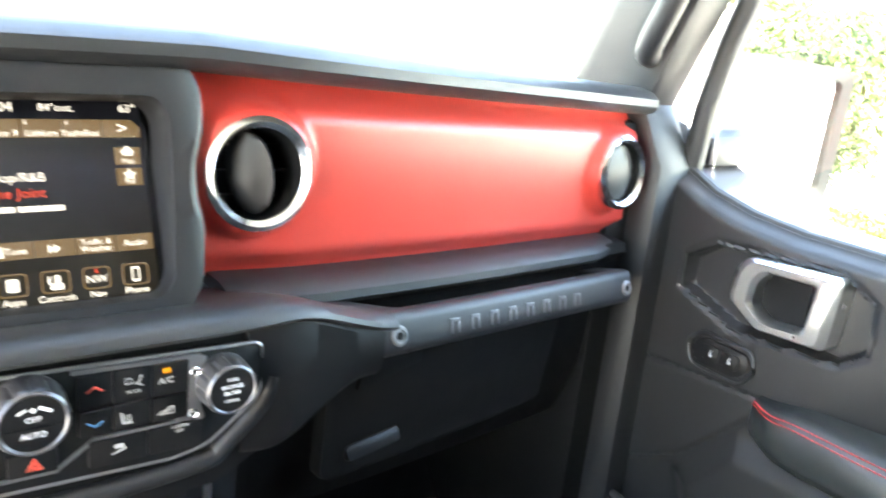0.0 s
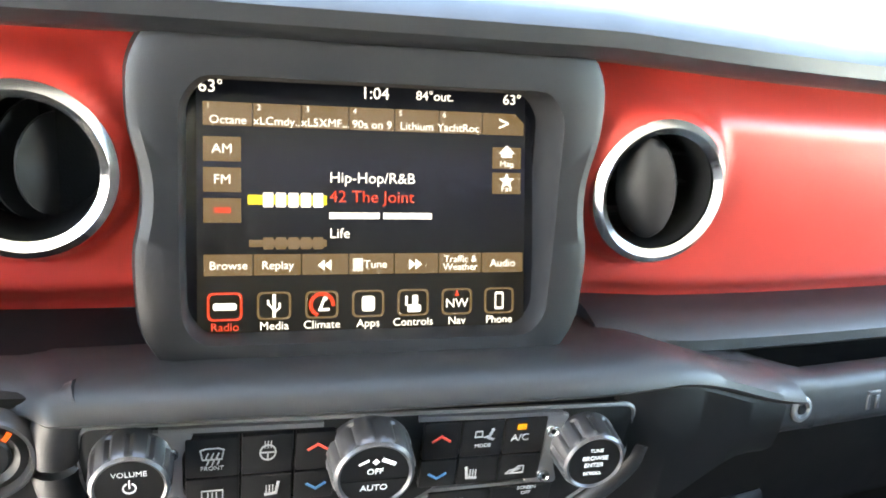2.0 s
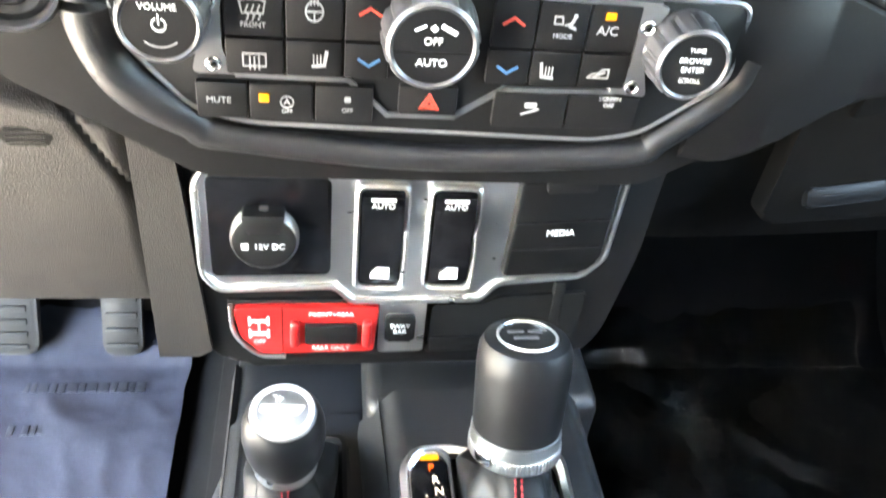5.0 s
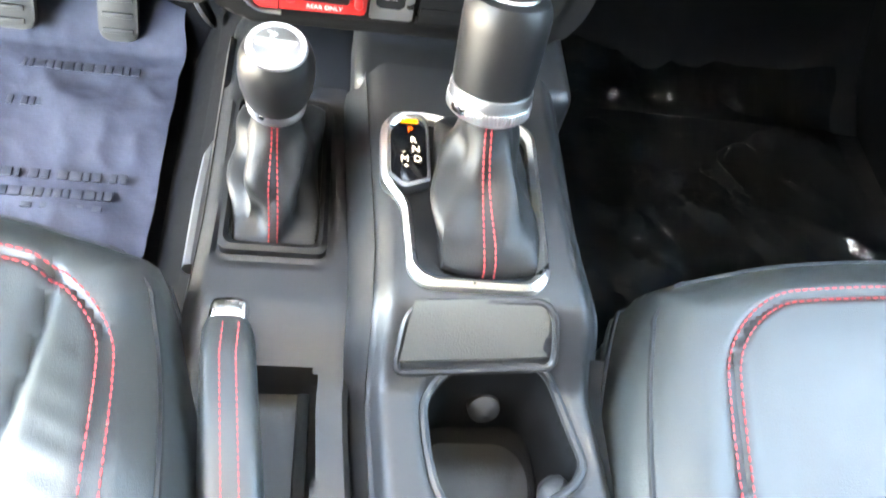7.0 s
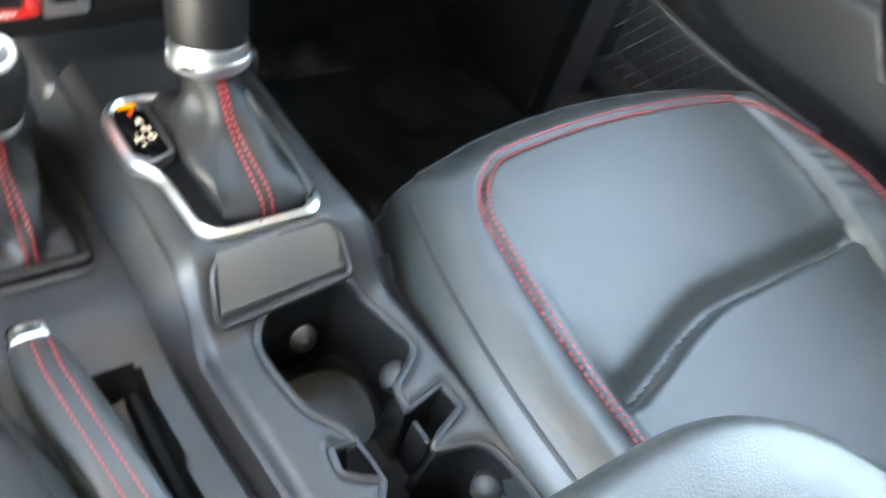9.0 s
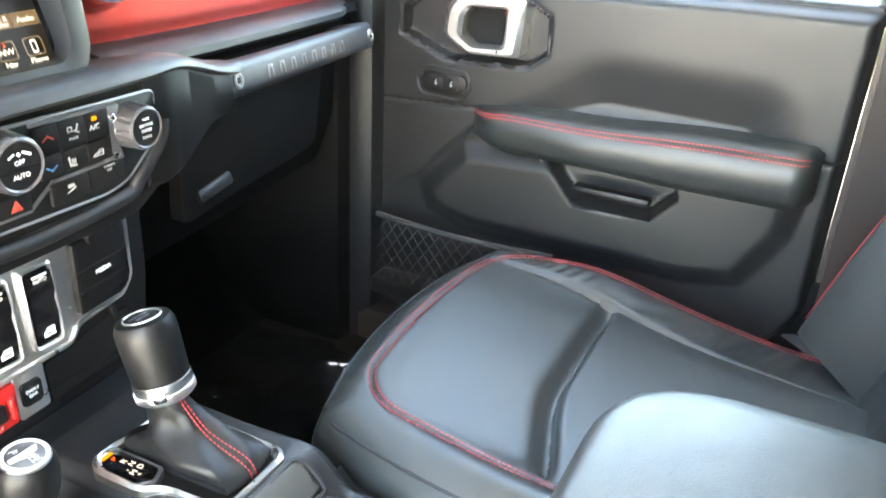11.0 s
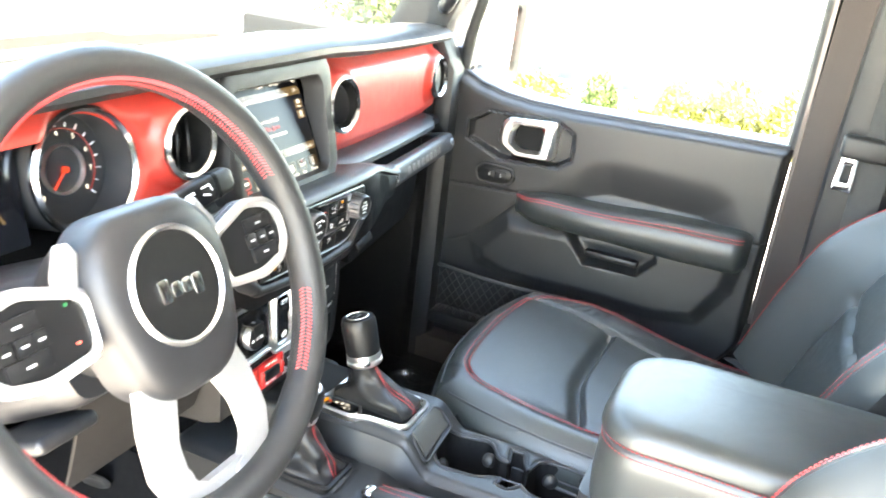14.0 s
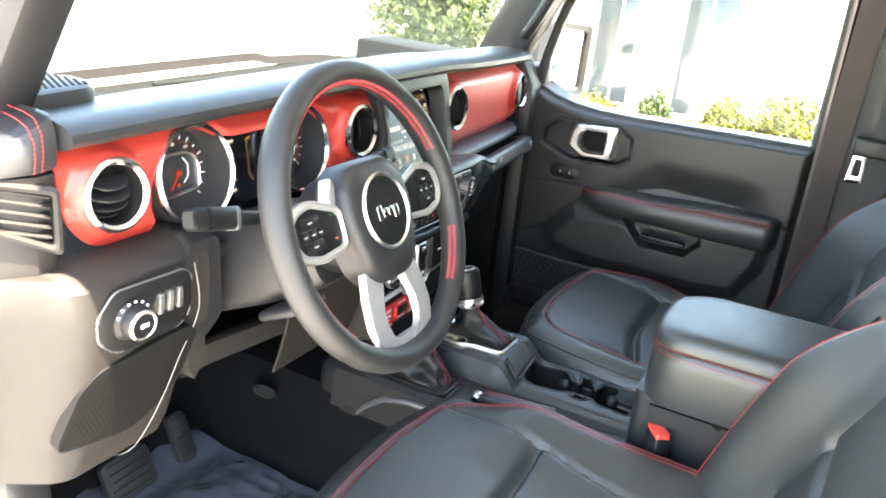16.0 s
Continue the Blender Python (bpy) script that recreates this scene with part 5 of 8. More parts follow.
sel.location += Vector((0, -0.008, 0.006))
tc = thing("transfer_lever", (-0.068, -0.09, 0.33), "short black lever with silver cap and creased boot", "lever")
part("frame", frame2d(rounded(rect(0.070, 0.138, -0.068, -0.092), 0.008), rounded(rect(0.058, 0.124, -0.068, -0.092), 0.008), 0.320, 0.3335, 0.002), SMOOTH, tc, "black frame")
boot((-0.068, -0.096, 0.027, 0.058), (-0.0705, -0.099), 0.0150, 0.326, 0.408, 0.0085, "boot", tc, seed=3.1)
lev = look((-0.0705, -0.0975, 0.391), (-0.0708, -0.1060, 0.463)) @ pose(0, 0, 0, 180, 0, 0)
part("collar", lathe([(0.0160, 0.012), (0.0182, 0.014), (0.0188, 0.0185), (0.0182, 0.021), (0.016, 0.0215)], 44), SATIN, tc, "satin silver collar", lev)
part("grip", lathe([(0.0175, 0.020), (0.0200, 0.026), (0.0220, 0.035), (0.0228, 0.045), (0.0224, 0.054), (0.0208, 0.0605), (0.0182, 0.0645), (0.0, 0.0650)], 56, caps=False), SMOOTH, tc, "black round grip", lev)
cap = part("cap", lathe([(0.0180, 0.0640), (0.0178, 0.0660), (0.0165, 0.0668), (0.0, 0.0668)], 48, caps=False), GREYTRIM, tc, "grey cap with shift pattern", lev)
part("ring", hoop(0.0138, 0.0168, 0.0660, 0.0678, 48), WHITE, cap, "white ring", lev)
for b_ in (prism(rounded([(-0.0120, -0.0032), (-0.0085, 0.0022), (0.0020, 0.0034), (0.0060, 0.0016), (0.0125, 0.0008), (0.0120, -0.0036)], 0.001, 2), 0.0, 0.0004), moved(words("2H", 0.0064, 0.0004), Matrix.Translation((-0.002, 0.0092, 0))), moved(words("4H", 0.0058, 0.0004), Matrix.Translation((-0.002, 0.0050, 0))), moved(words("4L", 0.0064, 0.0004), Matrix.Translation((0.003, -0.0078, 0)))):
    part("sign", moved(b_, Matrix.Translation((0, 0, 0.0668))), WHITE, cap, "", lev)

hb = thing("handbrake", (-0.07, -0.35, 0.31), "leather-wrapped handbrake lever with red stitching", "handbrake")
hpts = [Vector((-0.0890, -0.222, 0.341)), Vector((-0.0860, -0.25, 0.343)), Vector((-0.0740, -0.352, 0.344))]
hr = []
for p, w_, h_ in ((hpts[0], 0.0125, 0.0125), (hpts[0].lerp(hpts[1], 0.3), 0.0150, 0.015), (hpts[1], 0.0160, 0.017), (hpts[1].lerp(hpts[2], 0.5), 0.0170, 0.0175), (hpts[2].lerp(hpts[1], 0.05), 0.0175, 0.0175), (hpts[2], 0.0150, 0.0155)):
    hr.append([(p.x + w_ * math.copysign(abs(math.cos(a)) ** 0.6, math.cos(a)), p.y, p.z + h_ * math.copysign(abs(math.sin(a)) ** 0.6, math.sin(a))) for a in [2 * math.pi * i / 28 for i in range(28)]])
g = part("grip", loft(hr), LEATHER, hb, "stitched leather grip")
for o in (-0.0045, 0.0045):
    part("stitching", stitches([(p.x + o, p.y, p.z + 0.0172) for p in (hpts[1] + Vector((0, 0.02, 0)), hpts[1], hpts[2])], 0.0042, 0.0031, 0.0006), THREAD, g, "red stitching")
part("button", box((-0.1005, -0.226, 0.334), (-0.0775, -0.207, 0.3535), 0.006, 3), CHROME, hb, "chrome push button")
part("lever", loft([[(p[0] + w_ * sx, p[1], p[2] + h_ * sz) for sx, sz in ((-1, -1), (1, -1), (1, 0.6), (0.7, 1), (-0.7, 1), (-1, 0.6))] for p, w_, h_ in (((-0.0735, -0.345, 0.344), 0.0115, 0.011), ((-0.065, -0.39, 0.332), 0.0115, 0.011), ((-0.0505, -0.470, 0.306), 0.0115, 0.010), ((-0.045, -0.50, 0.297), 0.010, 0.008))]), SATIN, hb, "bare satin metal lever")
part("slot_cover", merge(box((-0.046, -0.365, 0.286), (-0.038, -0.245, 0.304), 0.002), box((-0.052, -0.40, 0.284), (-0.034, -0.36, 0.305), 0.003), box((-0.05, -0.46, 0.284), (-0.032, -0.405, 0.302), 0.003)), DARK, console, "black brush cover in the slot")

# armrest box
arm = thing("armrest_box", (0, -0.62, 0.10), "black console box with padded stitched leather lid", "armrest")
part("body", loft([[(x * (1 + 0.05 * k), y, z) for x, y in rounded([(-0.078, -0.80), (0.090, -0.80), (0.092, -0.472), (-0.074, -0.472)], 0.016)] for k, z in ((1, 0.10), (0.5, 0.30), (0, 0.42), (0, 0.448))]), TRIMBLACK, arm, "grained black box body")
part("seam", box((-0.0790, -0.660, 0.4315), (-0.0755, -0.500, 0.4335), 0.0005), DARK, arm)
part("latch", moved(disc(0.0095, -0.002, 0.0015, 24), facing((-0.0785, -0.605, 0.437), (0, -1, 0), (0, 0, 1))), DARK, arm, "finger notch")


def lid_ring(h, inset, bulge=0.0):
    return [(x, y, h) for x, y in rounded([(-0.104 + inset, -0.82), (0.101 - inset, -0.82), (0.101 - inset, -0.480 - inset * 1.1), (-0.104 + inset, -0.480 - inset * 1.1)], [0.01, 0.01, 0.070, 0.070], 10)]


tilt = lambda ring: [(x, y, z - 0.006 * ease(-0.62, -0.46, y)) for x, y, z in ring]
lid = part("lid", loft([tilt(lid_ring(*q)) for q in ((0.448, 0.006), (0.452, 0.001), (0.48, -0.001), (0.52, 0.0), (0.5385, 0.002), (0.5415, 0.0045), (0.5445, 0.0015), (0.549, -0.0015), (0.556, -0.001), (0.562, 0.001), (0.568, 0.004), (0.572, 0.010), (0.574, 0.025), (0.575, 0.06))]), LEATHER, arm, "padded black leather lid")
for h in (0.5355, 0.5455):
    ring = tilt(lid_ring(h, 0.0008 if h < 0.54 else 0.0006))
    front = [Vector(p) for p in ring if p[1] > -0.60]
    run = [Vector((front[0].x, -0.80, front[0].z))] + front + [Vector((front[-1].x, -0.80, front[-1].z))]
    part("stitching", stitches([(p.x * 1.003, p.y + 0.0004 * (p.y > -0.52), p.z) for p in run], 0.0052, 0.0036, 0.0006), THREAD, lid, "red stitching round the lid")


# ---- steering wheel and column ----
WH = facing((-0.426, -0.190, 0.752), (1, 0, 0), (0, 0.407, 0.914))
wheel = thing("steering_wheel", (-0.426, -0.15, 0.70), "black leather steering wheel with silver spokes", "steering wheel")
RR, TR = 0.1775, 0.0165
n, m = 120, 16
rings = []
for i in range(n):
    a = 2 * math.pi * i / n
    thick = 1 + 0.10 * (math.exp(-((math.degrees(a) - 35) / 22) ** 2) + math.exp(-((math.degrees(a) - 145) / 22) ** 2))
    seam = 1.0
    for s in (28, 152, 228, 312):
        seam -= 0.07 * math.exp(-((math.degrees(a) - s) / 0.7) ** 2)
    rings.append([((RR + TR * seam * 0.92 * math.cos(b)) * math.cos(a), (RR + TR * seam * 0.92 * math.cos(b)) * math.sin(a), TR * thick * seam * 1.10 * math.sin(b)) for b in [2 * math.pi * j / m for j in range(m)]])
rim = part("rim", ringform(rings), RIMHIDE, wheel, "black leather rim", WH)
def rp(deg, b):
    """On the rim at deg round the wheel, b degrees from its inner edge towards the driver."""
    r = RR - TR * 0.96 * math.cos(radians(b))
    return Vector((r * math.cos(radians(deg)), r * math.sin(radians(deg)), TR * 1.16 * math.sin(radians(b))))



for a0, a1 in ((20, 160), (198, 226), (314, 342)):
    dashes = []
    for k in range(int((a1 - a0) / 1.15)):
        g = a0 + 1.15 * k
        dashes += [stitches([rp(g, 40), rp(g + 0.9, 24)], 0.0052, 0.0050, 0.0007), stitches([rp(g, 6), rp(g + 0.9, 22)], 0.0052, 0.0050, 0.0007)]
    part("stitching", merge(*dashes), THREAD, rim, "red cross stitching on the inner edge", WH)
# hub pad
hub = []
for s, h in ((1.0, -0.030), (1.0, -0.008), (0.98, 0.003), (0.93, 0.010), (0.84, 0.0145), (0.70, 0.0165), (0.4, 0.017)):
    outline = rounded([(-0.056, -0.060), (-0.030, -0.082), (0.030, -0.082), (0.056, -0.060), (0.072, 0.010), (0.066, 0.048), (0.040, 0.072), (-0.040, 0.072), (-0.066, 0.048), (-0.072, 0.010)], 0.026, 6)
    hub.append([(x * s, y * s, h) for x, y in outline])
hubp = part("airbag_cover", loft(hub), GRAIN, wheel, "smooth black airbag cover", WH)
EM = WH @ Matrix.Translation((0, 0.004, 0.0165))
part("ring", hoop(0.0425, 0.0475, -0.004, 0.0035, 64), SATIN, hubp, "satin ring", EM)
part("badge", prism([(0.043 * math.cos(2 * math.pi * i / 64), 0.043 * math.sin(2 * math.pi * i / 64)) for i in range(64)], -0.003, 0.0008), DARK, hubp, "matt black badge", EM)
for x0, w_, y0, h_ in ((-0.0225, 0.010, -0.010, 0.019), (-0.010, 0.009, -0.008, 0.012), (0.001, 0.009, -0.008, 0.012), (0.012, 0.010, -0.013, 0.017)):
    o = rounded([(x0, y0), (x0 + w_, y0), (x0 + w_, y0 + h_), (x0, y0 + h_)], 0.003, 3)
    part("emblem_bar", prism(o, 0.0, 0.0035, 0.001), CHROME, hubp, "", EM)
# spokes with switches
for s in (-1, 1):
    out = [(s * x, y) for x, y in ((0.066, 0.028), (0.118, 0.046), (0.150, 0.040), (0.166, 0.024), (0.164, -0.004), (0.150, -0.020), (0.118, -0.028), (0.070, -0.022))]
    ins = [(s * x, y) for x, y in ((0.072, 0.021), (0.118, 0.037), (0.143, 0.032), (0.155, 0.020), (0.153, -0.001), (0.144, -0.012), (0.117, -0.019), (0.074, -0.015))]
    if s < 0:
        out, ins = out[::-1], ins[::-1]
    o, i = rounded(out, 0.009, 4), rounded(ins, 0.008, 4)
    sp = part("spoke", prism(o, -0.016, -0.004, 0.004), RIMHIDE, wheel, "black side spoke", WH)
    part("spoke_trim", frame2d(o, i, -0.012, 0.000, 0.003), SPOKE, sp, "satin silver spoke frame", WH)
    pod = part("switch_pod", prism(i, -0.010, -0.0015, 0.002), SMOOTH, sp, "gloss black switch pod", WH)
    bx = s * 0.126
    for dx, dy, w_, h_ in ((0, 0.021, 0.034, 0.013), (0, -0.006, 0.034, 0.013), (-0.013, 0.0075, 0.012, 0.013), (0.001, 0.0075, 0.013, 0.013), (0.014, 0.0075, 0.011, 0.013)):
        part("button", prism(rounded(rect(w_, h_, bx + dx, dy), 0.002), -0.002, 0.0012, 0.001), SMOOTH, pod, "", WH)
        part("sign", prism(rect(0.007 if w_ > 0.02 else 0.0055, 0.0018, bx + dx, dy), 0.001, 0.0016), DIMWHITE, pod, "", WH)
    if s < 0:
        part("sign", prism(rect(0.003, 0.0025, -0.086, 0.022), -0.001, 0.0003), LITGREEN, pod, "", WH)
        part("sign", prism(rect(0.003, 0.002, -0.086, -0.006), -0.001, 0.0003), ORANGEMARK, pod, "", WH)
    low = rounded([(s * x, y) for x, y in ((0.020, -0.074), (0.052, -0.056), (0.062, -0.090), (0.066, -0.128), (0.056, -0.156), (0.028, -0.166), (0.010, -0.166), (0.010, -0.158), (0.026, -0.152), (0.036, -0.138), (0.036, -0.112))][:: s], 0.006, 3)
    part("lower_spoke", prism(low, -0.012, -0.001, 0.0035), SPOKE, wheel, "satin silver lower spoke", WH)
    part("wing", prism(rounded([(s * x, y) for x, y in ((0.060, 0.052), (0.074, 0.016), (0.082, 0.020), (0.078, 0.040), (0.066, 0.062))][:: s], 0.003, 2), -0.018, -0.002, 0.003), SPOKE, wheel, "", WH)
part("lower_spoke_join", prism(rounded([(-0.03, -0.168), (0.03, -0.168), (0.024, -0.152), (-0.024, -0.152)], 0.004), -0.012, -0.002, 0.003), SPOKE, wheel, "", WH)
part("hub_back", lathe([(0.060, -0.075), (0.068, -0.03), (0.062, -0.010), (0.02, -0.006)], 40), SMOOTH, wheel, "", WH)

column = thing("steering_column", (-0.426, -0.02, 0.62), "black steering column shroud with two stalks", "steering column")
col = []
for z, s in ((-0.070, 0.9), (-0.085, 1.0), (-0.16, 1.1), (-0.27, 1.12)):
    col.append([(x * s, y * s - 0.012, z) for x, y in rounded([(-0.058, -0.060), (0.058, -0.060), (0.066, 0.0), (0.050, 0.050), (-0.050, 0.050), (-0.066, 0.0)], 0.02, 4)])
part("shroud", loft(col), GRAIN, column, "black column shroud", WH)
part("tilt_lever", moved(box((-0.030, -0.008, -0.05), (0.030, 0.006, 0.02), 0.006, 3), WH @ Matrix.Translation((-0.055, -0.085, -0.11))), GRAIN, column)


def stalk(tip, base, sgn):
    tip, base = Vector(tip), Vector(base)
    at = facing(tip, (tip - base), (0, 0.3, 1))
    s = part("stalk", loft([[(x, y * k, z * k) for y, z in rounded([(-0.013, -0.010), (0.013, -0.010), (0.013, 0.010), (-0.013, 0.010)], 0.006, 3)] for x, k in ((-0.13, 0.6), (-0.07, 0.75), (-0.062, 1.0), (-0.02, 1.08), (0.016, 1.0), (0.022, 0.7))]), SMOOTH, column, "black control stalk", at)
    part("ring", loft([[(x, y, z) for y, z in rounded([(-0.0142, -0.0112), (0.0142, -0.0112), (0.0142, 0.0112), (-0.0142, 0.0112)], 0.006, 3)] for x in (-0.060, -0.054)]), GREYTRIM, s, "", at)
    part("sign", merge(line([(-0.045, 0.005), (-0.036, 0.005)], 0.003), line([(-0.045, -0.002), (-0.038, -0.002)], 0.0025), line([(-0.024, 0.006), (-0.014, 0.006), (-0.012, 0.0)], 0.002), line([(-0.024, -0.001), (-0.017, -0.004)], 0.002)), WHITE, s, "", at @ Matrix.Translation((0, 0, 0.0103)))
    part("grip", loft([[(x, y, z) for y, z in rounded([(-0.0138, -0.0108), (0.0138, -0.0108), (0.0138, 0.0108), (-0.0138, 0.0108)], 0.006, 3)] for x in (-0.006, -0.001)]), DARK, s, "", at)


stalk((-0.222, -0.070, 0.762), (-0.36, -0.060, 0.735), 1)
stalk((-0.600, -0.070, 0.760), (-0.47, -0.060, 0.728), -1)

# ---- gauges ----
cluster = thing("instrument_cluster", (-0.362, 0.08, 0.66), "two round gauges with a colour display between", "gauge cluster")
CL = facing((-0.397, 0.090, 0.760), (1, 0, 0), (0, 0.16, 1))
part("back_plate", prism(rounded([(-0.185, -0.10), (0.185, -0.10), (0.185, 0.065), (-0.185, 0.065)], 0.02), -0.03, -0.003), DARK, cluster, "", CL)
part("lower_hood", loft([[(x, y, z) for y, z in ((0.09, 0.66), (0.03, 0.665), (-0.01, 0.690), (-0.016, 0.682), (0.0, 0.655), (0.09, 0.63))] for x in (-0.57, -0.48, -0.40, -0.31, -0.22)]), GRAIN, cluster, "black lower hood")
for gx, kind in ((-0.105, "speed"), (0.105, "rev")):
    at = CL @ Matrix.Translation((gx, 0, 0))
    ga = part("gauge", lathe([(GAUGE_R + 0.001, -0.006), (GAUGE_R + 0.001, 0.062), (GAUGE_R - 0.003, 0.062), (GAUGE_R - 0.006, 0.026), (0.0, 0.026)], 64, caps=False), DIALFACE, cluster, "deep round black gauge", at)
    part("ring", hoop(GAUGE_R - 0.0030, GAUGE_R + 0.0035, 0.058, 0.067, 64), CHROME, ga, "bright silver ring", at)
    at = at @ Matrix.Translation((0, 0, 0.026))
    if kind == "rev":
        part("inner_ring", hoop(0.0235, 0.0262, 0.0, 0.006, 48), SATIN, ga, "", at)
    else:
        uo = rounded([(-0.030, -0.030), (0.034, -0.024), (0.036, 0.010), (0.022, 0.026), (-0.022, 0.026), (-0.036, 0.010)], 0.010, 4)
        part("inner_ring", frame2d(uo, [(x * 0.91, y * 0.91) for x, y in uo], 0.0, 0.006, 0.002), SATIN, ga, "silver frame of the small dials", at)
        part("small_scale", line([(0.012, -0.014), (0.020, -0.006), (0.021, 0.008), (0.014, 0.017)], 0.0012, 0.0, 0.001), WHITE, ga, "", at)
        part("warning_lamp", prism(rect(0.005, 0.004, 0.002, -0.016), 0.0, 0.001), LITRED, ga, "", at)
    for k in range(17):
        a = radians(222 - 264 * k / 16)
        big = k % 2 == 0
        part("tick", merge(line([(0.044 * math.cos(a), 0.044 * math.sin(a)), ((0.049 if big else 0.047) * math.cos(a), (0.049 if big else 0.047) * math.sin(a))], 0.0014, 0.0, 0.0008)), WHITE, ga, "", at)
        if big:
            part("numeral", moved(words(str(k // 2 if kind == "rev" else k * 10), 0.0075 if kind == "rev" else 0.006, 0.0004), Matrix.Translation((0.0365 * math.cos(a), 0.0365 * math.sin(a), 0.0006))), LITWHITE, ga, "", at)
    part("scale_line", line([(0.0415 * math.cos(radians(b)), 0.0415 * math.sin(radians(b))) for b in range(-42, 223, 8)], 0.0006, 0.0, 0.0008), LITDIM, ga, "", at)
    a = radians(232 if kind == "speed" else 226)
    part("needle", merge(line([(0, 0), (0.024 * math.cos(a), 0.024 * math.sin(a))], 0.0017, 0.004, 0.006), disc(0.0036, 0.003, 0.007, 24)), LITRED, ga, "red needle", at)
CLD = CL @ Matrix.Translation((0, 0, 0.044)) @ Matrix.Diagonal((0.78, 1, 1, 1))
cd = part("cluster_display", prism(rounded(rect(0.100, 0.118, 0, 0.0), 0.004), -0.045, 0.001), PIANO, cluster, "dark colour display with lit scale", CLD)
for k, (x, y, w_) in enumerate(((-0.030, 0.045, 0.014), (0.012, 0.047, 0.012), (-0.030, 0.028, 0.018), (-0.034, 0.016, 0.012), (-0.034, 0.002, 0.014), (-0.034, -0.010, 0.012), (-0.032, -0.024, 0.016), (-0.032, -0.038, 0.014))):
    part("writing_bar", prism(rect(w_, 0.004, x, y), 0.001, 0.0015), LITWHITE, cd, "", CLD)
part("scale", line([(0.022, 0.028), (0.012, 0.024), (0.012, -0.020), (0.020, -0.030)], 0.0035, 0.001, 0.0016), LITTAN, cd, "", CLD)
part("scale_top", line([(0.010, 0.026), (0.020, 0.029)], 0.0022, 0.001, 0.0018), LITAMBER, cd, "", CLD)


# ---- front seats ----
def seat(cx, s, name_label, drop=0.030, rise=0.0, near=0.222):
    """s: +1 for the passenger's seat, whose inner side is at lower x; -1 mirrors it."""
    st = thing("front_seat", (cx, -0.45, 0.10), name_label, "seat", "front seats")
    wx, wy, ym = 0.268, 0.2725, -0.4075
    K = 0.30

    def top(a, b, lift=0.0):
        """a: -1 inner side to 1 outer side; b: 1 front to -1 rear."""
        k = K if b > 0 else K * 0.25
        x = a * wx * math.sqrt(1 - k * b * b)
        y = b * wy * math.sqrt(1 - k * a * a)
        d = min((1 - abs(a)) * wx, (1 - b) * wy if b > 0 else 9)
        z = 0.371 - 0.030 * ease(0.9, -0.3, b) - drop * ease(0.25, -0.8, b) * ease(0.3, 0.85, a) + rise * ease(0.20, 0.88, a) * ease(0.75, 0.15, b)
        z += 0.012 * ease(0.50, 0.84, a) * ease(0.75, 0.3, b) + 0.022 * ease(-0.60, -0.86, a) * ease(0.9, -0.2, b)
        R = 0.055
        if d < R:
            z -= R * 1.05 * (1 - math.sqrt(max(0, 1 - (1 - d / R) ** 2)))
        g = lambda q, w: math.exp(-(q / w) ** 2)
        z -= 0.0040 * g(panel(a, b), 0.0032)
        inside = ease(-near / wx + 0.04, -near / wx + 0.11, a) * ease(0.60 + 0.16 * b, 0.52 + 0.16 * b, a)
        z -= 0.007 * g((a - 0.58 - 0.16 * b) * wx, 0.005) * ease(0.9, 0.75, b)
        crease = b - 0.125 + 0.15 * ease(-0.1, -0.82, a)
        z -= 0.013 * (g(crease * wy, 0.016) if crease > 0 else g(crease * wy, 0.0045)) * inside
        z += 0.005 * inside * (ease(0.0, -0.05, crease) + 0.3 * ease(0.0, 0.35, crease))
        if a > 0.5 and abs(panel(a, b)) < 0.2 and panel(a, b) < 0:
            z += (0.0004 if rise else 0.0010) * math.sin(34 * b + 9 * math.sin(5 * a + 6 * b)) * ease(0.6 + 0.16 * b, 0.70 + 0.16 * b, a) * ease(0.0, 0.02, -panel(a, b))
        return Vector((cx + s * x, ym + y, z + lift))

    def panel(a, b):
        """Distance from the stitched edge of the seat panel, in metres; below 0 inside."""
        return sdbox(a * wx, b * wy, (0.222 - near) / 2, -0.15, (0.222 + near) / 2, 0.15 + wy - 0.052, 0.055)
    na, nb = 110, 210
    part("cushion", sheet(lambda u, v: top(2 * u - 1, 2 * v - 1), na, nb, (0, 0, -0.02)), LEATHER, st, "black leather cushion")
    rim = [top(-1, -1 + 2 * k / 40) for k in range(41)] + [top(-1 + 2 * k / 40, 1) for k in range(1, 41)] + [top(1, 1 - 2 * k / 40) for k in range(1, 41)]
    wall = lambda dz, out: [Vector((cx + (p.x - cx) * out, ym + (p.y - ym) * out, p.z - dz)) for p in rim]
    wl = part("cushion_side", loft([wall(-0.001, 1.0), wall(0.006, 1.005), wall(0.012, 1.003), wall(0.016, 0.985), wall(0.022, 0.996), wall(0.06, 0.996), wall(0.10, 0.98), wall(0.15, 0.95)], caps=False, closed=False), LEATHER, st, "black leather cushion side with welt")
    part("piping", tube(wall(0.0035, 1.0035), 0.0021, 6), BOOTHIDE, wl, "black piping")
    q = 0.935
    welt = [top(-q, -0.7 + (q + 0.62) * k / 40) for k in range(41)] + [top(-q + 0.06 + (2 * q - 0.12) * k / 40, q) for k in range(41)] + [top(q, q - 0.08 - (q + 0.62) * k / 40) for k in range(41)]
    part("welt", tube(curve(welt, 2), 0.0020, 6), BOOTHIDE, wl, "black welt seam")
    part("welt", tube([Vector((cx + (p.x - cx) * 1.004, ym + (p.y - ym) * 1.004, p.z - 0.0155)) for p in rim], 0.0026, 6), LEATHER, wl, "piped welt")
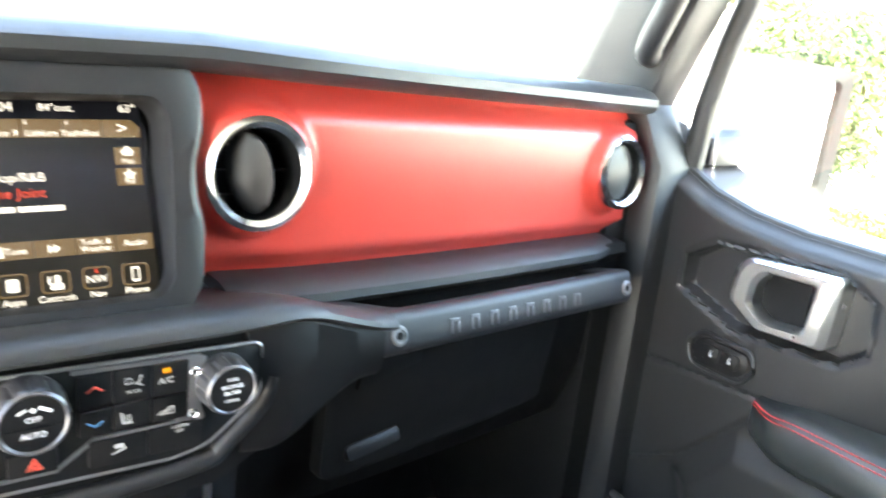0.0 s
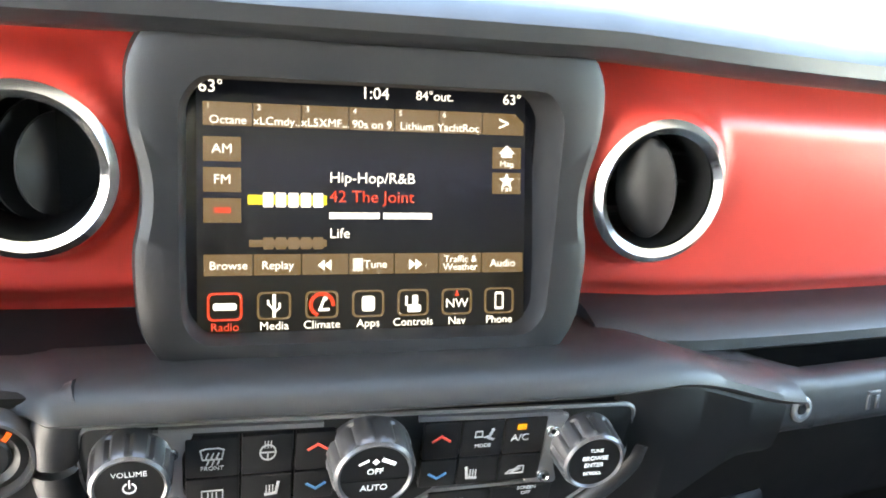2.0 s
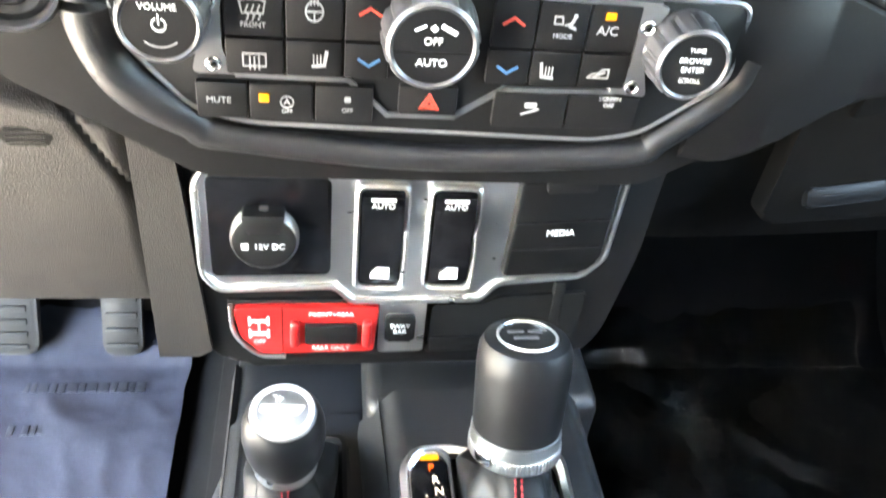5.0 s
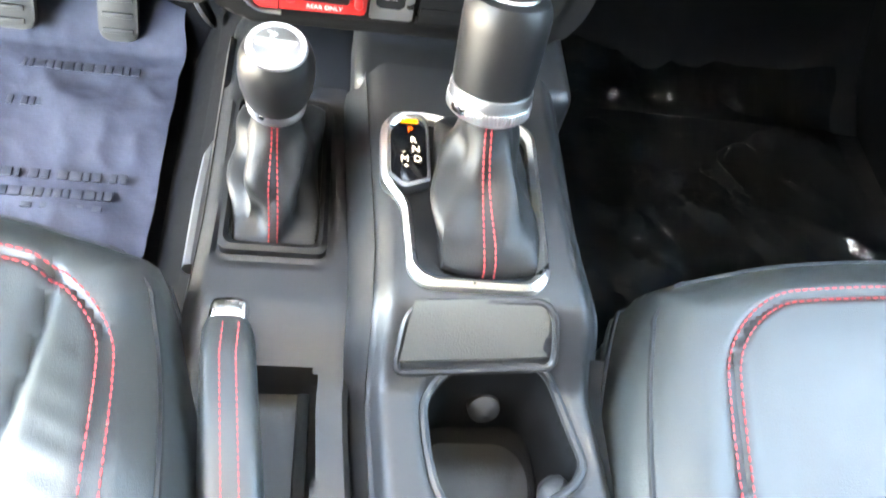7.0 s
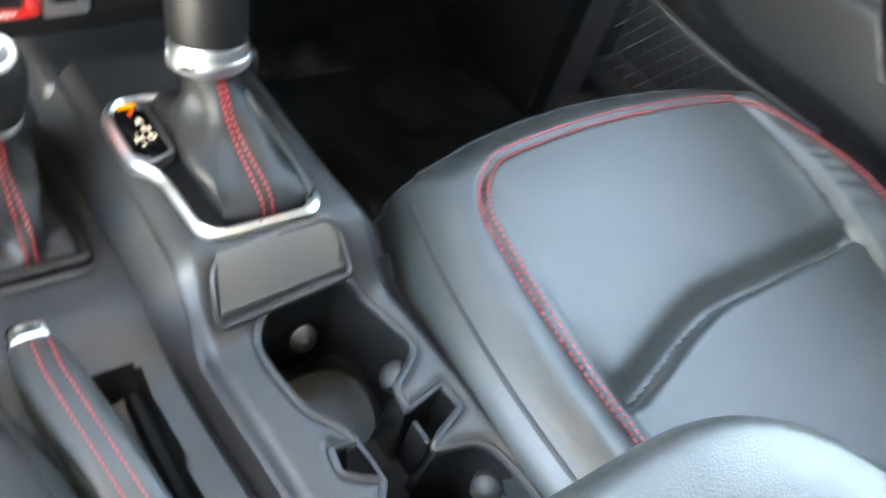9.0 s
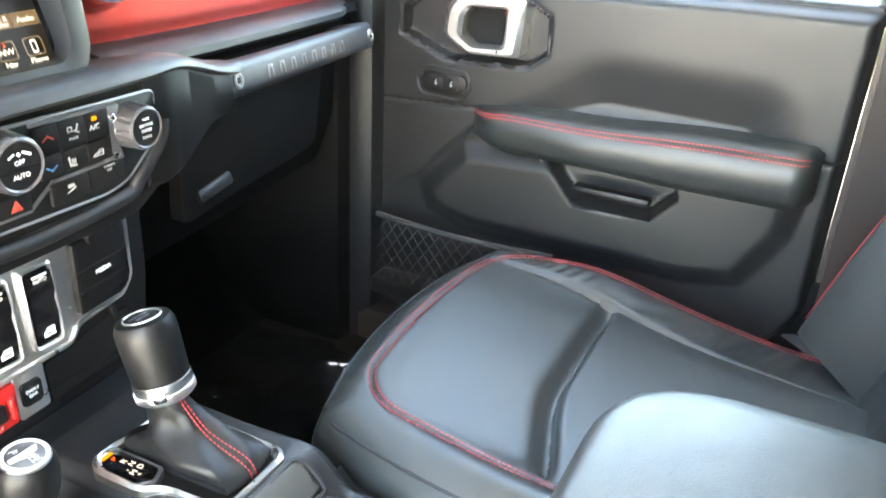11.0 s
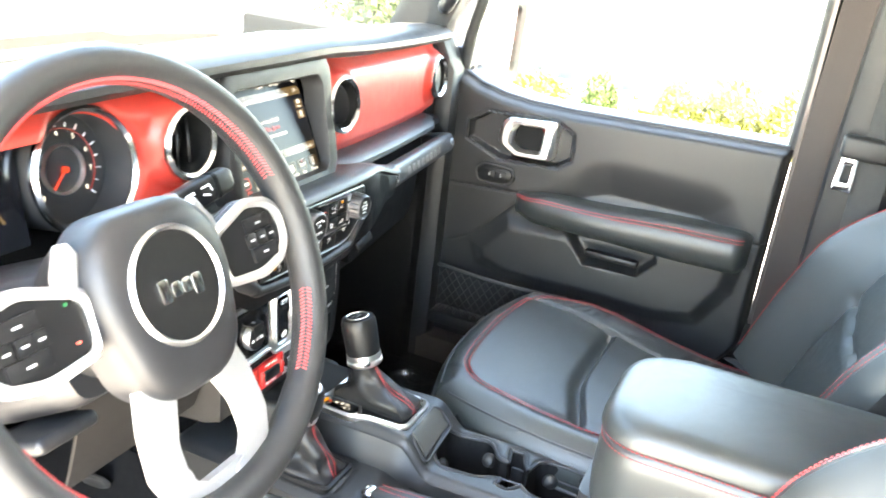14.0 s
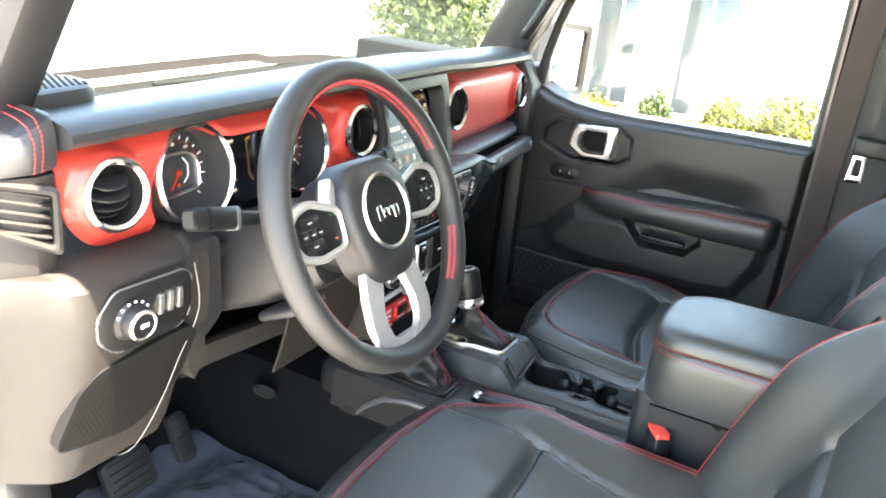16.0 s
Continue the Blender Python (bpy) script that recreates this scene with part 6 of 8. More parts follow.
    part("seat_base", box((cx - 0.20, -0.66, 0.085), (cx + 0.20, -0.22, 0.26), 0.02, 2), DARK, st, "black seat base")

    def stitch_path(off):
        r, hx_, lx, hb = 0.055 + off, 0.222 + off, near + off, wy - 0.052 + off
        pts = [(-lx, -0.24 + (hb - r + 0.24) * k / 50) for k in range(51)]
        pts += [(-lx + r - r * math.cos(q), hb - r + r * math.sin(q)) for q in [math.pi / 2 * k / 14 for k in range(1, 15)]]
        pts += [(-lx + r + (hx_ + lx - 2 * r) * k / 40, hb) for k in range(1, 41)]
        pts += [(hx_ - r + r * math.sin(q), hb - r + r * math.cos(q)) for q in [math.pi / 2 * k / 14 for k in range(1, 15)]]
        pts += [(hx_, hb - r - (hb - r + 0.24) * k / 50) for k in range(1, 51)]
        return [top(x / wx, y / wy, 0.0010) for x, y in pts]
    for off in (0.0045, -0.0045):
        part("stitching", stitches(stitch_path(off), 0.0056, 0.0038, 0.0007), THREAD, st, "red double stitching")
    # backrest, leaning
    base = Vector((cx, -0.668, 0.325))
    lean = Vector((0, -0.40, 0.916)).normalized()
    fwd = Vector((0, lean.z, -lean.y))
    bw, bh = 0.258, 0.66

    def back(a, b, lift=0.0):
        w = bw * (1 - 0.20 * ease(0.5, 1.0, b) - 0.05 * ease(0.25, 0.0, b))
        d = min((1 - abs(a)) * w, (1 - b) * bh)
        f = (0.092 if a > 0 else 0.036) * ease(0.52, 0.88, abs(a)) * (ease(0.75, 0.36, b) * 0.85 + 0.15) + 0.012 * math.sin(math.pi * min(1, b * 1.5))
        R = 0.055
        if d < R:
            f -= R * 1.3 * (1 - math.sqrt(max(0, 1 - (1 - d / R) ** 2)))
        g = lambda q, w_: math.exp(-(q / w_) ** 2)
        f -= 0.005 * g((abs(a) - 0.58 + 0.10 * b) * w, 0.004)
        f -= 0.004 * g((abs(a) - 0.86) * w, 0.003)
        if abs(a) < 0.56:
            f -= 0.010 * g((b - 0.32 - 0.05 * abs(a)) * bh, 0.008) + 0.006 * g((b - 0.62) * bh, 0.006)
        return base + Vector((s * a * w, 0, 0)) + lean * (b * bh) + fwd * (f + lift)
    part("backrest", sheet(lambda u, v: back(2 * u - 1, v), 70, 84, -fwd * 0.02), LEATHER, st, "black leather backrest")
    loop = [back(-1, k / 40) for k in range(41)] + [back(-1 + 2 * k / 40, 1) for k in range(1, 41)] + [back(1, 1 - k / 40) for k in range(1, 41)]
    mid = base + lean * 0.3
    shell = lambda q, d: [mid + (p - mid) * q - fwd * d for p in loop]
    part("backrest_shell", loft([shell(1, 0), shell(1.01, 0.03), shell(1.0, 0.07), shell(0.9, 0.10), shell(0.4, 0.11), shell(0.02, 0.11)], caps=False, closed=False), LEATHER, st, "black backrest shell")
    for a in (-0.86, 0.86):
        for o in (-0.016, 0.016):
            part("stitching", stitches([back(a + o, 0.03 + 0.9 * k / 80, 0.0012) for k in range(81)], 0.0056, 0.0038, 0.00062), THREAD, st, "red double stitching")
    part("headrest", moved(box((cx - 0.125, -0.05, -0.08), (cx + 0.125, 0.05, 0.09), 0.04, 4), Matrix.Translation(base + lean * 0.79 - Vector((0, 0, 0)) ) @ Matrix.Translation((0, 0, 0)) @ pose(0, 0, 0, 20, 0, 0)), LEATHER, st, "black headrest")
    for o in (-0.06, 0.06):
        part("headrest_post", tube([base + lean * 0.62 + Vector((o, -0.03, 0)), base + lean * 0.76 + Vector((o, -0.01, 0))], 0.006, 10), SATIN, st)
    return st


seat_p = seat(0.398, 1, "black leather passenger seat with red double stitching", near=0.197)
seat_d = seat(-0.356, 1, "black leather driver seat with red double stitching", 0.0, 0.030)
part("recline_handle", tube([(0.300, -0.185, 0.160), (0.262, -0.140, 0.175), (0.248, -0.124, 0.181), (0.238, -0.113, 0.185)], [0.006, 0.008, 0.010, 0.009], 10), CHROME, seat_p, "bright seat lever tip")

bk = thing("seat_belt_buckle", (-0.09, -0.53, 0.24), "black belt buckle with red release button", "belt buckle")
BK = look((-0.088, -0.527, 0.30), (-0.083, -0.522, 0.42)) @ pose(0, 0, 0, 180, 0, 0)
part("housing", prism(rounded([(-0.024, -0.012), (0.024, -0.012), (0.024, 0.012), (-0.024, 0.012)], 0.005), -0.05, 0.094, 0.003), SMOOTH, bk, "black housing", BK @ pose(0, 0, 0, 0, 0, 78))
part("release_button", prism(rounded([(-0.023, -0.0112), (0.023, -0.0112), (0.023, 0.0112), (-0.023, 0.0112)], 0.004), 0.09, 0.101, 0.002), BUCKLERED, bk, "red release button", BK @ pose(0, 0, 0, 0, 0, 78))
part("strap", box((-0.02, -0.004, -0.12), (0.02, 0.004, -0.04), 0.002), CLOTH, bk, "", BK @ pose(0, 0, 0, 0, 0, 78))

ps = thing("belt_stalk", (0.16, -0.78, 0.40), "black webbing loop beside passenger seat", "seat belt")
part("webbing", tube(curve([(0.150, -0.742, 0.42), (0.138, -0.752, 0.500), (0.138, -0.770, 0.552), (0.158, -0.790, 0.580), (0.186, -0.800, 0.556), (0.200, -0.800, 0.48)], 6), 0.016, 8, flat=0.16, up=(0.8, 0.5, 0.2)), CLOTH, ps, "black webbing")


# ---- passenger door ----
DR = facing((0.738, 0, 0), (0, -1, 0), (0, 0, 1))
door = thing("passenger_door", (0.76, -0.26, 0.16), "closed black-trimmed passenger door with padded armrest", "car door")
SILL = [(-0.085, 0.752), (-0.062, 0.742), (-0.030, 0.727), (0.023, 0.714), (0.09, 0.707), (0.18, 0.706), (0.30, 0.709), (0.44, 0.713), (0.592, 0.716)]
SCOOP = [(0.118, 0.520), (0.236, 0.612), (0.275, 0.626), (0.483, 0.622), (0.522, 0.603), (0.562, 0.530), (0.55, 0.48), (0.14, 0.48)]
HANDLE = [(-0.037, 0.612), (-0.037, 0.652), (0.000, 0.676), (0.150, 0.684), (0.190, 0.662), (0.192, 0.610), (0.166, 0.590), (0.040, 0.582)]
LOWP = [(0.004, 0.385), (0.020, 0.342), (0.085, 0.322), (0.42, 0.322), (0.505, 0.338), (0.553, 0.420), (0.561, 0.500), (0.075, 0.462)]
PULL = [(0.200, 0.470), (0.258, 0.402), (0.372, 0.406), (0.408, 0.446), (0.40, 0.47)]


def sill_z(x):
    for (a, b), (c, d) in zip(SILL, SILL[1:]):
        if x <= c:
            return b + (d - b) * (x - a) / (c - a)
    return SILL[-1][1]


def skin(u, v):
    x = -0.085 + 0.683 * u
    top = sill_z(x)
    z = 0.150 + (top - 0.150) * v
    x2 = x
    h = 0.0
    if z < 0.33:
        x2 = x - 0.10 * ease(0.33, 0.15, z) * ease(0.45, 0.6, x)
    h -= 0.026 * ease(-0.010, 0.105, -sdpoly(x, z, SCOOP))
    dh = sdpoly(x, z, HANDLE)
    h -= 0.018 * ease(0.0, 0.006, -dh) + 0.004 * math.exp(-((dh - 0.002) / 0.002) ** 2)
    h += 0.016 * ease(-0.008, 0.030, -sdpoly(x, z, LOWP))
    h -= 0.030 * ease(0.0, 0.012, -sdpoly(x, z, PULL))
    edge = min(top - z, 0.598 - x, x + 0.085)
    h -= 0.020 * (1 - ease(0.0, 0.020, edge)) ** 2
    seam = sdpoly(x, z, [(-0.2, 0.50), (0.112, 0.518), (0.0, 0.398), (-0.2, 0.3)])
    h -= 0.0035 * math.exp(-(seam / 0.0022) ** 2) if x < 0.13 else 0.0
    if x > 0.565:
        h -= 0.0035 * math.exp(-((z - 0.528) / 0.0022) ** 2)
    return DR @ Vector((x2, z, h))


part("door_skin", sheet(skin, 210, 184, (0.03, 0, 0)), TRIMBLACK, door, "grained black door panel")
part("door_shell", moved(prism([(-0.09, 0.14)] + [(x, z - 0.004) for x, z in SILL] + [(0.60, 0.30), (0.52, 0.14)], -0.14, -0.032), DR), PAINT, door, "dark metallic outer shell")
# armrest
def arm_ring(t):
    y = 0.095 + 0.475 * t
    z = 0.503 + 0.012 * t
    out = 0.062 * min(1, ease(-0.06, 0.10, t)) * (0.75 + 0.25 * ease(0, 0.4, t))
    hh = 0.030 * (0.70 + 0.30 * ease(0, 0.15, t)) * (1 + 0.25 * ease(0.35, 0.75, t))
    prof = [(-0.03, hh * 0.9), (out * 0.4, hh * 1.0), (out * 0.8, hh * 0.92), (out, hh * 0.55), (out * 1.04, 0.0), (out * 0.98, -hh * 0.6), (out * 0.80, -hh * 1.0), (out * 0.3, -hh * 1.15), (-0.03, -hh * 1.1)]
    k = 1 - 0.5 * ease(0.96, 1.0, t)
    return [DR @ Vector((y, z + q * (1 - 0.25 * ease(0.97, 1.0, t)), p * k if p > 0 else p)) for p, q in prof]


ar = part("armrest", loft([arm_ring(k / 44) for k in range(45)]), LEATHER, door, "padded black armrest", smooth=70)
for o in (0.0, 1.0):
    pts = []
    for k in range(44):
        r = arm_ring(k / 44)
        a, b = Vector(r[2]), Vector(r[3])
        pts.append(a.lerp(b, 0.35 + 0.40 * o) + Vector((-0.0010, 0, 0.0008)))
    part("stitching", stitches(pts, 0.0055, 0.0042, 0.0010), THREAD, ar, "red double stitching")
# pull pocket lip
part("pull_rim", tube([DR @ Vector((x, z, 0.006)) for x, z in [(p.x, p.y) for p in curve([(0.200, 0.462, 0), (0.240, 0.418, 0), (0.268, 0.402, 0), (0.372, 0.406, 0), (0.390, 0.422, 0), (0.408, 0.446, 0)], 5)]], 0.0045, 8), TRIMBLACK, door, "rounded pull pocket rim")
part("pull_bar", box((0.700, -0.372, 0.432), (0.722, -0.262, 0.446), 0.005, 2), SMOOTH, door)
# latch handle
ho = rounded([(0.036, 0.622), (0.040, 0.662), (0.052, 0.676), (0.160, 0.683), (0.155, 0.602), (0.075, 0.598)], 0.008, 4)
hi = rounded([(0.064, 0.624), (0.066, 0.650), (0.076, 0.6635), (0.131, 0.667), (0.128, 0.6135), (0.084, 0.610)], 0.007, 4)
hd = part("door_handle", ringform([[(x, z, -0.020) for x, z in ho], [(x, z, 0.010) for x, z in ho], [(a[0] * 0.7 + b[0] * 0.3, a[1] * 0.7 + b[1] * 0.3, 0.0165) for a, b in zip(ho, hi)], [(a[0] * 0.2 + b[0] * 0.8, a[1] * 0.2 + b[1] * 0.8, 0.0160) for a, b in zip(ho, hi)], [(x, z, 0.010) for x, z in hi], [(x, z, -0.012) for x, z in hi]]), SATIN, door, "satin silver inside handle", DR)
part("lever", box((0.726, -0.146, 0.607), (0.745, -0.128, 0.670), 0.003, 2), CHROME, hd, "bright pull lever")
part("cup", prism(hi, -0.016, -0.008), DARK, hd, "", DR)
lk = part("lock_switch", prism(rounded([(-0.002, 0.540), (0.004, 0.532), (0.062, 0.530), (0.076, 0.546), (0.070, 0.562), (0.012, 0.564), (-0.002, 0.555)], 0.006, 3), -0.006, 0.004, 0.002), SMOOTH, door, "black lock switch", DR)
part("rim", tube([DR @ Vector((x, z, 0.0035)) for x, z in rounded([(-0.008, 0.540), (0.000, 0.526), (0.066, 0.524), (0.082, 0.545), (0.075, 0.568), (0.008, 0.570), (-0.008, 0.557)], 0.008, 3)], 0.0022, 6, closed=True), TRIMBLACK, lk, "raised rim")
for x in (0.025, 0.050):
    part("button", prism(rounded(rect(0.022, 0.018, x, 0.5475), 0.003), 0.003, 0.0055, 0.001), SMOOTH, lk, "", DR)
    part("sign", merge(disc(0.002, 0, 0.0005, 10, x, 0.5455), line([(x - 0.0012, 0.548), (x + 0.001, 0.5515)], 0.0012)), DIMWHITE, lk, "", DR @ Matrix.Translation((0, 0, 0.0055)))
# net pocket
def net(u, v):
    x = -0.055 + 0.30 * u
    z = 0.205 + (0.325 - 0.205) * v
    return DR @ Vector((x, z, 0.035 + 0.014 * math.sin(math.pi * u) * v))


nb = bmesh.new()
cords = []
for k in range(-4, 20):
    for sgn in (-1, 1):
        u0 = k / 15
        pts = [net(min(1, max(0, u0 + sgn * 0.28 * j / 8)), j / 8) for j in range(9) if 0 <= u0 + sgn * 0.28 * j / 8 <= 1]
        if len(pts) > 1:
            cords.append(tube(pts, 0.0011, 4))
pk = part("net_pocket", merge(*cords), CLOTH, door, "black mesh pocket")
part("elastic", tube([net(k / 16, 1.0) for k in range(17)], 0.005, 8), CLOTH, pk)
part("pocket_floor", box((0.69, -0.26, 0.185), (0.74, 0.06, 0.215), 0.006), TRIMBLACK, door)
part("strap_loop", tube([(0.70, -0.585, 0.30), (0.66, -0.60, 0.315), (0.63, -0.66, 0.30), (0.60, -0.72, 0.28)], 0.012, 8, flat=0.25), CLOTH, door, "black door check strap")
# window and its frame
part("window_glass", loft([[(0.795, 0.06, 0.70), (0.80, 0.06, 0.70), (0.80, -0.60, 0.70), (0.795, -0.60, 0.70)], [(0.748, 0.06, 1.19), (0.753, 0.06, 1.19), (0.753, -0.60, 1.19), (0.748, -0.60, 1.19)]]), GLASS, door, "clear side window").visible_shadow = False
part("sill_seal", tube([DR @ Vector((x, z - 0.001, -0.028)) for x, z in SILL], 0.007, 8), RUBBER, door, "black sill seal")
fr = lambda y, z: Vector((0.778 - 0.10 * (z - 0.70), y, z))
part("window_frame", tube([fr(0.080, 0.73), fr(0.068, 0.82), fr(0.046, 0.90), fr(0.020, 0.97), fr(-0.025, 1.08), fr(-0.07, 1.18), fr(-0.11, 1.21), fr(-0.55, 1.21), fr(-0.600, 1.18), fr(-0.598, 0.70)], 0.014, 10), RUBBER, door, "black window frame")
part("rear_edge", loft([[(x - 0.1 * max(0, z - 0.70), y, z) for x, y in ((0.760, -0.599), (0.86, -0.599), (0.86, -0.606), (0.760, -0.606))] for z in (0.16, 0.45, 0.70, 1.20)]), PAINT, door, "painted rear edge")


# ---- body shell round the seats ----
floor = single("floor", merge(box((-0.70, -1.10, 0.02), (0.72, 0.62, 0.085), 0.01)), CARPET, "black carpeted car floor", "floor", kind="structure")


def tunnel_ring(y):
    return [(x, y, z) for x, z in ((-0.19, 0.08), (-0.155, 0.13), (-0.14, 0.22), (-0.11, 0.27), (0.11, 0.27), (0.15, 0.22), (0.17, 0.13), (0.20, 0.08))]


single("floor_tunnel", loft([tunnel_ring(0.60 - 1.68 * i / 12) for i in range(13)]), CARPET, "black carpet over gearbox tunnel", "floor", kind="structure")


def toe(u, v):
    x = -0.70 + 1.42 * u
    a = v
    return (x, 0.26 + 0.30 * a, 0.085 + 0.42 * a ** 1.5 + 0.004 * noise.noise((x * 9, a * 7, 0)))


single("toe_board", sheet(toe, 40, 20, (0, 0.02, -0.02)), CARPET, "black carpeted toe board", "floor", kind="structure")
single("cowl_side_left", box((-0.80, 0.14, 0.05), (-0.70, 0.58, 0.80), 0.012), DARK, "black kick panel in the driver footwell", "panel", kind="structure")
single("cowl", box((-0.80, 0.272, 0.66), (0.80, 0.62, 0.745), 0.01), DARK, "black cowl below windscreen", "panel", kind="structure")
# bulkhead takes the same plastic with footwell shade in its colour
single("firewall", box((-0.72, 0.56, 0.05), (0.74, 0.60, 0.70), 0.004), FOOTSHADE, "black bulkhead behind dashboard", "wall", kind="structure")
# added out of view, windowless, to cut skylight from behind the seats
single("rear_light_block", box((-0.80, -1.60, 0.05), (0.80, -1.56, 1.28), 0.004), REARBLOCK, "plain dark unseen wall that keeps skylight out behind", "wall", kind="structure")
for sx, tag in ((1, "right"), (-1, "left")):
    single("side_light_block_" + tag, box((sx * 0.775 - 0.02, -1.58, 0.70), (sx * 0.775 + 0.02, -0.84 if sx > 0 else -0.97, 1.28), 0.004), REARBLOCK, "plain dark unseen side wall that keeps skylight out", "wall", kind="structure")
single("rear_floor", box((-0.76, -1.90, 0.06), (0.78, -1.10, 0.30), 0.01), CARPET, "black carpeted rear floor", "floor", kind="structure")
# roof stays out of view; its left edge reaches out to shade the dash corner
single("roof", box((-0.83, -1.60, 1.245), (0.80, -0.04, 1.285), 0.01), HEADLINE, "grey lined hard roof, out of view, widened left as sunshade", "ceiling", kind="structure")
single("rocker_sill_right", box((0.70, -1.28, 0.02), (0.80, 0.56, 0.145), 0.012), PAINT, "dark metallic door sill", "sill", kind="structure")
single("rocker_sill_left", box((-0.80, -1.28, 0.02), (-0.69, 0.56, 0.10), 0.012), PAINT, "dark metallic door sill", "sill", kind="structure")


def pillar(points, w, d, mat, name, lab):
    rings = []
    for p in points:
        p = Vector(p)
        rings.append([(p.x + a * w, p.y + b * d, p.z) for a, b in rounded([(-1, -1), (1, -1), (1, 1), (-1, 1)], 0.5, 3)])
    return single(name, loft(rings), mat, lab, "pillar", kind="structure")


for sx, tag in ((1, "right"), (-1, "left")):
    pillar([(sx * 0.735, 0.130, 0.02), (sx * 0.735, 0.135, 0.75), (sx * 0.722, 0.165, 0.82), (sx * 0.705, 0.09, 0.97), (sx * 0.680, -0.05, 1.24)], 0.036, 0.066, GRAIN, "pillar_front_" + tag, "black trimmed windscreen pillar")
    by = 0.0 if sx > 0 else -0.13
    pillar([(sx * 0.765, -0.74 + by, 0.05), (sx * 0.755, -0.745 + by, 0.72), (sx * 0.715, -0.76 + by, 1.25)], 0.035, 0.085, GRAIN, "pillar_middle_" + tag, "grey-trimmed door pillar")
# kick panel too has the footwell's shade in its colour
single("cowl_side_right", box((0.665, 0.105, 0.05), (0.80, 0.58, 0.80), 0.012), FOOTSHADE, "black kick panel in the footwell", "panel", kind="structure")
single("body_side_rear_right", box((0.74, -1.90, 0.05), (0.80, -0.83, 0.78), 0.01), PAINT, "dark metallic rear body side", "panel", kind="structure")
single("body_side_rear_left", box((-0.80, -1.90, 0.05), (-0.74, -0.93, 0.78), 0.01), PAINT, "dark metallic rear body side", "panel", kind="structure")
single("windscreen_header", box((-0.70, -0.06, 1.21), (0.70, 0.01, 1.27), 0.015), GRAIN, "black windscreen header", "trim", kind="structure")
ws = single("windscreen", loft([[(-0.72, 0.26, 0.80), (0.72, 0.26, 0.80), (0.72, 0.265, 0.80), (-0.72, 0.265, 0.80)], [(-0.68, 0.005, 1.24), (0.68, 0.005, 1.24), (0.68, 0.01, 1.24), (-0.68, 0.01, 1.24)]]), GLASS, "clear flat windscreen", "window", kind="structure")
ws.visible_shadow = False

# grab handle on the right windscreen pillar
gh = thing("pillar_grab_handle", (0.68, 0.08, 0.88), "black grab handle on windscreen pillar", "handle")
part("handle", tube(curve([(0.700, 0.105, 0.875), (0.665, 0.085, 0.885), (0.650, 0.05, 0.94), (0.640, 0.0, 1.04), (0.640, -0.03, 1.10), (0.668, -0.04, 1.12)], 6), 0.015, 12), GRAIN, gh, "rubber grab handle")

# belt of the passenger
belt = thing("seat_belt", (0.70, -0.70, 0.10), "black belt webbing with metal tongue on pillar", "seat belt")
part("webbing", loft([[(0.700, -0.705, z) if k == 0 else (0.697, -0.705, z) if k == 1 else (0.692, -0.755, z) if k == 2 else (0.695, -0.755, z) for k in range(4)] for z in (0.30, 0.55, 0.80, 1.15)]), CLOTH, belt, "black belt webbing")
part("guide", box((0.672, -0.765, 0.735), (0.704, -0.670, 0.775), 0.008, 3), GRAIN, belt, "black belt stop")
part("tongue", frame2d(rounded([(0.672, 0.675), (0.705, 0.675), (0.703, 0.735), (0.676, 0.735)], 0.005), rounded([(0.682, 0.69), (0.697, 0.69), (0.696, 0.722), (0.684, 0.722)], 0.003), 0, 0.003), CHROME, belt, "bright belt tongue", facing((0.692, 0, 0), (0, -1, 0), (0, 0, 1)))

# door mirror outside
mir = thing("door_mirror", (0.98, 0.10, 0.72), "black square door mirror outside", "mirror")
MR = facing((1.020, 0.100, 0.785), (0.93, -0.37, 0), (0, 0.0, 1))
mo = rounded([(-0.085, -0.105), (0.085, -0.100), (0.090, 0.095), (-0.075, 0.105)], 0.022, 5)
mi = rounded([(-0.070, -0.090), (0.072, -0.086), (0.076, 0.080), (-0.062, 0.090)], 0.016, 5)
part("housing", ringform([[(x * 0.8, y * 0.8, -0.10) for x, y in mo], [(x, y, -0.04) for x, y in mo], [(x, y, 0.0) for x, y in mo], [(x, y, -0.006) for x, y in mi], [(x * 0.98, y * 0.98, -0.02) for x, y in mi]]), GRAIN, mir, "black housing", MR)
part("mirror_back", prism([(x * 0.99, y * 0.99) for x, y in mo], -0.10, -0.03, 0.01), GRAIN, mir, "", MR)
part("mirror_glass", prism(mi, -0.022, -0.014), MIRROR, mir, "mirror glass", MR)
part("arm", box((0.80, 0.07, 0.745), (0.93, 0.15, 0.79), 0.015, 2), GRAIN, mir)

# bonnet and wipers beyond the windscreen
def bonnet(u, v):
    x, y = -0.72 + 1.44 * u, 0.60 + 1.05 * v
    return (x, y, 0.735 + 0.035 * (1 - (x / 0.72) ** 4) - 0.05 * v + 0.012 * ease(0.34, 0.28, abs(x)))


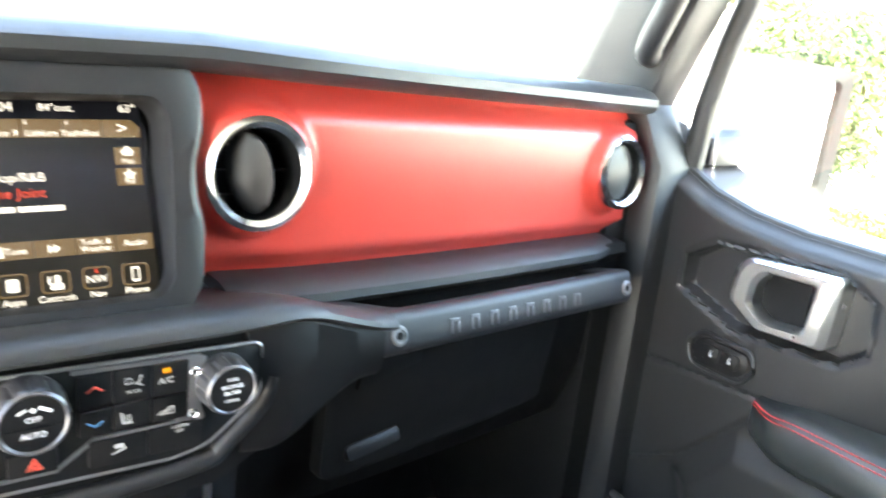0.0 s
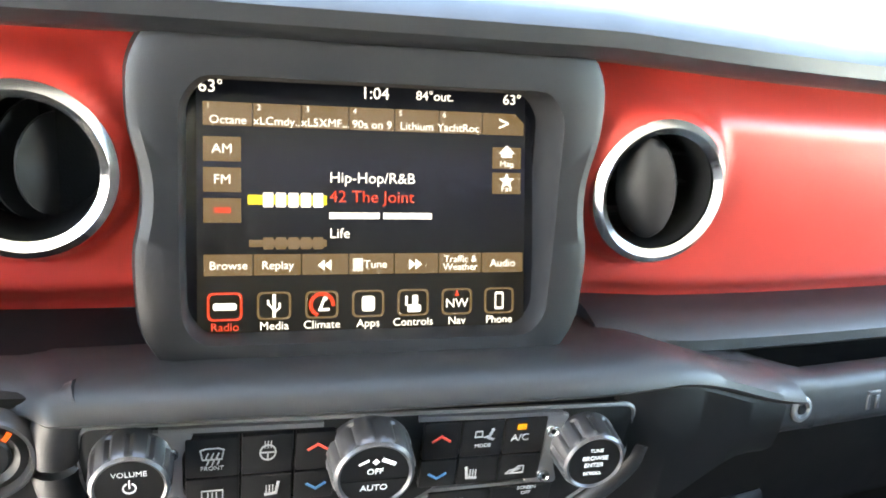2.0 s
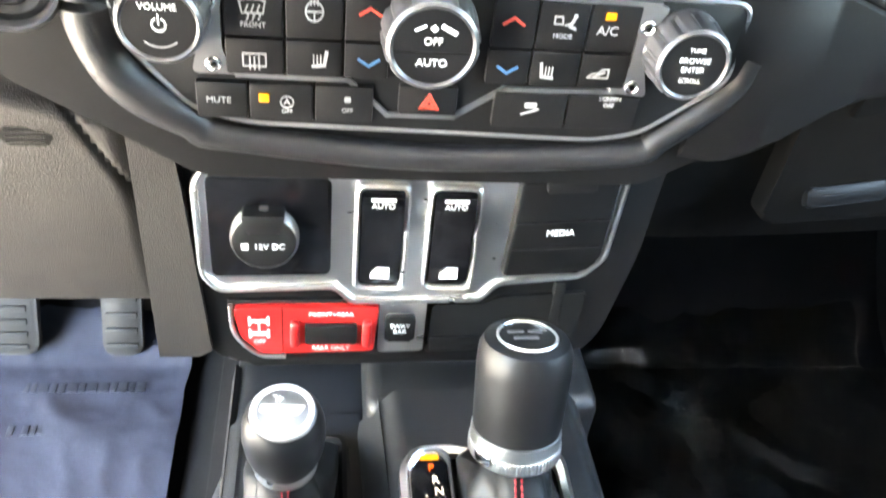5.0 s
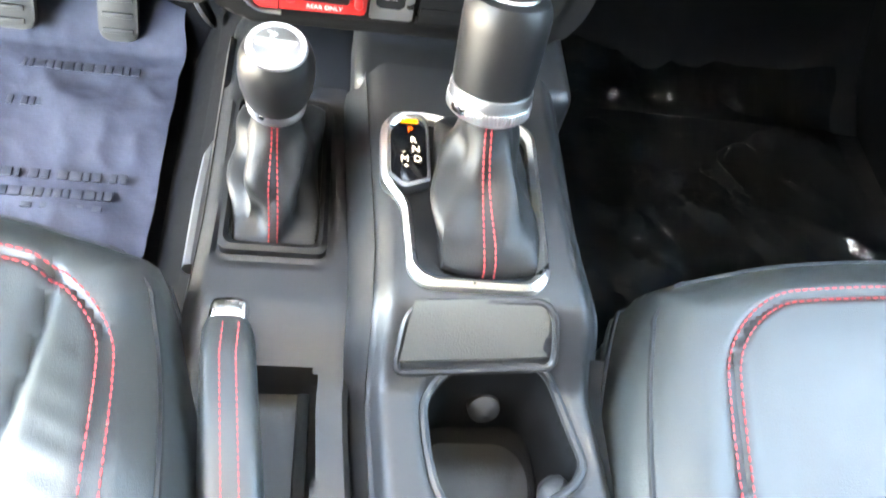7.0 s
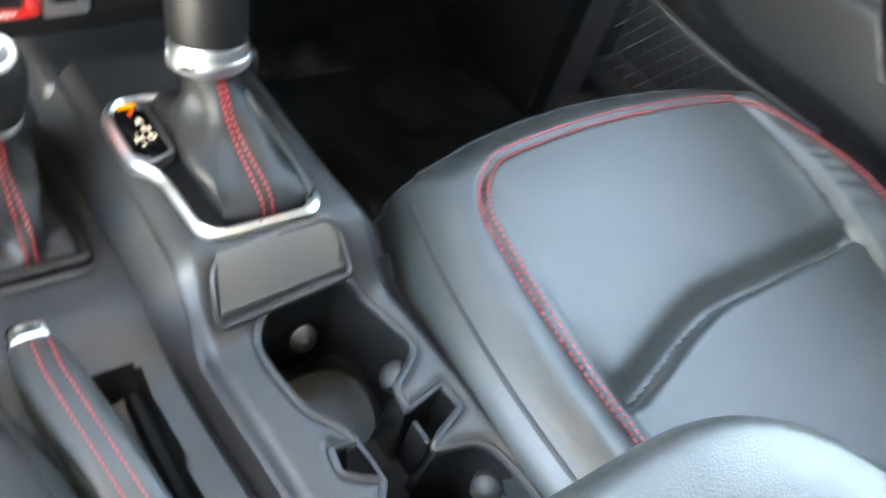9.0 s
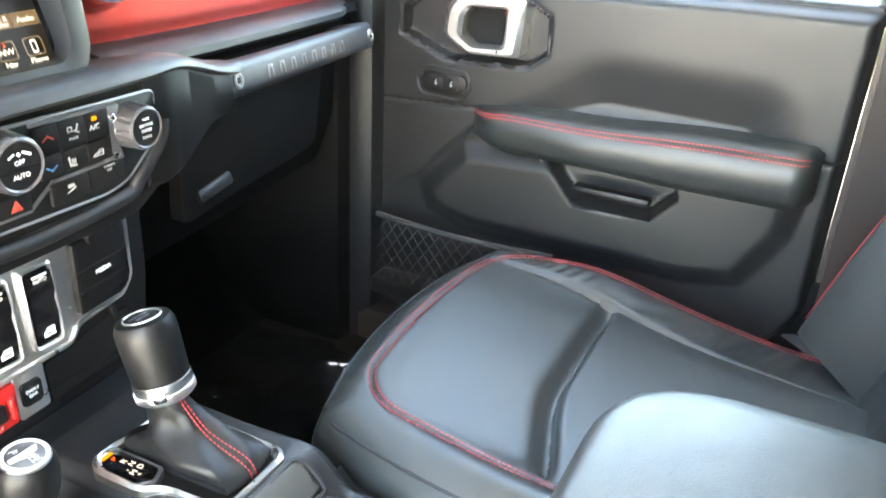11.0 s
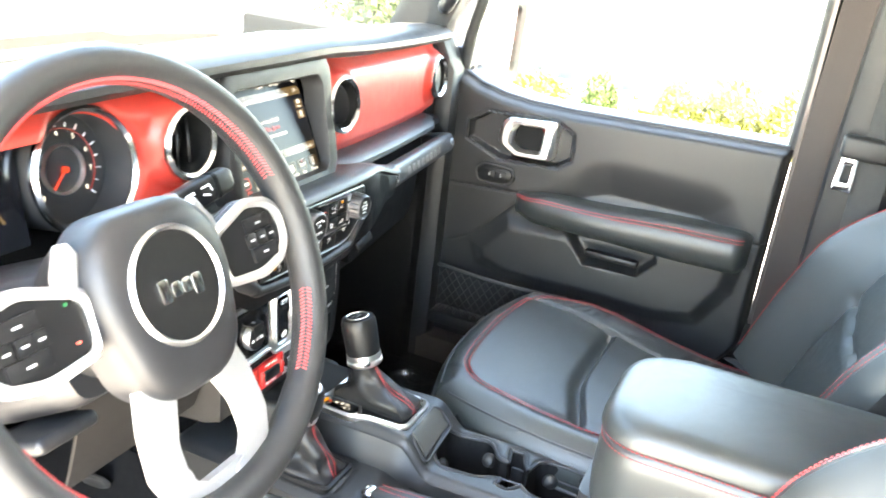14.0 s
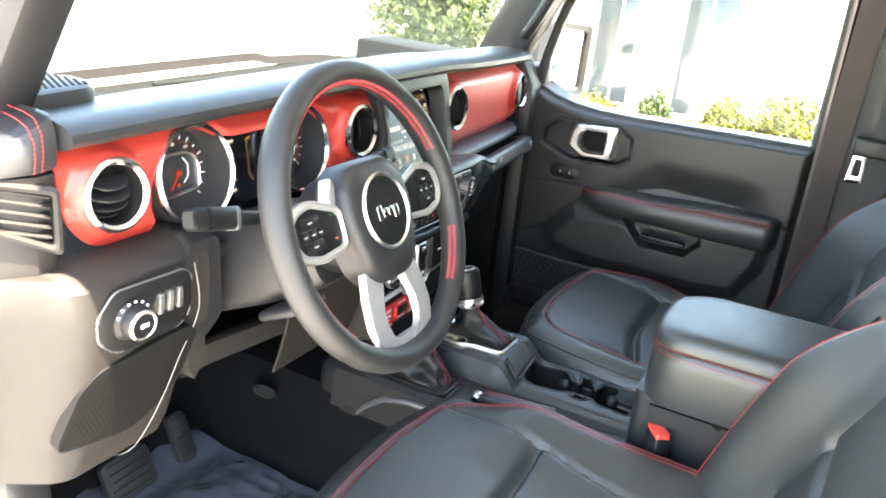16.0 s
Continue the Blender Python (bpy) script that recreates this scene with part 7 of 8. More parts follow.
hood = thing("bonnet", (0, 1.1, 0.70), "dark metallic bonnet beyond windscreen", "bonnet")
part("panel", sheet(bonnet, 40, 16, (0, 0, -0.02)), PAINT, hood)
for x0, x1, z1 in ((-0.62, -0.02, 0.815), (-0.02, 0.58, 0.815)):
    wp = thing("windscreen_wiper", (x1, 0.31, 0.78), "black windscreen wiper at rest below glass", "wiper", "wipers")
    part("blade", tube([(x0, 0.282, z1 - 0.006), ((x0 + x1) / 2, 0.280, z1), (x1 - 0.06, 0.284, z1 - 0.008)], 0.0028, 6, flat=1.5), RUBBER, wp, "black rubber blade")
    part("arm", tube([((x0 + x1) / 2, 0.292, z1 + 0.004), ((x0 + 3 * x1) / 4, 0.305, z1 - 0.004), (x1, 0.315, 0.765)], 0.0035, 6), DARK, wp)
    part("pivot", moved(disc(0.014, -0.02, 0.02, 16), Matrix.Translation((x1, 0.315, 0.755))), DARK, wp)
single("sill_trim_right", box((0.755, -0.73, 0.09), (0.80, -0.42, 0.36), 0.01), DARK, "black sill trim below door", "trim", kind="structure")
single("door_jamb_right", loft([[(x, y, z) for x, y in ((0.752, -0.606), (0.880, -0.601), (0.880, -0.700), (0.770, -0.700))] for z in (0.05, 0.45, 0.72)] + [[(x - 0.045, y - 0.01, 1.24) for x, y in ((0.752, -0.606), (0.880, -0.601), (0.880, -0.700), (0.770, -0.700))]]), PAINT, "dark metallic door jamb", "pillar", kind="structure")


# ---- driver's side of the dashboard ----
knee = thing("lower_dash_left", (-0.6, 0.0, 0.35), "brown-black lower dash with speaker grille", "dash panel", kind="structure")


def knee_ring(x):
    """From the corner by the door to the column: top, face and turned-under lower edge."""
    t = (x + 0.790) / 0.25
    back = 0.075 * (1 - ease(0.0, 0.34, t)) ** 1.5
    low = 0.447 + 0.10 * ease(0.80, 1.0, t)
    b = 0.707
    pts = [(0.07, b + 0.004), (-0.008 + back, b), (-0.024 + back, b - 0.012), (-0.029 + back, b - 0.045), (-0.024 + back, 0.60), (-0.010 + back, 0.54), (0.006 + back, low + 0.02), (0.016 + back, low), (0.06 + back, low - 0.004), (0.22, low + 0.04), (0.22, b)]
    return [(x, y, z) for y, z in pts]


part("knee_panel", loft([knee_ring(-0.790 + 0.25 * i / 36) for i in range(37)]), LOWER, knee, "grained knee panel")
part("column_flank", loft([[(x, y, z) for x, z in rounded([(-0.572, 0.708), (-0.520, 0.710), (-0.512, 0.60), (-0.548, 0.575), (-0.566, 0.60)], 0.012, 3)] for y in (-0.024, -0.016, 0.10)]), GRAIN, knee, "dark flank beside column")


def cap_ring(z):
    """Corner of the dashboard by the door, in plan, at a height."""
    k = ease(0.70, 0.84, z)
    pts = [(-0.700, 0.085), (-0.700, 0.040 - 0.004 * k), (-0.712, 0.026 - 0.006 * k), (-0.735, 0.024 - 0.006 * k), (-0.764, 0.044 - 0.012 * k), (-0.786, 0.080 - 0.014 * k), (-0.793, 0.13), (-0.78, 0.20), (-0.70, 0.20)]
    return [(x, y, z) for x, y in pts]


part("end_cap", loft([cap_ring(z) for z in (0.684, 0.70, 0.74, 0.78, 0.815)]), LOWER, knee, "side cap of the dashboard")


def corner_ring(k, q):
    return [(-0.735 + (x + 0.735) * q, 0.10 + (y - 0.10) * q, 0.812 + (k - 0.812) * (1 - 0.66 * ease(-0.705, -0.800, x))) for x, y, _ in cap_ring(0.84)]


pad_e = part("side_pad", loft([corner_ring(0.820, 1.005), corner_ring(0.824, 1.04), corner_ring(0.842, 1.06), corner_ring(0.860, 1.05), corner_ring(0.872, 0.98), corner_ring(0.876, 0.80)]), PAD, knee, "stitched leather-look corner")
for o in (0.0, 0.009):
    part("stitching", stitches([(-0.739 + o, 0.0140, 0.820 + o * 0.1), (-0.739 + o, 0.0112, 0.836 + o * 0.5), (-0.738 + o, 0.0125, 0.852 + o * 0.7), (-0.736 + o, 0.024, 0.8650 + o * 0.8), (-0.733 + o, 0.045, 0.8705 + o * 0.6), (-0.729 + o, 0.09, 0.8735 + o * 0.5)], 0.005, 0.0038, 0.0006), THREAD, pad_e, "red stitching")
SV = facing((-0.7430, 0.0260, 0.776), (0.88, -0.47, 0), (0, 0.03, 1))
sv = part("side_vent", frame2d(rounded([(-0.036, -0.014), (0.032, -0.046), (0.032, 0.028), (-0.034, 0.040)], 0.008), rounded([(-0.028, -0.010), (0.024, -0.034), (0.025, 0.020), (-0.026, 0.031)], 0.004), -0.012, 0.006, 0.002), LOWER, knee, "slatted side window vent", SV)
part("vent_box", prism(rounded([(-0.028, -0.010), (0.024, -0.034), (0.025, 0.020), (-0.026, 0.031)], 0.004), -0.014, -0.010), DARK, sv, "", SV)
for k in range(5):
    part("slat", moved(box((-0.027, -0.0011, -0.005), (0.023, 0.0011, 0.005), 0.0005), Matrix.Translation((0, -0.019 + 0.0108 * k, 0)) @ pose(0, 0, 0, 20, 0, -14)), LOWER, sv, "", SV)
# headlamp switch
HL = facing((-0.642, -0.0285, 0.652), (1, -0.06, 0), (0, -0.05, 1))
hl = part("light_switch_panel", prism(rounded([(-0.068, 0.012), (-0.046, 0.038), (0.052, 0.038), (0.062, 0.026), (0.060, -0.020), (0.046, -0.034), (-0.042, -0.038), (-0.066, -0.018)], 0.008, 4), -0.01, 0.006, 0.003), SMOOTH, knee, "black light switch panel", HL)
part("panel_rim", tube([HL @ Vector((x, y, 0.004)) for x, y in rounded([(-0.068, 0.012), (-0.046, 0.038), (0.052, 0.038), (0.062, 0.026), (0.060, -0.020), (0.046, -0.034), (-0.042, -0.038), (-0.066, -0.018)], 0.008, 4)], 0.0014, 6, closed=True), DIMMETAL, hl, "grey rim")
KN = HL @ Matrix.Translation((-0.026, 0.0, 0.005))
kn = part("light_knob", lathe([(0.0245, 0), (0.0240, 0.004), (0.0195, 0.008), (0.0185, 0.020), (0.0165, 0.023), (0.0, 0.0225)], 48, caps=False), SMOOTH, hl, "round light knob", KN)
part("ring", hoop(0.0135, 0.0180, 0.018, 0.0242, 44), SATIN, kn, "", KN)
part("sign", merge(disc(0.003, 0, 0.0004, 10, -0.002, 0), *[line([(0.002, k), (0.006, k)], 0.0007) for k in (-0.002, 0, 0.002)]), WHITE, kn, "", KN @ Matrix.Translation((0, 0, 0.0232)))
for k in range(6):
    a = radians(35 + 24 * k)
    part("sign", prism(rect(0.0032, 0.0032, 0.0215 * math.cos(a), 0.0215 * math.sin(a)), 0.004, 0.0066), WHITE, hl, "", KN)
for k in range(3):
    part("thumb_wheel", moved(box((-0.0035, -0.013, 0.0), (0.0035, 0.013, 0.006), 0.002), HL @ Matrix.Translation((0.013 + 0.014 * k, 0.006, 0.005))), SATIN, hl, "ribbed dimmer wheel")
    part("sign", prism(rect(0.003, 0.006, 0.0185 + 0.014 * k, 0.006), 0.006, 0.0066), DIMWHITE, hl, "", HL)
# speaker grille
SPK = [(-0.082, 0.028), (-0.060, 0.048), (0.060, 0.064), (0.078, 0.050), (0.060, -0.010), (0.026, -0.052), (-0.010, -0.066), (-0.100, -0.050), (-0.104, -0.036)]
SG = facing((-0.645, -0.0172, 0.552), (1, -0.07, 0), (0, -0.24, 1))
spk = part("speaker_grille", prism(rounded(SPK, 0.008, 3), -0.012, 0.0015, 0.001), DARK, knee, "black speaker grille", SG)
holes = []
for i in range(34):
    for j in range(24):
        x, y = -0.104 + 0.0056 * i + (0.0028 if j % 2 else 0), -0.066 + 0.0054 * j
        if sdpoly(x, y, SPK) < -0.006:
            holes.append(disc(0.0019, 0.0010, 0.0018, 6, x, y))
part("grille_studs", merge(*holes), DARK, spk, "", SG)["kind"] = "stuff"
# loose cable
single("cable", tube(curve([(-0.572, -0.034, 0.690), (-0.566, -0.036, 0.645), (-0.570, -0.034, 0.615), (-0.592, -0.030, 0.575), (-0.612, -0.022, 0.525), (-0.636, -0.010, 0.475), (-0.652, 0.004, 0.452), (-0.66, 0.04, 0.44)], 6), 0.0007, 6), DIMMETAL, "thin pale cable hanging over knee panel", "cable")
# open tray and lower edge under the column
tray = thing("column_tray", (-0.42, 0.05, 0.50), "dark open tray below steering column", "tray", kind="structure")
part("tray_lip", loft([[(x, -0.004 + 0.010 * t, z + dz) if k == 0 else (x, y + 0.010 * t, z + dz) for k, (y, dz) in enumerate(((-0.004, 0.018), (0.004, 0.020), (0.03, 0.010), (0.05, -0.016), (0.010, -0.018), (-0.006, -0.010)))] for t, x, z in [(i / 10, -0.556 + 0.36 * i / 10, 0.535 - 0.045 * i / 10) for i in range(11)]]), LOWER, tray, "sloping lower dash edge")
part("tray_floor", box((-0.55, 0.01, 0.505), (-0.17, 0.22, 0.515), 0.004), DARK, tray)
part("tray_back", box((-0.58, 0.12, 0.45), (-0.13, 0.14, 0.70), 0.004), DARK, tray)
part("tray_end", loft([[(x, y, z) for x, z in ((-0.566, 0.600), (-0.540, 0.590), (-0.535, 0.545), (-0.556, 0.520), (-0.568, 0.54))] for y in (-0.018, 0.06)]), LOWER, tray)
part("stack_side", loft([[(-0.150, y, lo), (-0.126, y, lo), (-0.118, y, 0.42), (-0.128, y, 0.58), (-0.150, y, 0.58)] for y, lo in ((-0.025, 0.415), (0.0, 0.405), (0.12, 0.39), (0.25, 0.40))]), LOWER, tray, "brown-black side of the centre stack")
def bolster(u, v):
    x = -0.360 + 0.230 * u
    top = 0.604 - 0.30 * max(0.0, x + 0.215)
    z = 0.432 + (top - 0.432) * v
    seam = (x + 0.174) - 0.46 * (0.582 - z)
    y = -0.024 + 0.034 * (1 - v) ** 1.6 + 0.020 * ease(-0.160, -0.130, x) + 0.010 * ease(0.93, 1.0, v)
    return (x, y + 0.0035 * math.exp(-(seam / 0.0022) ** 2), z)


part("knee_bolster", sheet(bolster, 90, 60, (0, 0.004, 0)), LOWER, tray, "brown-black panel between column and centre stack")
slot_at = facing((-0.198, -0.0225, 0.571), (1, 0.02, 0), (0, 0.06, 1))
part("sensor_slot", prism(rounded([(-0.013, 0.0), (-0.010, 0.0052), (0.008, 0.0052), (0.013, 0.0), (0.010, -0.0052), (-0.009, -0.0052)], 0.0015, 2), -0.004, 0.0004), DARK, tray, "small slatted grille", slot_at)
for k in (-0.003, 0.0, 0.003):
    part("slat", prism(rect(0.019, 0.0009, 0, k), 0.0, 0.0009), LOWER, tray, "", slot_at)
# pedals
for x, y, z, w_, h_, nm, lb in ((-0.400, 0.285, 0.150, 0.050, 0.048, "brake_pedal", "ribbed rubber brake pedal"), (-0.266, 0.295, 0.150, 0.021, 0.060, "accelerator_pedal", "ribbed rubber accelerator pedal")):
    pe = thing(nm, (x, y, z), lb, "pedal")
    PM = facing((x, y, z), (1, 0, 0), (0, 0.45, 1))
    part("pad", prism(rounded(rect(w_ * 2, h_ * 1.6), 0.012), -0.008, 0.004, 0.003), RUBBER, pe, "", PM)
    for k in range(5):
        part("rib", box((-w_ * 0.8, -h_ * 0.6 + k * h_ * 0.3 - 0.003, 0.003), (w_ * 0.8, -h_ * 0.6 + k * h_ * 0.3 + 0.003, 0.007), 0.0015), RUBBER, pe, "", PM)
    part("arm", tube([PM @ Vector((0, 0, -0.006)), PM @ Vector((0, 0.10, -0.05)), PM @ Vector((0.0, 0.28, -0.03))], 0.009, 8), DARK, pe)
# floor mats under plastic film
def film(x0, x1, y0, y1, z, seed, rough=1.0):
    def fn(u, v):
        x, y = x0 + (x1 - x0) * u, y0 + (y1 - y0) * v
        up = 0.25 * max(0, y - 0.26) * 1.4
        h = 0.009 * noise.noise((x * 9 + seed, y * 9, seed)) + 0.010 * (0.5 - abs(noise.noise((x * 13 + y * 6, y * 9 - x * 4 + seed, 3)))) + 0.004 * (0.5 - abs(noise.noise((x * 31, y * 27 + x * 11 + seed, 8))))
        edge = min(u, 1 - u, v, 1 - v)
        return (x + 0.012 * noise.noise((y * 14, seed, 1)) * (1 if u in (0, 1) else 0), y, z + 0.006 + max(-0.003, h * rough) + up)
    return sheet(fn, 110, 120, (0, 0, -0.0006))


single("floor_mat", box((-0.64, -0.10, 0.084), (-0.21, 0.26, 0.092), 0.003), CARPET, "black carpet mat on driver floor", "floor mat")
single("floor_mat", box((0.22, -0.12, 0.084), (0.62, 0.26, 0.092), 0.003), CARPET, "black carpet mat on passenger floor", "floor mat")
f1 = single("protective_film", film(-0.62, -0.195, -0.12, 0.36, 0.095, 2.0, 0.9), FILMHAZE, "crumpled plastic film over driver mat, skylight haze in its colour", "plastic film")
rng_print = random.Random(4)
for y, x0, x1, h in ((0.228, -0.385, -0.245, 0.012), (0.172, -0.360, -0.290, 0.012), (0.075, -0.350, -0.225, 0.011), (0.052, -0.340, -0.235, 0.011), (0.036, -0.315, -0.240, 0.006)):
    x, bars = x0, []
    while x < x1:
        w = rng_print.uniform(0.005, 0.011)
        bars.append(box((x, y - h / 2, 0.1045), (x + w, y + h / 2, 0.1062), 0.0002))
        x += w + rng_print.choice((0.002, 0.002, 0.002, 0.008))
    part("print", merge(*bars), FILMPRINT, f1, "row of grey printed marks")
f2 = single("protective_film", film(0.20, 0.62, -0.12, 0.36, 0.095, 5.0), FILMSHADED, "crumpled clear plastic film over passenger mat, shaded copy", "plastic film")
single("carpet_grommet", moved(lathe([(0.022, 0), (0.022, 0.003), (0.016, 0.005), (0.008, 0.002), (0.0, 0.002)], 30, caps=False), facing((-0.156, 0.190, 0.238), (0.3, -1, 0), (-0.6, 0.1, 1))), RUBBER, "round rubber grommet in carpet", "grommet")

def pod(q, h):
    return [(x, y, h) for x, y in rounded([(-0.700 - q, 0.075 - q), (-0.600 + q, 0.085 - q), (-0.575 + q, 0.13), (-0.600 + q, 0.185 + q), (-0.700 - q, 0.185 + q)], 0.02, 5)]


sp_top = thing("dash_speaker", (-0.64, 0.13, 0.86), "black raised speaker pod on dashboard corner", "speaker")
part("pod", loft([pod(0.0, 0.850), pod(0.0, 0.874), pod(-0.003, 0.880), pod(-0.009, 0.8825)]), GRAIN, sp_top, "grained pod")
part("grille", merge(*[disc(0.0022, 0.882, 0.8834, 6, -0.690 + 0.0085 * i + (0.004 if j % 2 else 0), 0.097 + 0.008 * j) for i in range(11) for j in range(10)]), DARK, sp_top, "punched grille")["kind"] = "stuff"


# ---- outside: sloping lot, shrubs, white building, parked car, trees ----
def ground(u, v):
    a, r = 2 * math.pi * u, 0.5 * (2600 ** v)
    x, y = r * math.cos(a), r * math.sin(a)
    return (x, y, -0.66 - 0.125 * max(0, min(x, 60) - 1.2) + 0.02 * noise.noise((x, y, 0)))


ASPHALT = surface("pale_concrete", (0.46, 0.45, 0.43), 0.9, grain=0.6, scale=60, vary=0.3, broad=1.5)
CONCRETE = surface("pale_render", (0.78, 0.76, 0.72), 0.8, grain=0.2, scale=90, vary=0.06, broad=2)
WINDOWS = surface("office_glass", (0.06, 0.07, 0.08), 0.1, vary=0.2, broad=1)
LEAF = surface("bright_leaves", (0.072, 0.074, 0.003), 0.6, vary=0.6, broad=30)
LEAF2 = surface("green_leaves", (0.030, 0.048, 0.006), 0.6, vary=0.6, broad=20)
BARK = surface("bark", (0.10, 0.08, 0.06), 0.9, grain=0.8, scale=60)
CARPAINT = surface("blue_grey_car_paint", (0.035, 0.05, 0.06), 0.25, coat=1.0, vary=0.05)
TYRE = surface("tyre", (0.02, 0.02, 0.02), 0.8, grain=0.3, scale=200)
single("ground", sheet(ground, 90, 40), ASPHALT, "pale sunlit concrete lot sloping away", "ground", kind="structure")
gz = lambda x: -0.66 - 0.125 * max(0, min(x, 60) - 1.2)


def clump(n, size, hull, seed):
    """Many small leaves in an uneven heap."""
    rnd = random.Random(seed)
    bm = bmesh.new()
    for _ in range(n):
        p = hull(rnd)
        d = Vector((rnd.uniform(-1, 1), rnd.uniform(-1, 1), rnd.uniform(-0.4, 1))).normalized()
        s = d.orthogonal().normalized()
        t = d.cross(s)
        w = size * rnd.uniform(0.6, 1.4)
        q = [p - s * w * 0.5, p - t * w * 0.25 + d * w * 0.1, p + s * w * 0.5, p + t * w * 0.25 + d * w * 0.1]
        bm.faces.new([bm.verts.new(v) for v in q])
    return bm


def heap(cx, cyy, cz, rx, ry, rz):
    def hull(rnd):
        a, b = rnd.uniform(0, 6.283), rnd.uniform(-0.2, 1.0)
        k = (0.72 + 0.35 * noise.noise((3 * math.cos(a) + cx, 3 * math.sin(a), 3 * b + cyy))) * rnd.uniform(0.75, 1.05)
        c = math.sqrt(max(0, 1 - b * b)) if b > 0 else 1
        return Vector((cx + rx * k * 1.2 * c * math.cos(a), cyy + ry * k * 1.2 * c * math.sin(a), cz + rz * k * 1.2 * max(0, b)))
    return hull


hx = 15.5
for k, (y, r, h, m) in enumerate(((6.4, 1.1, 0.75, LEAF), (4.6, 1.0, 0.80, LEAF), (3.2, 0.45, 1.15, LEAF2), (1.9, 0.75, 1.25, LEAF), (0.7, 0.9, 1.4, LEAF), (-0.5, 0.9, 1.4, LEAF), (-1.8, 0.9, 1.2, LEAF))):
    sh = thing("shrub", (hx, y, gz(hx)), "sunlit yellow-green shrub beside lot" if m is LEAF else "dark green clipped shrub beside lot", "shrub", "shrubs by the lot")
    part("twigs", merge(*[tube([(hx, y, gz(hx)), (hx + 0.3 * math.cos(a), y + 0.3 * math.sin(a), gz(hx) + h * 0.7)], 0.02, 5) for a in (0, 1.3, 2.6, 3.9, 5.2)]), BARK, sh)
    part("leaves", clump(4600, 0.10, heap(hx, y, gz(hx), r * 0.8, r, h), 11 + k), m, sh)["kind"] = "stuff"

bx = 21.0
bz = gz(bx)
bld = thing("office_building", (bx, 2, bz), "white office building with columns", "building")
part("wall", box((bx + 1.6, -3.0, bz - 1), (bx + 2.0, 8.2, bz + 5.2), 0.02), CONCRETE, bld, "white rendered wall")
part("roof", box((bx - 0.4, -3.2, bz + 4.4), (bx + 2.4, 8.4, bz + 5.3), 0.05), CONCRETE, bld, "white flat roof edge")
for k in range(5):
    y = -2.4 + 2.45 * k
    part("column", box((bx - 0.25, y - 0.28, bz - 0.3), (bx + 0.25, y + 0.28, bz + 4.5), 0.03), CONCRETE, bld, "white square column")
    if k < 4:
        w = part("window", box((bx + 1.54, y + 0.6, bz + 0.2), (bx + 1.62, y + 1.9, bz + 3.4), 0.01), WINDOWS, bld, "tall dark window")
        part("frame", box((bx + 1.50, y + 1.22, bz + 0.2), (bx + 1.56, y + 1.28, bz + 3.4), 0.005), CONCRETE, w)
part("plinth", box((bx - 0.8, -3.0, bz - 0.8), (bx + 2.0, 8.2, bz + 0.12), 0.02), CONCRETE, bld)


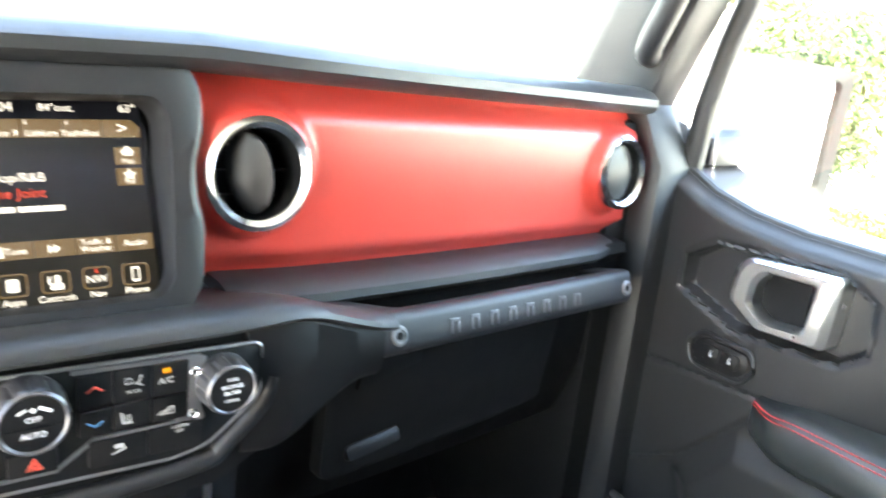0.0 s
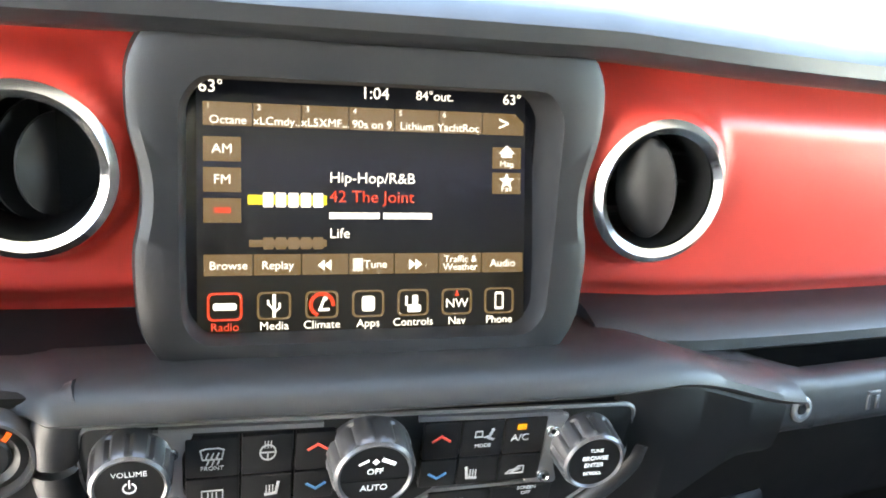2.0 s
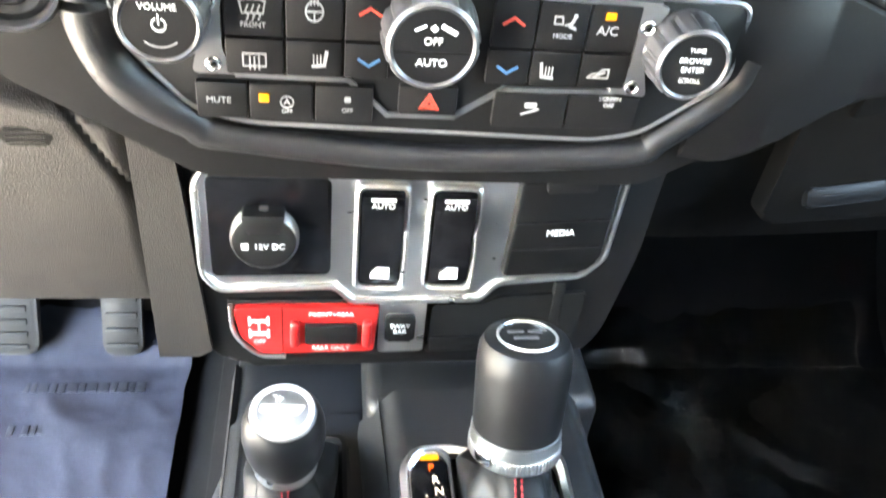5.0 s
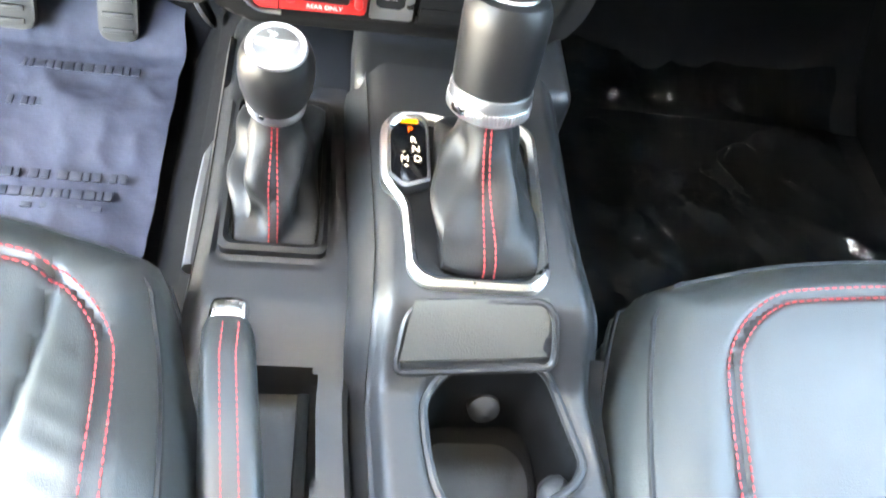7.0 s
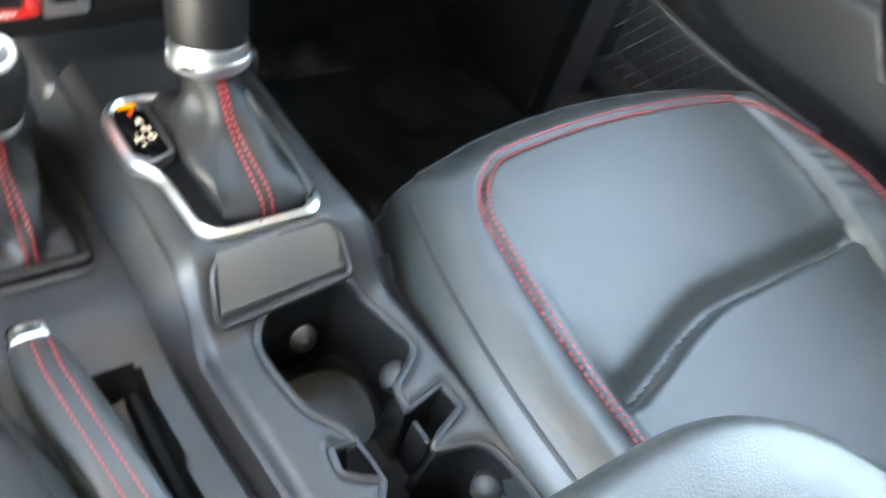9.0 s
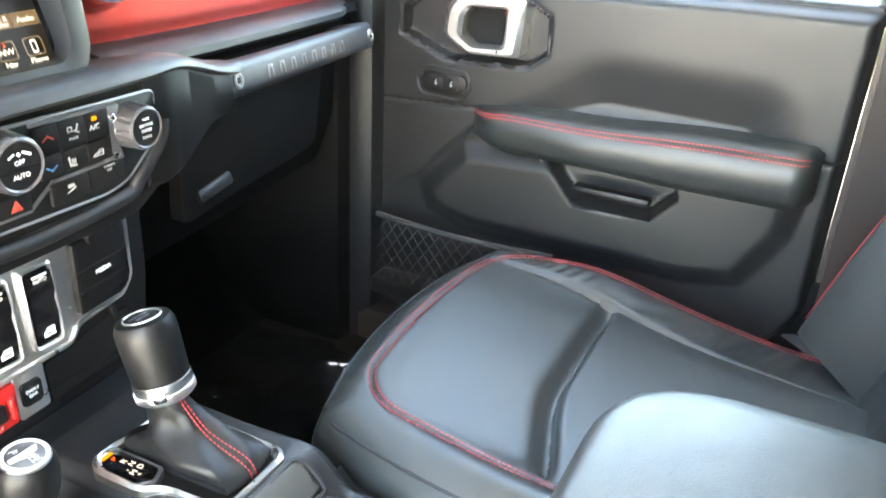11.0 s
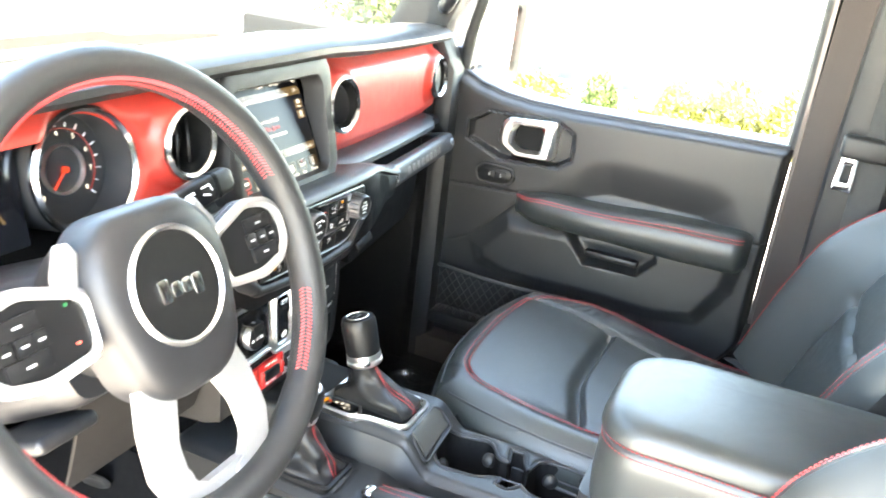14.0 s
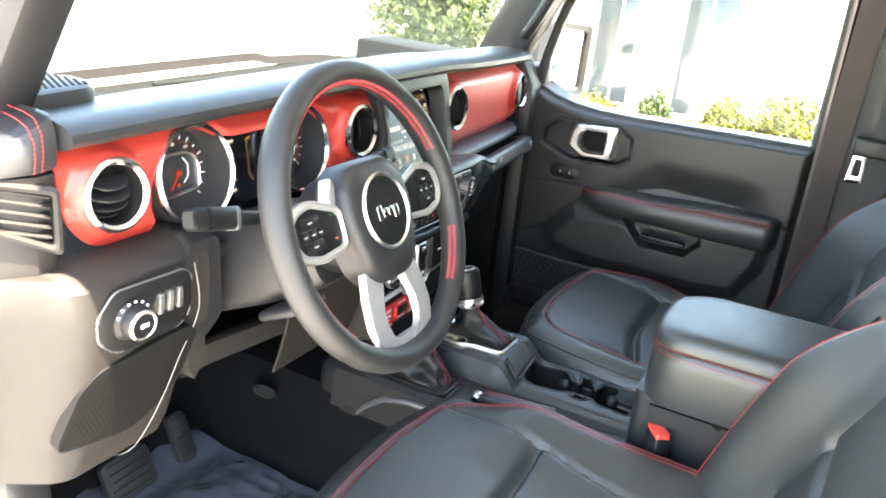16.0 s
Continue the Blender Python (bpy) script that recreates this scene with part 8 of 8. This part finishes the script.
def parked_car(at, turn, paint, lab):
    car = thing("parked_car", at, lab, "car", "parked cars")
    m = Matrix.Translation(at) @ pose(0, 0, 0, 0, 0, turn)
    prof = [(-2.25, 0.35), (-2.3, 0.75), (-2.1, 1.05), (-1.85, 1.12), (-1.5, 1.62), (-0.6, 1.72), (0.35, 1.66), (1.05, 1.10), (2.0, 0.95), (2.25, 0.75), (2.25, 0.35)]
    rings = []
    for w, s in ((-0.92, 0.96), (-0.86, 1.0), (0.86, 1.0), (0.92, 0.96)):
        rings.append([(x * s, w * (1 if z < 1.15 else 0.86), 0.35 + (z - 0.35) * s) for x, z in prof])
    part("body", loft(rings), paint, car, "", m, 50)
    for sgn in (-1, 1):
        part("side_glass", prism([(x, z) for x, z in ((-1.55, 1.18), (0.75, 1.18), (0.22, 1.56), (-1.35, 1.56))], 0.0, 0.02), WINDOWS, car, "", m @ facing((0, -0.885 * sgn, 0), (sgn, 0, 0), (0, 0.12 * sgn, 1)) if sgn > 0 else m @ facing((0, 0.885, 0), (-1, 0, 0), (0, -0.12, 1)) @ Matrix.Diagonal((-1, 1, 1, 1)))
        for x in (-1.4, 1.4):
            w = part("wheel", lathe([(0.34, -0.12), (0.36, -0.08), (0.36, 0.08), (0.34, 0.12), (0.22, 0.12)], 28), TYRE, car, "", m @ Matrix.Translation((x, sgn * 0.82, 0.36)) @ pose(0, 0, 0, 90 * sgn, 0, 0))
            part("rim", lathe([(0.23, -0.125), (0.23, 0.10), (0.05, 0.135), (0.0, 0.135)], 20, caps=False), SATIN, w, "", m @ Matrix.Translation((x, sgn * 0.82, 0.36)) @ pose(0, 0, 0, -90 * sgn, 0, 0))
    return car


parked_car((23.5, -4.2, gz(23.5)), 96, CARPAINT, "dark blue-grey parked car behind shrubs")
parked_car((36.0, -6.0, gz(36)), 10, CARPAINT, "dark parked car far off under trees")


def tree(x, y, h, seed, base=None):
    z0 = gz(x) if base is None else base
    t = thing("tree", (x, y, z0), "leafy green tree at the edge of the lot", "tree", "trees round the lot")
    rnd = random.Random(seed)
    limbs = [tube([(x, y, z0), (x + 0.1, y, z0 + h * 0.3), (x, y + 0.1, z0 + h * 0.62)], [0.16, 0.12, 0.06], 8)]
    for _ in range(7):
        a, k = rnd.uniform(0, 6.28), rnd.uniform(0.3, 0.6)
        limbs.append(tube([(x, y, z0 + h * k), (x + h * 0.16 * math.cos(a), y + h * 0.16 * math.sin(a), z0 + h * (k + 0.14)), (x + h * 0.28 * math.cos(a), y + h * 0.28 * math.sin(a), z0 + h * (k + 0.3))], [0.06, 0.04, 0.02], 6))
    part("trunk", merge(*limbs), BARK, t)
    spots = [(x + h * 0.24 * rnd.uniform(-1, 1), y + h * 0.24 * rnd.uniform(-1, 1), z0 + h * rnd.uniform(0.22, 0.85), h * rnd.uniform(0.10, 0.18)) for _ in range(22)]

    def hull(r):
        sx, sy, sz, rr = r.choice(spots)
        d = Vector((r.gauss(0, 1), r.gauss(0, 1), r.gauss(0, 1))).normalized() * rr * r.uniform(0.6, 1.1)
        return Vector((sx, sy, sz)) + d
    part("leaves", clump(5200, 0.20, hull, seed + 5), LEAF2, t)["kind"] = "stuff"


for k, (x, y, h) in enumerate(((30, -8.5, 7.5), (33, -5.5, 8.0), (38, -9, 9), (19, 10, 6), (22, 11.8, 6.5), (17, 9.2, 5), (25, 14, 7))):
    tree(x, y, h, 40 + k)
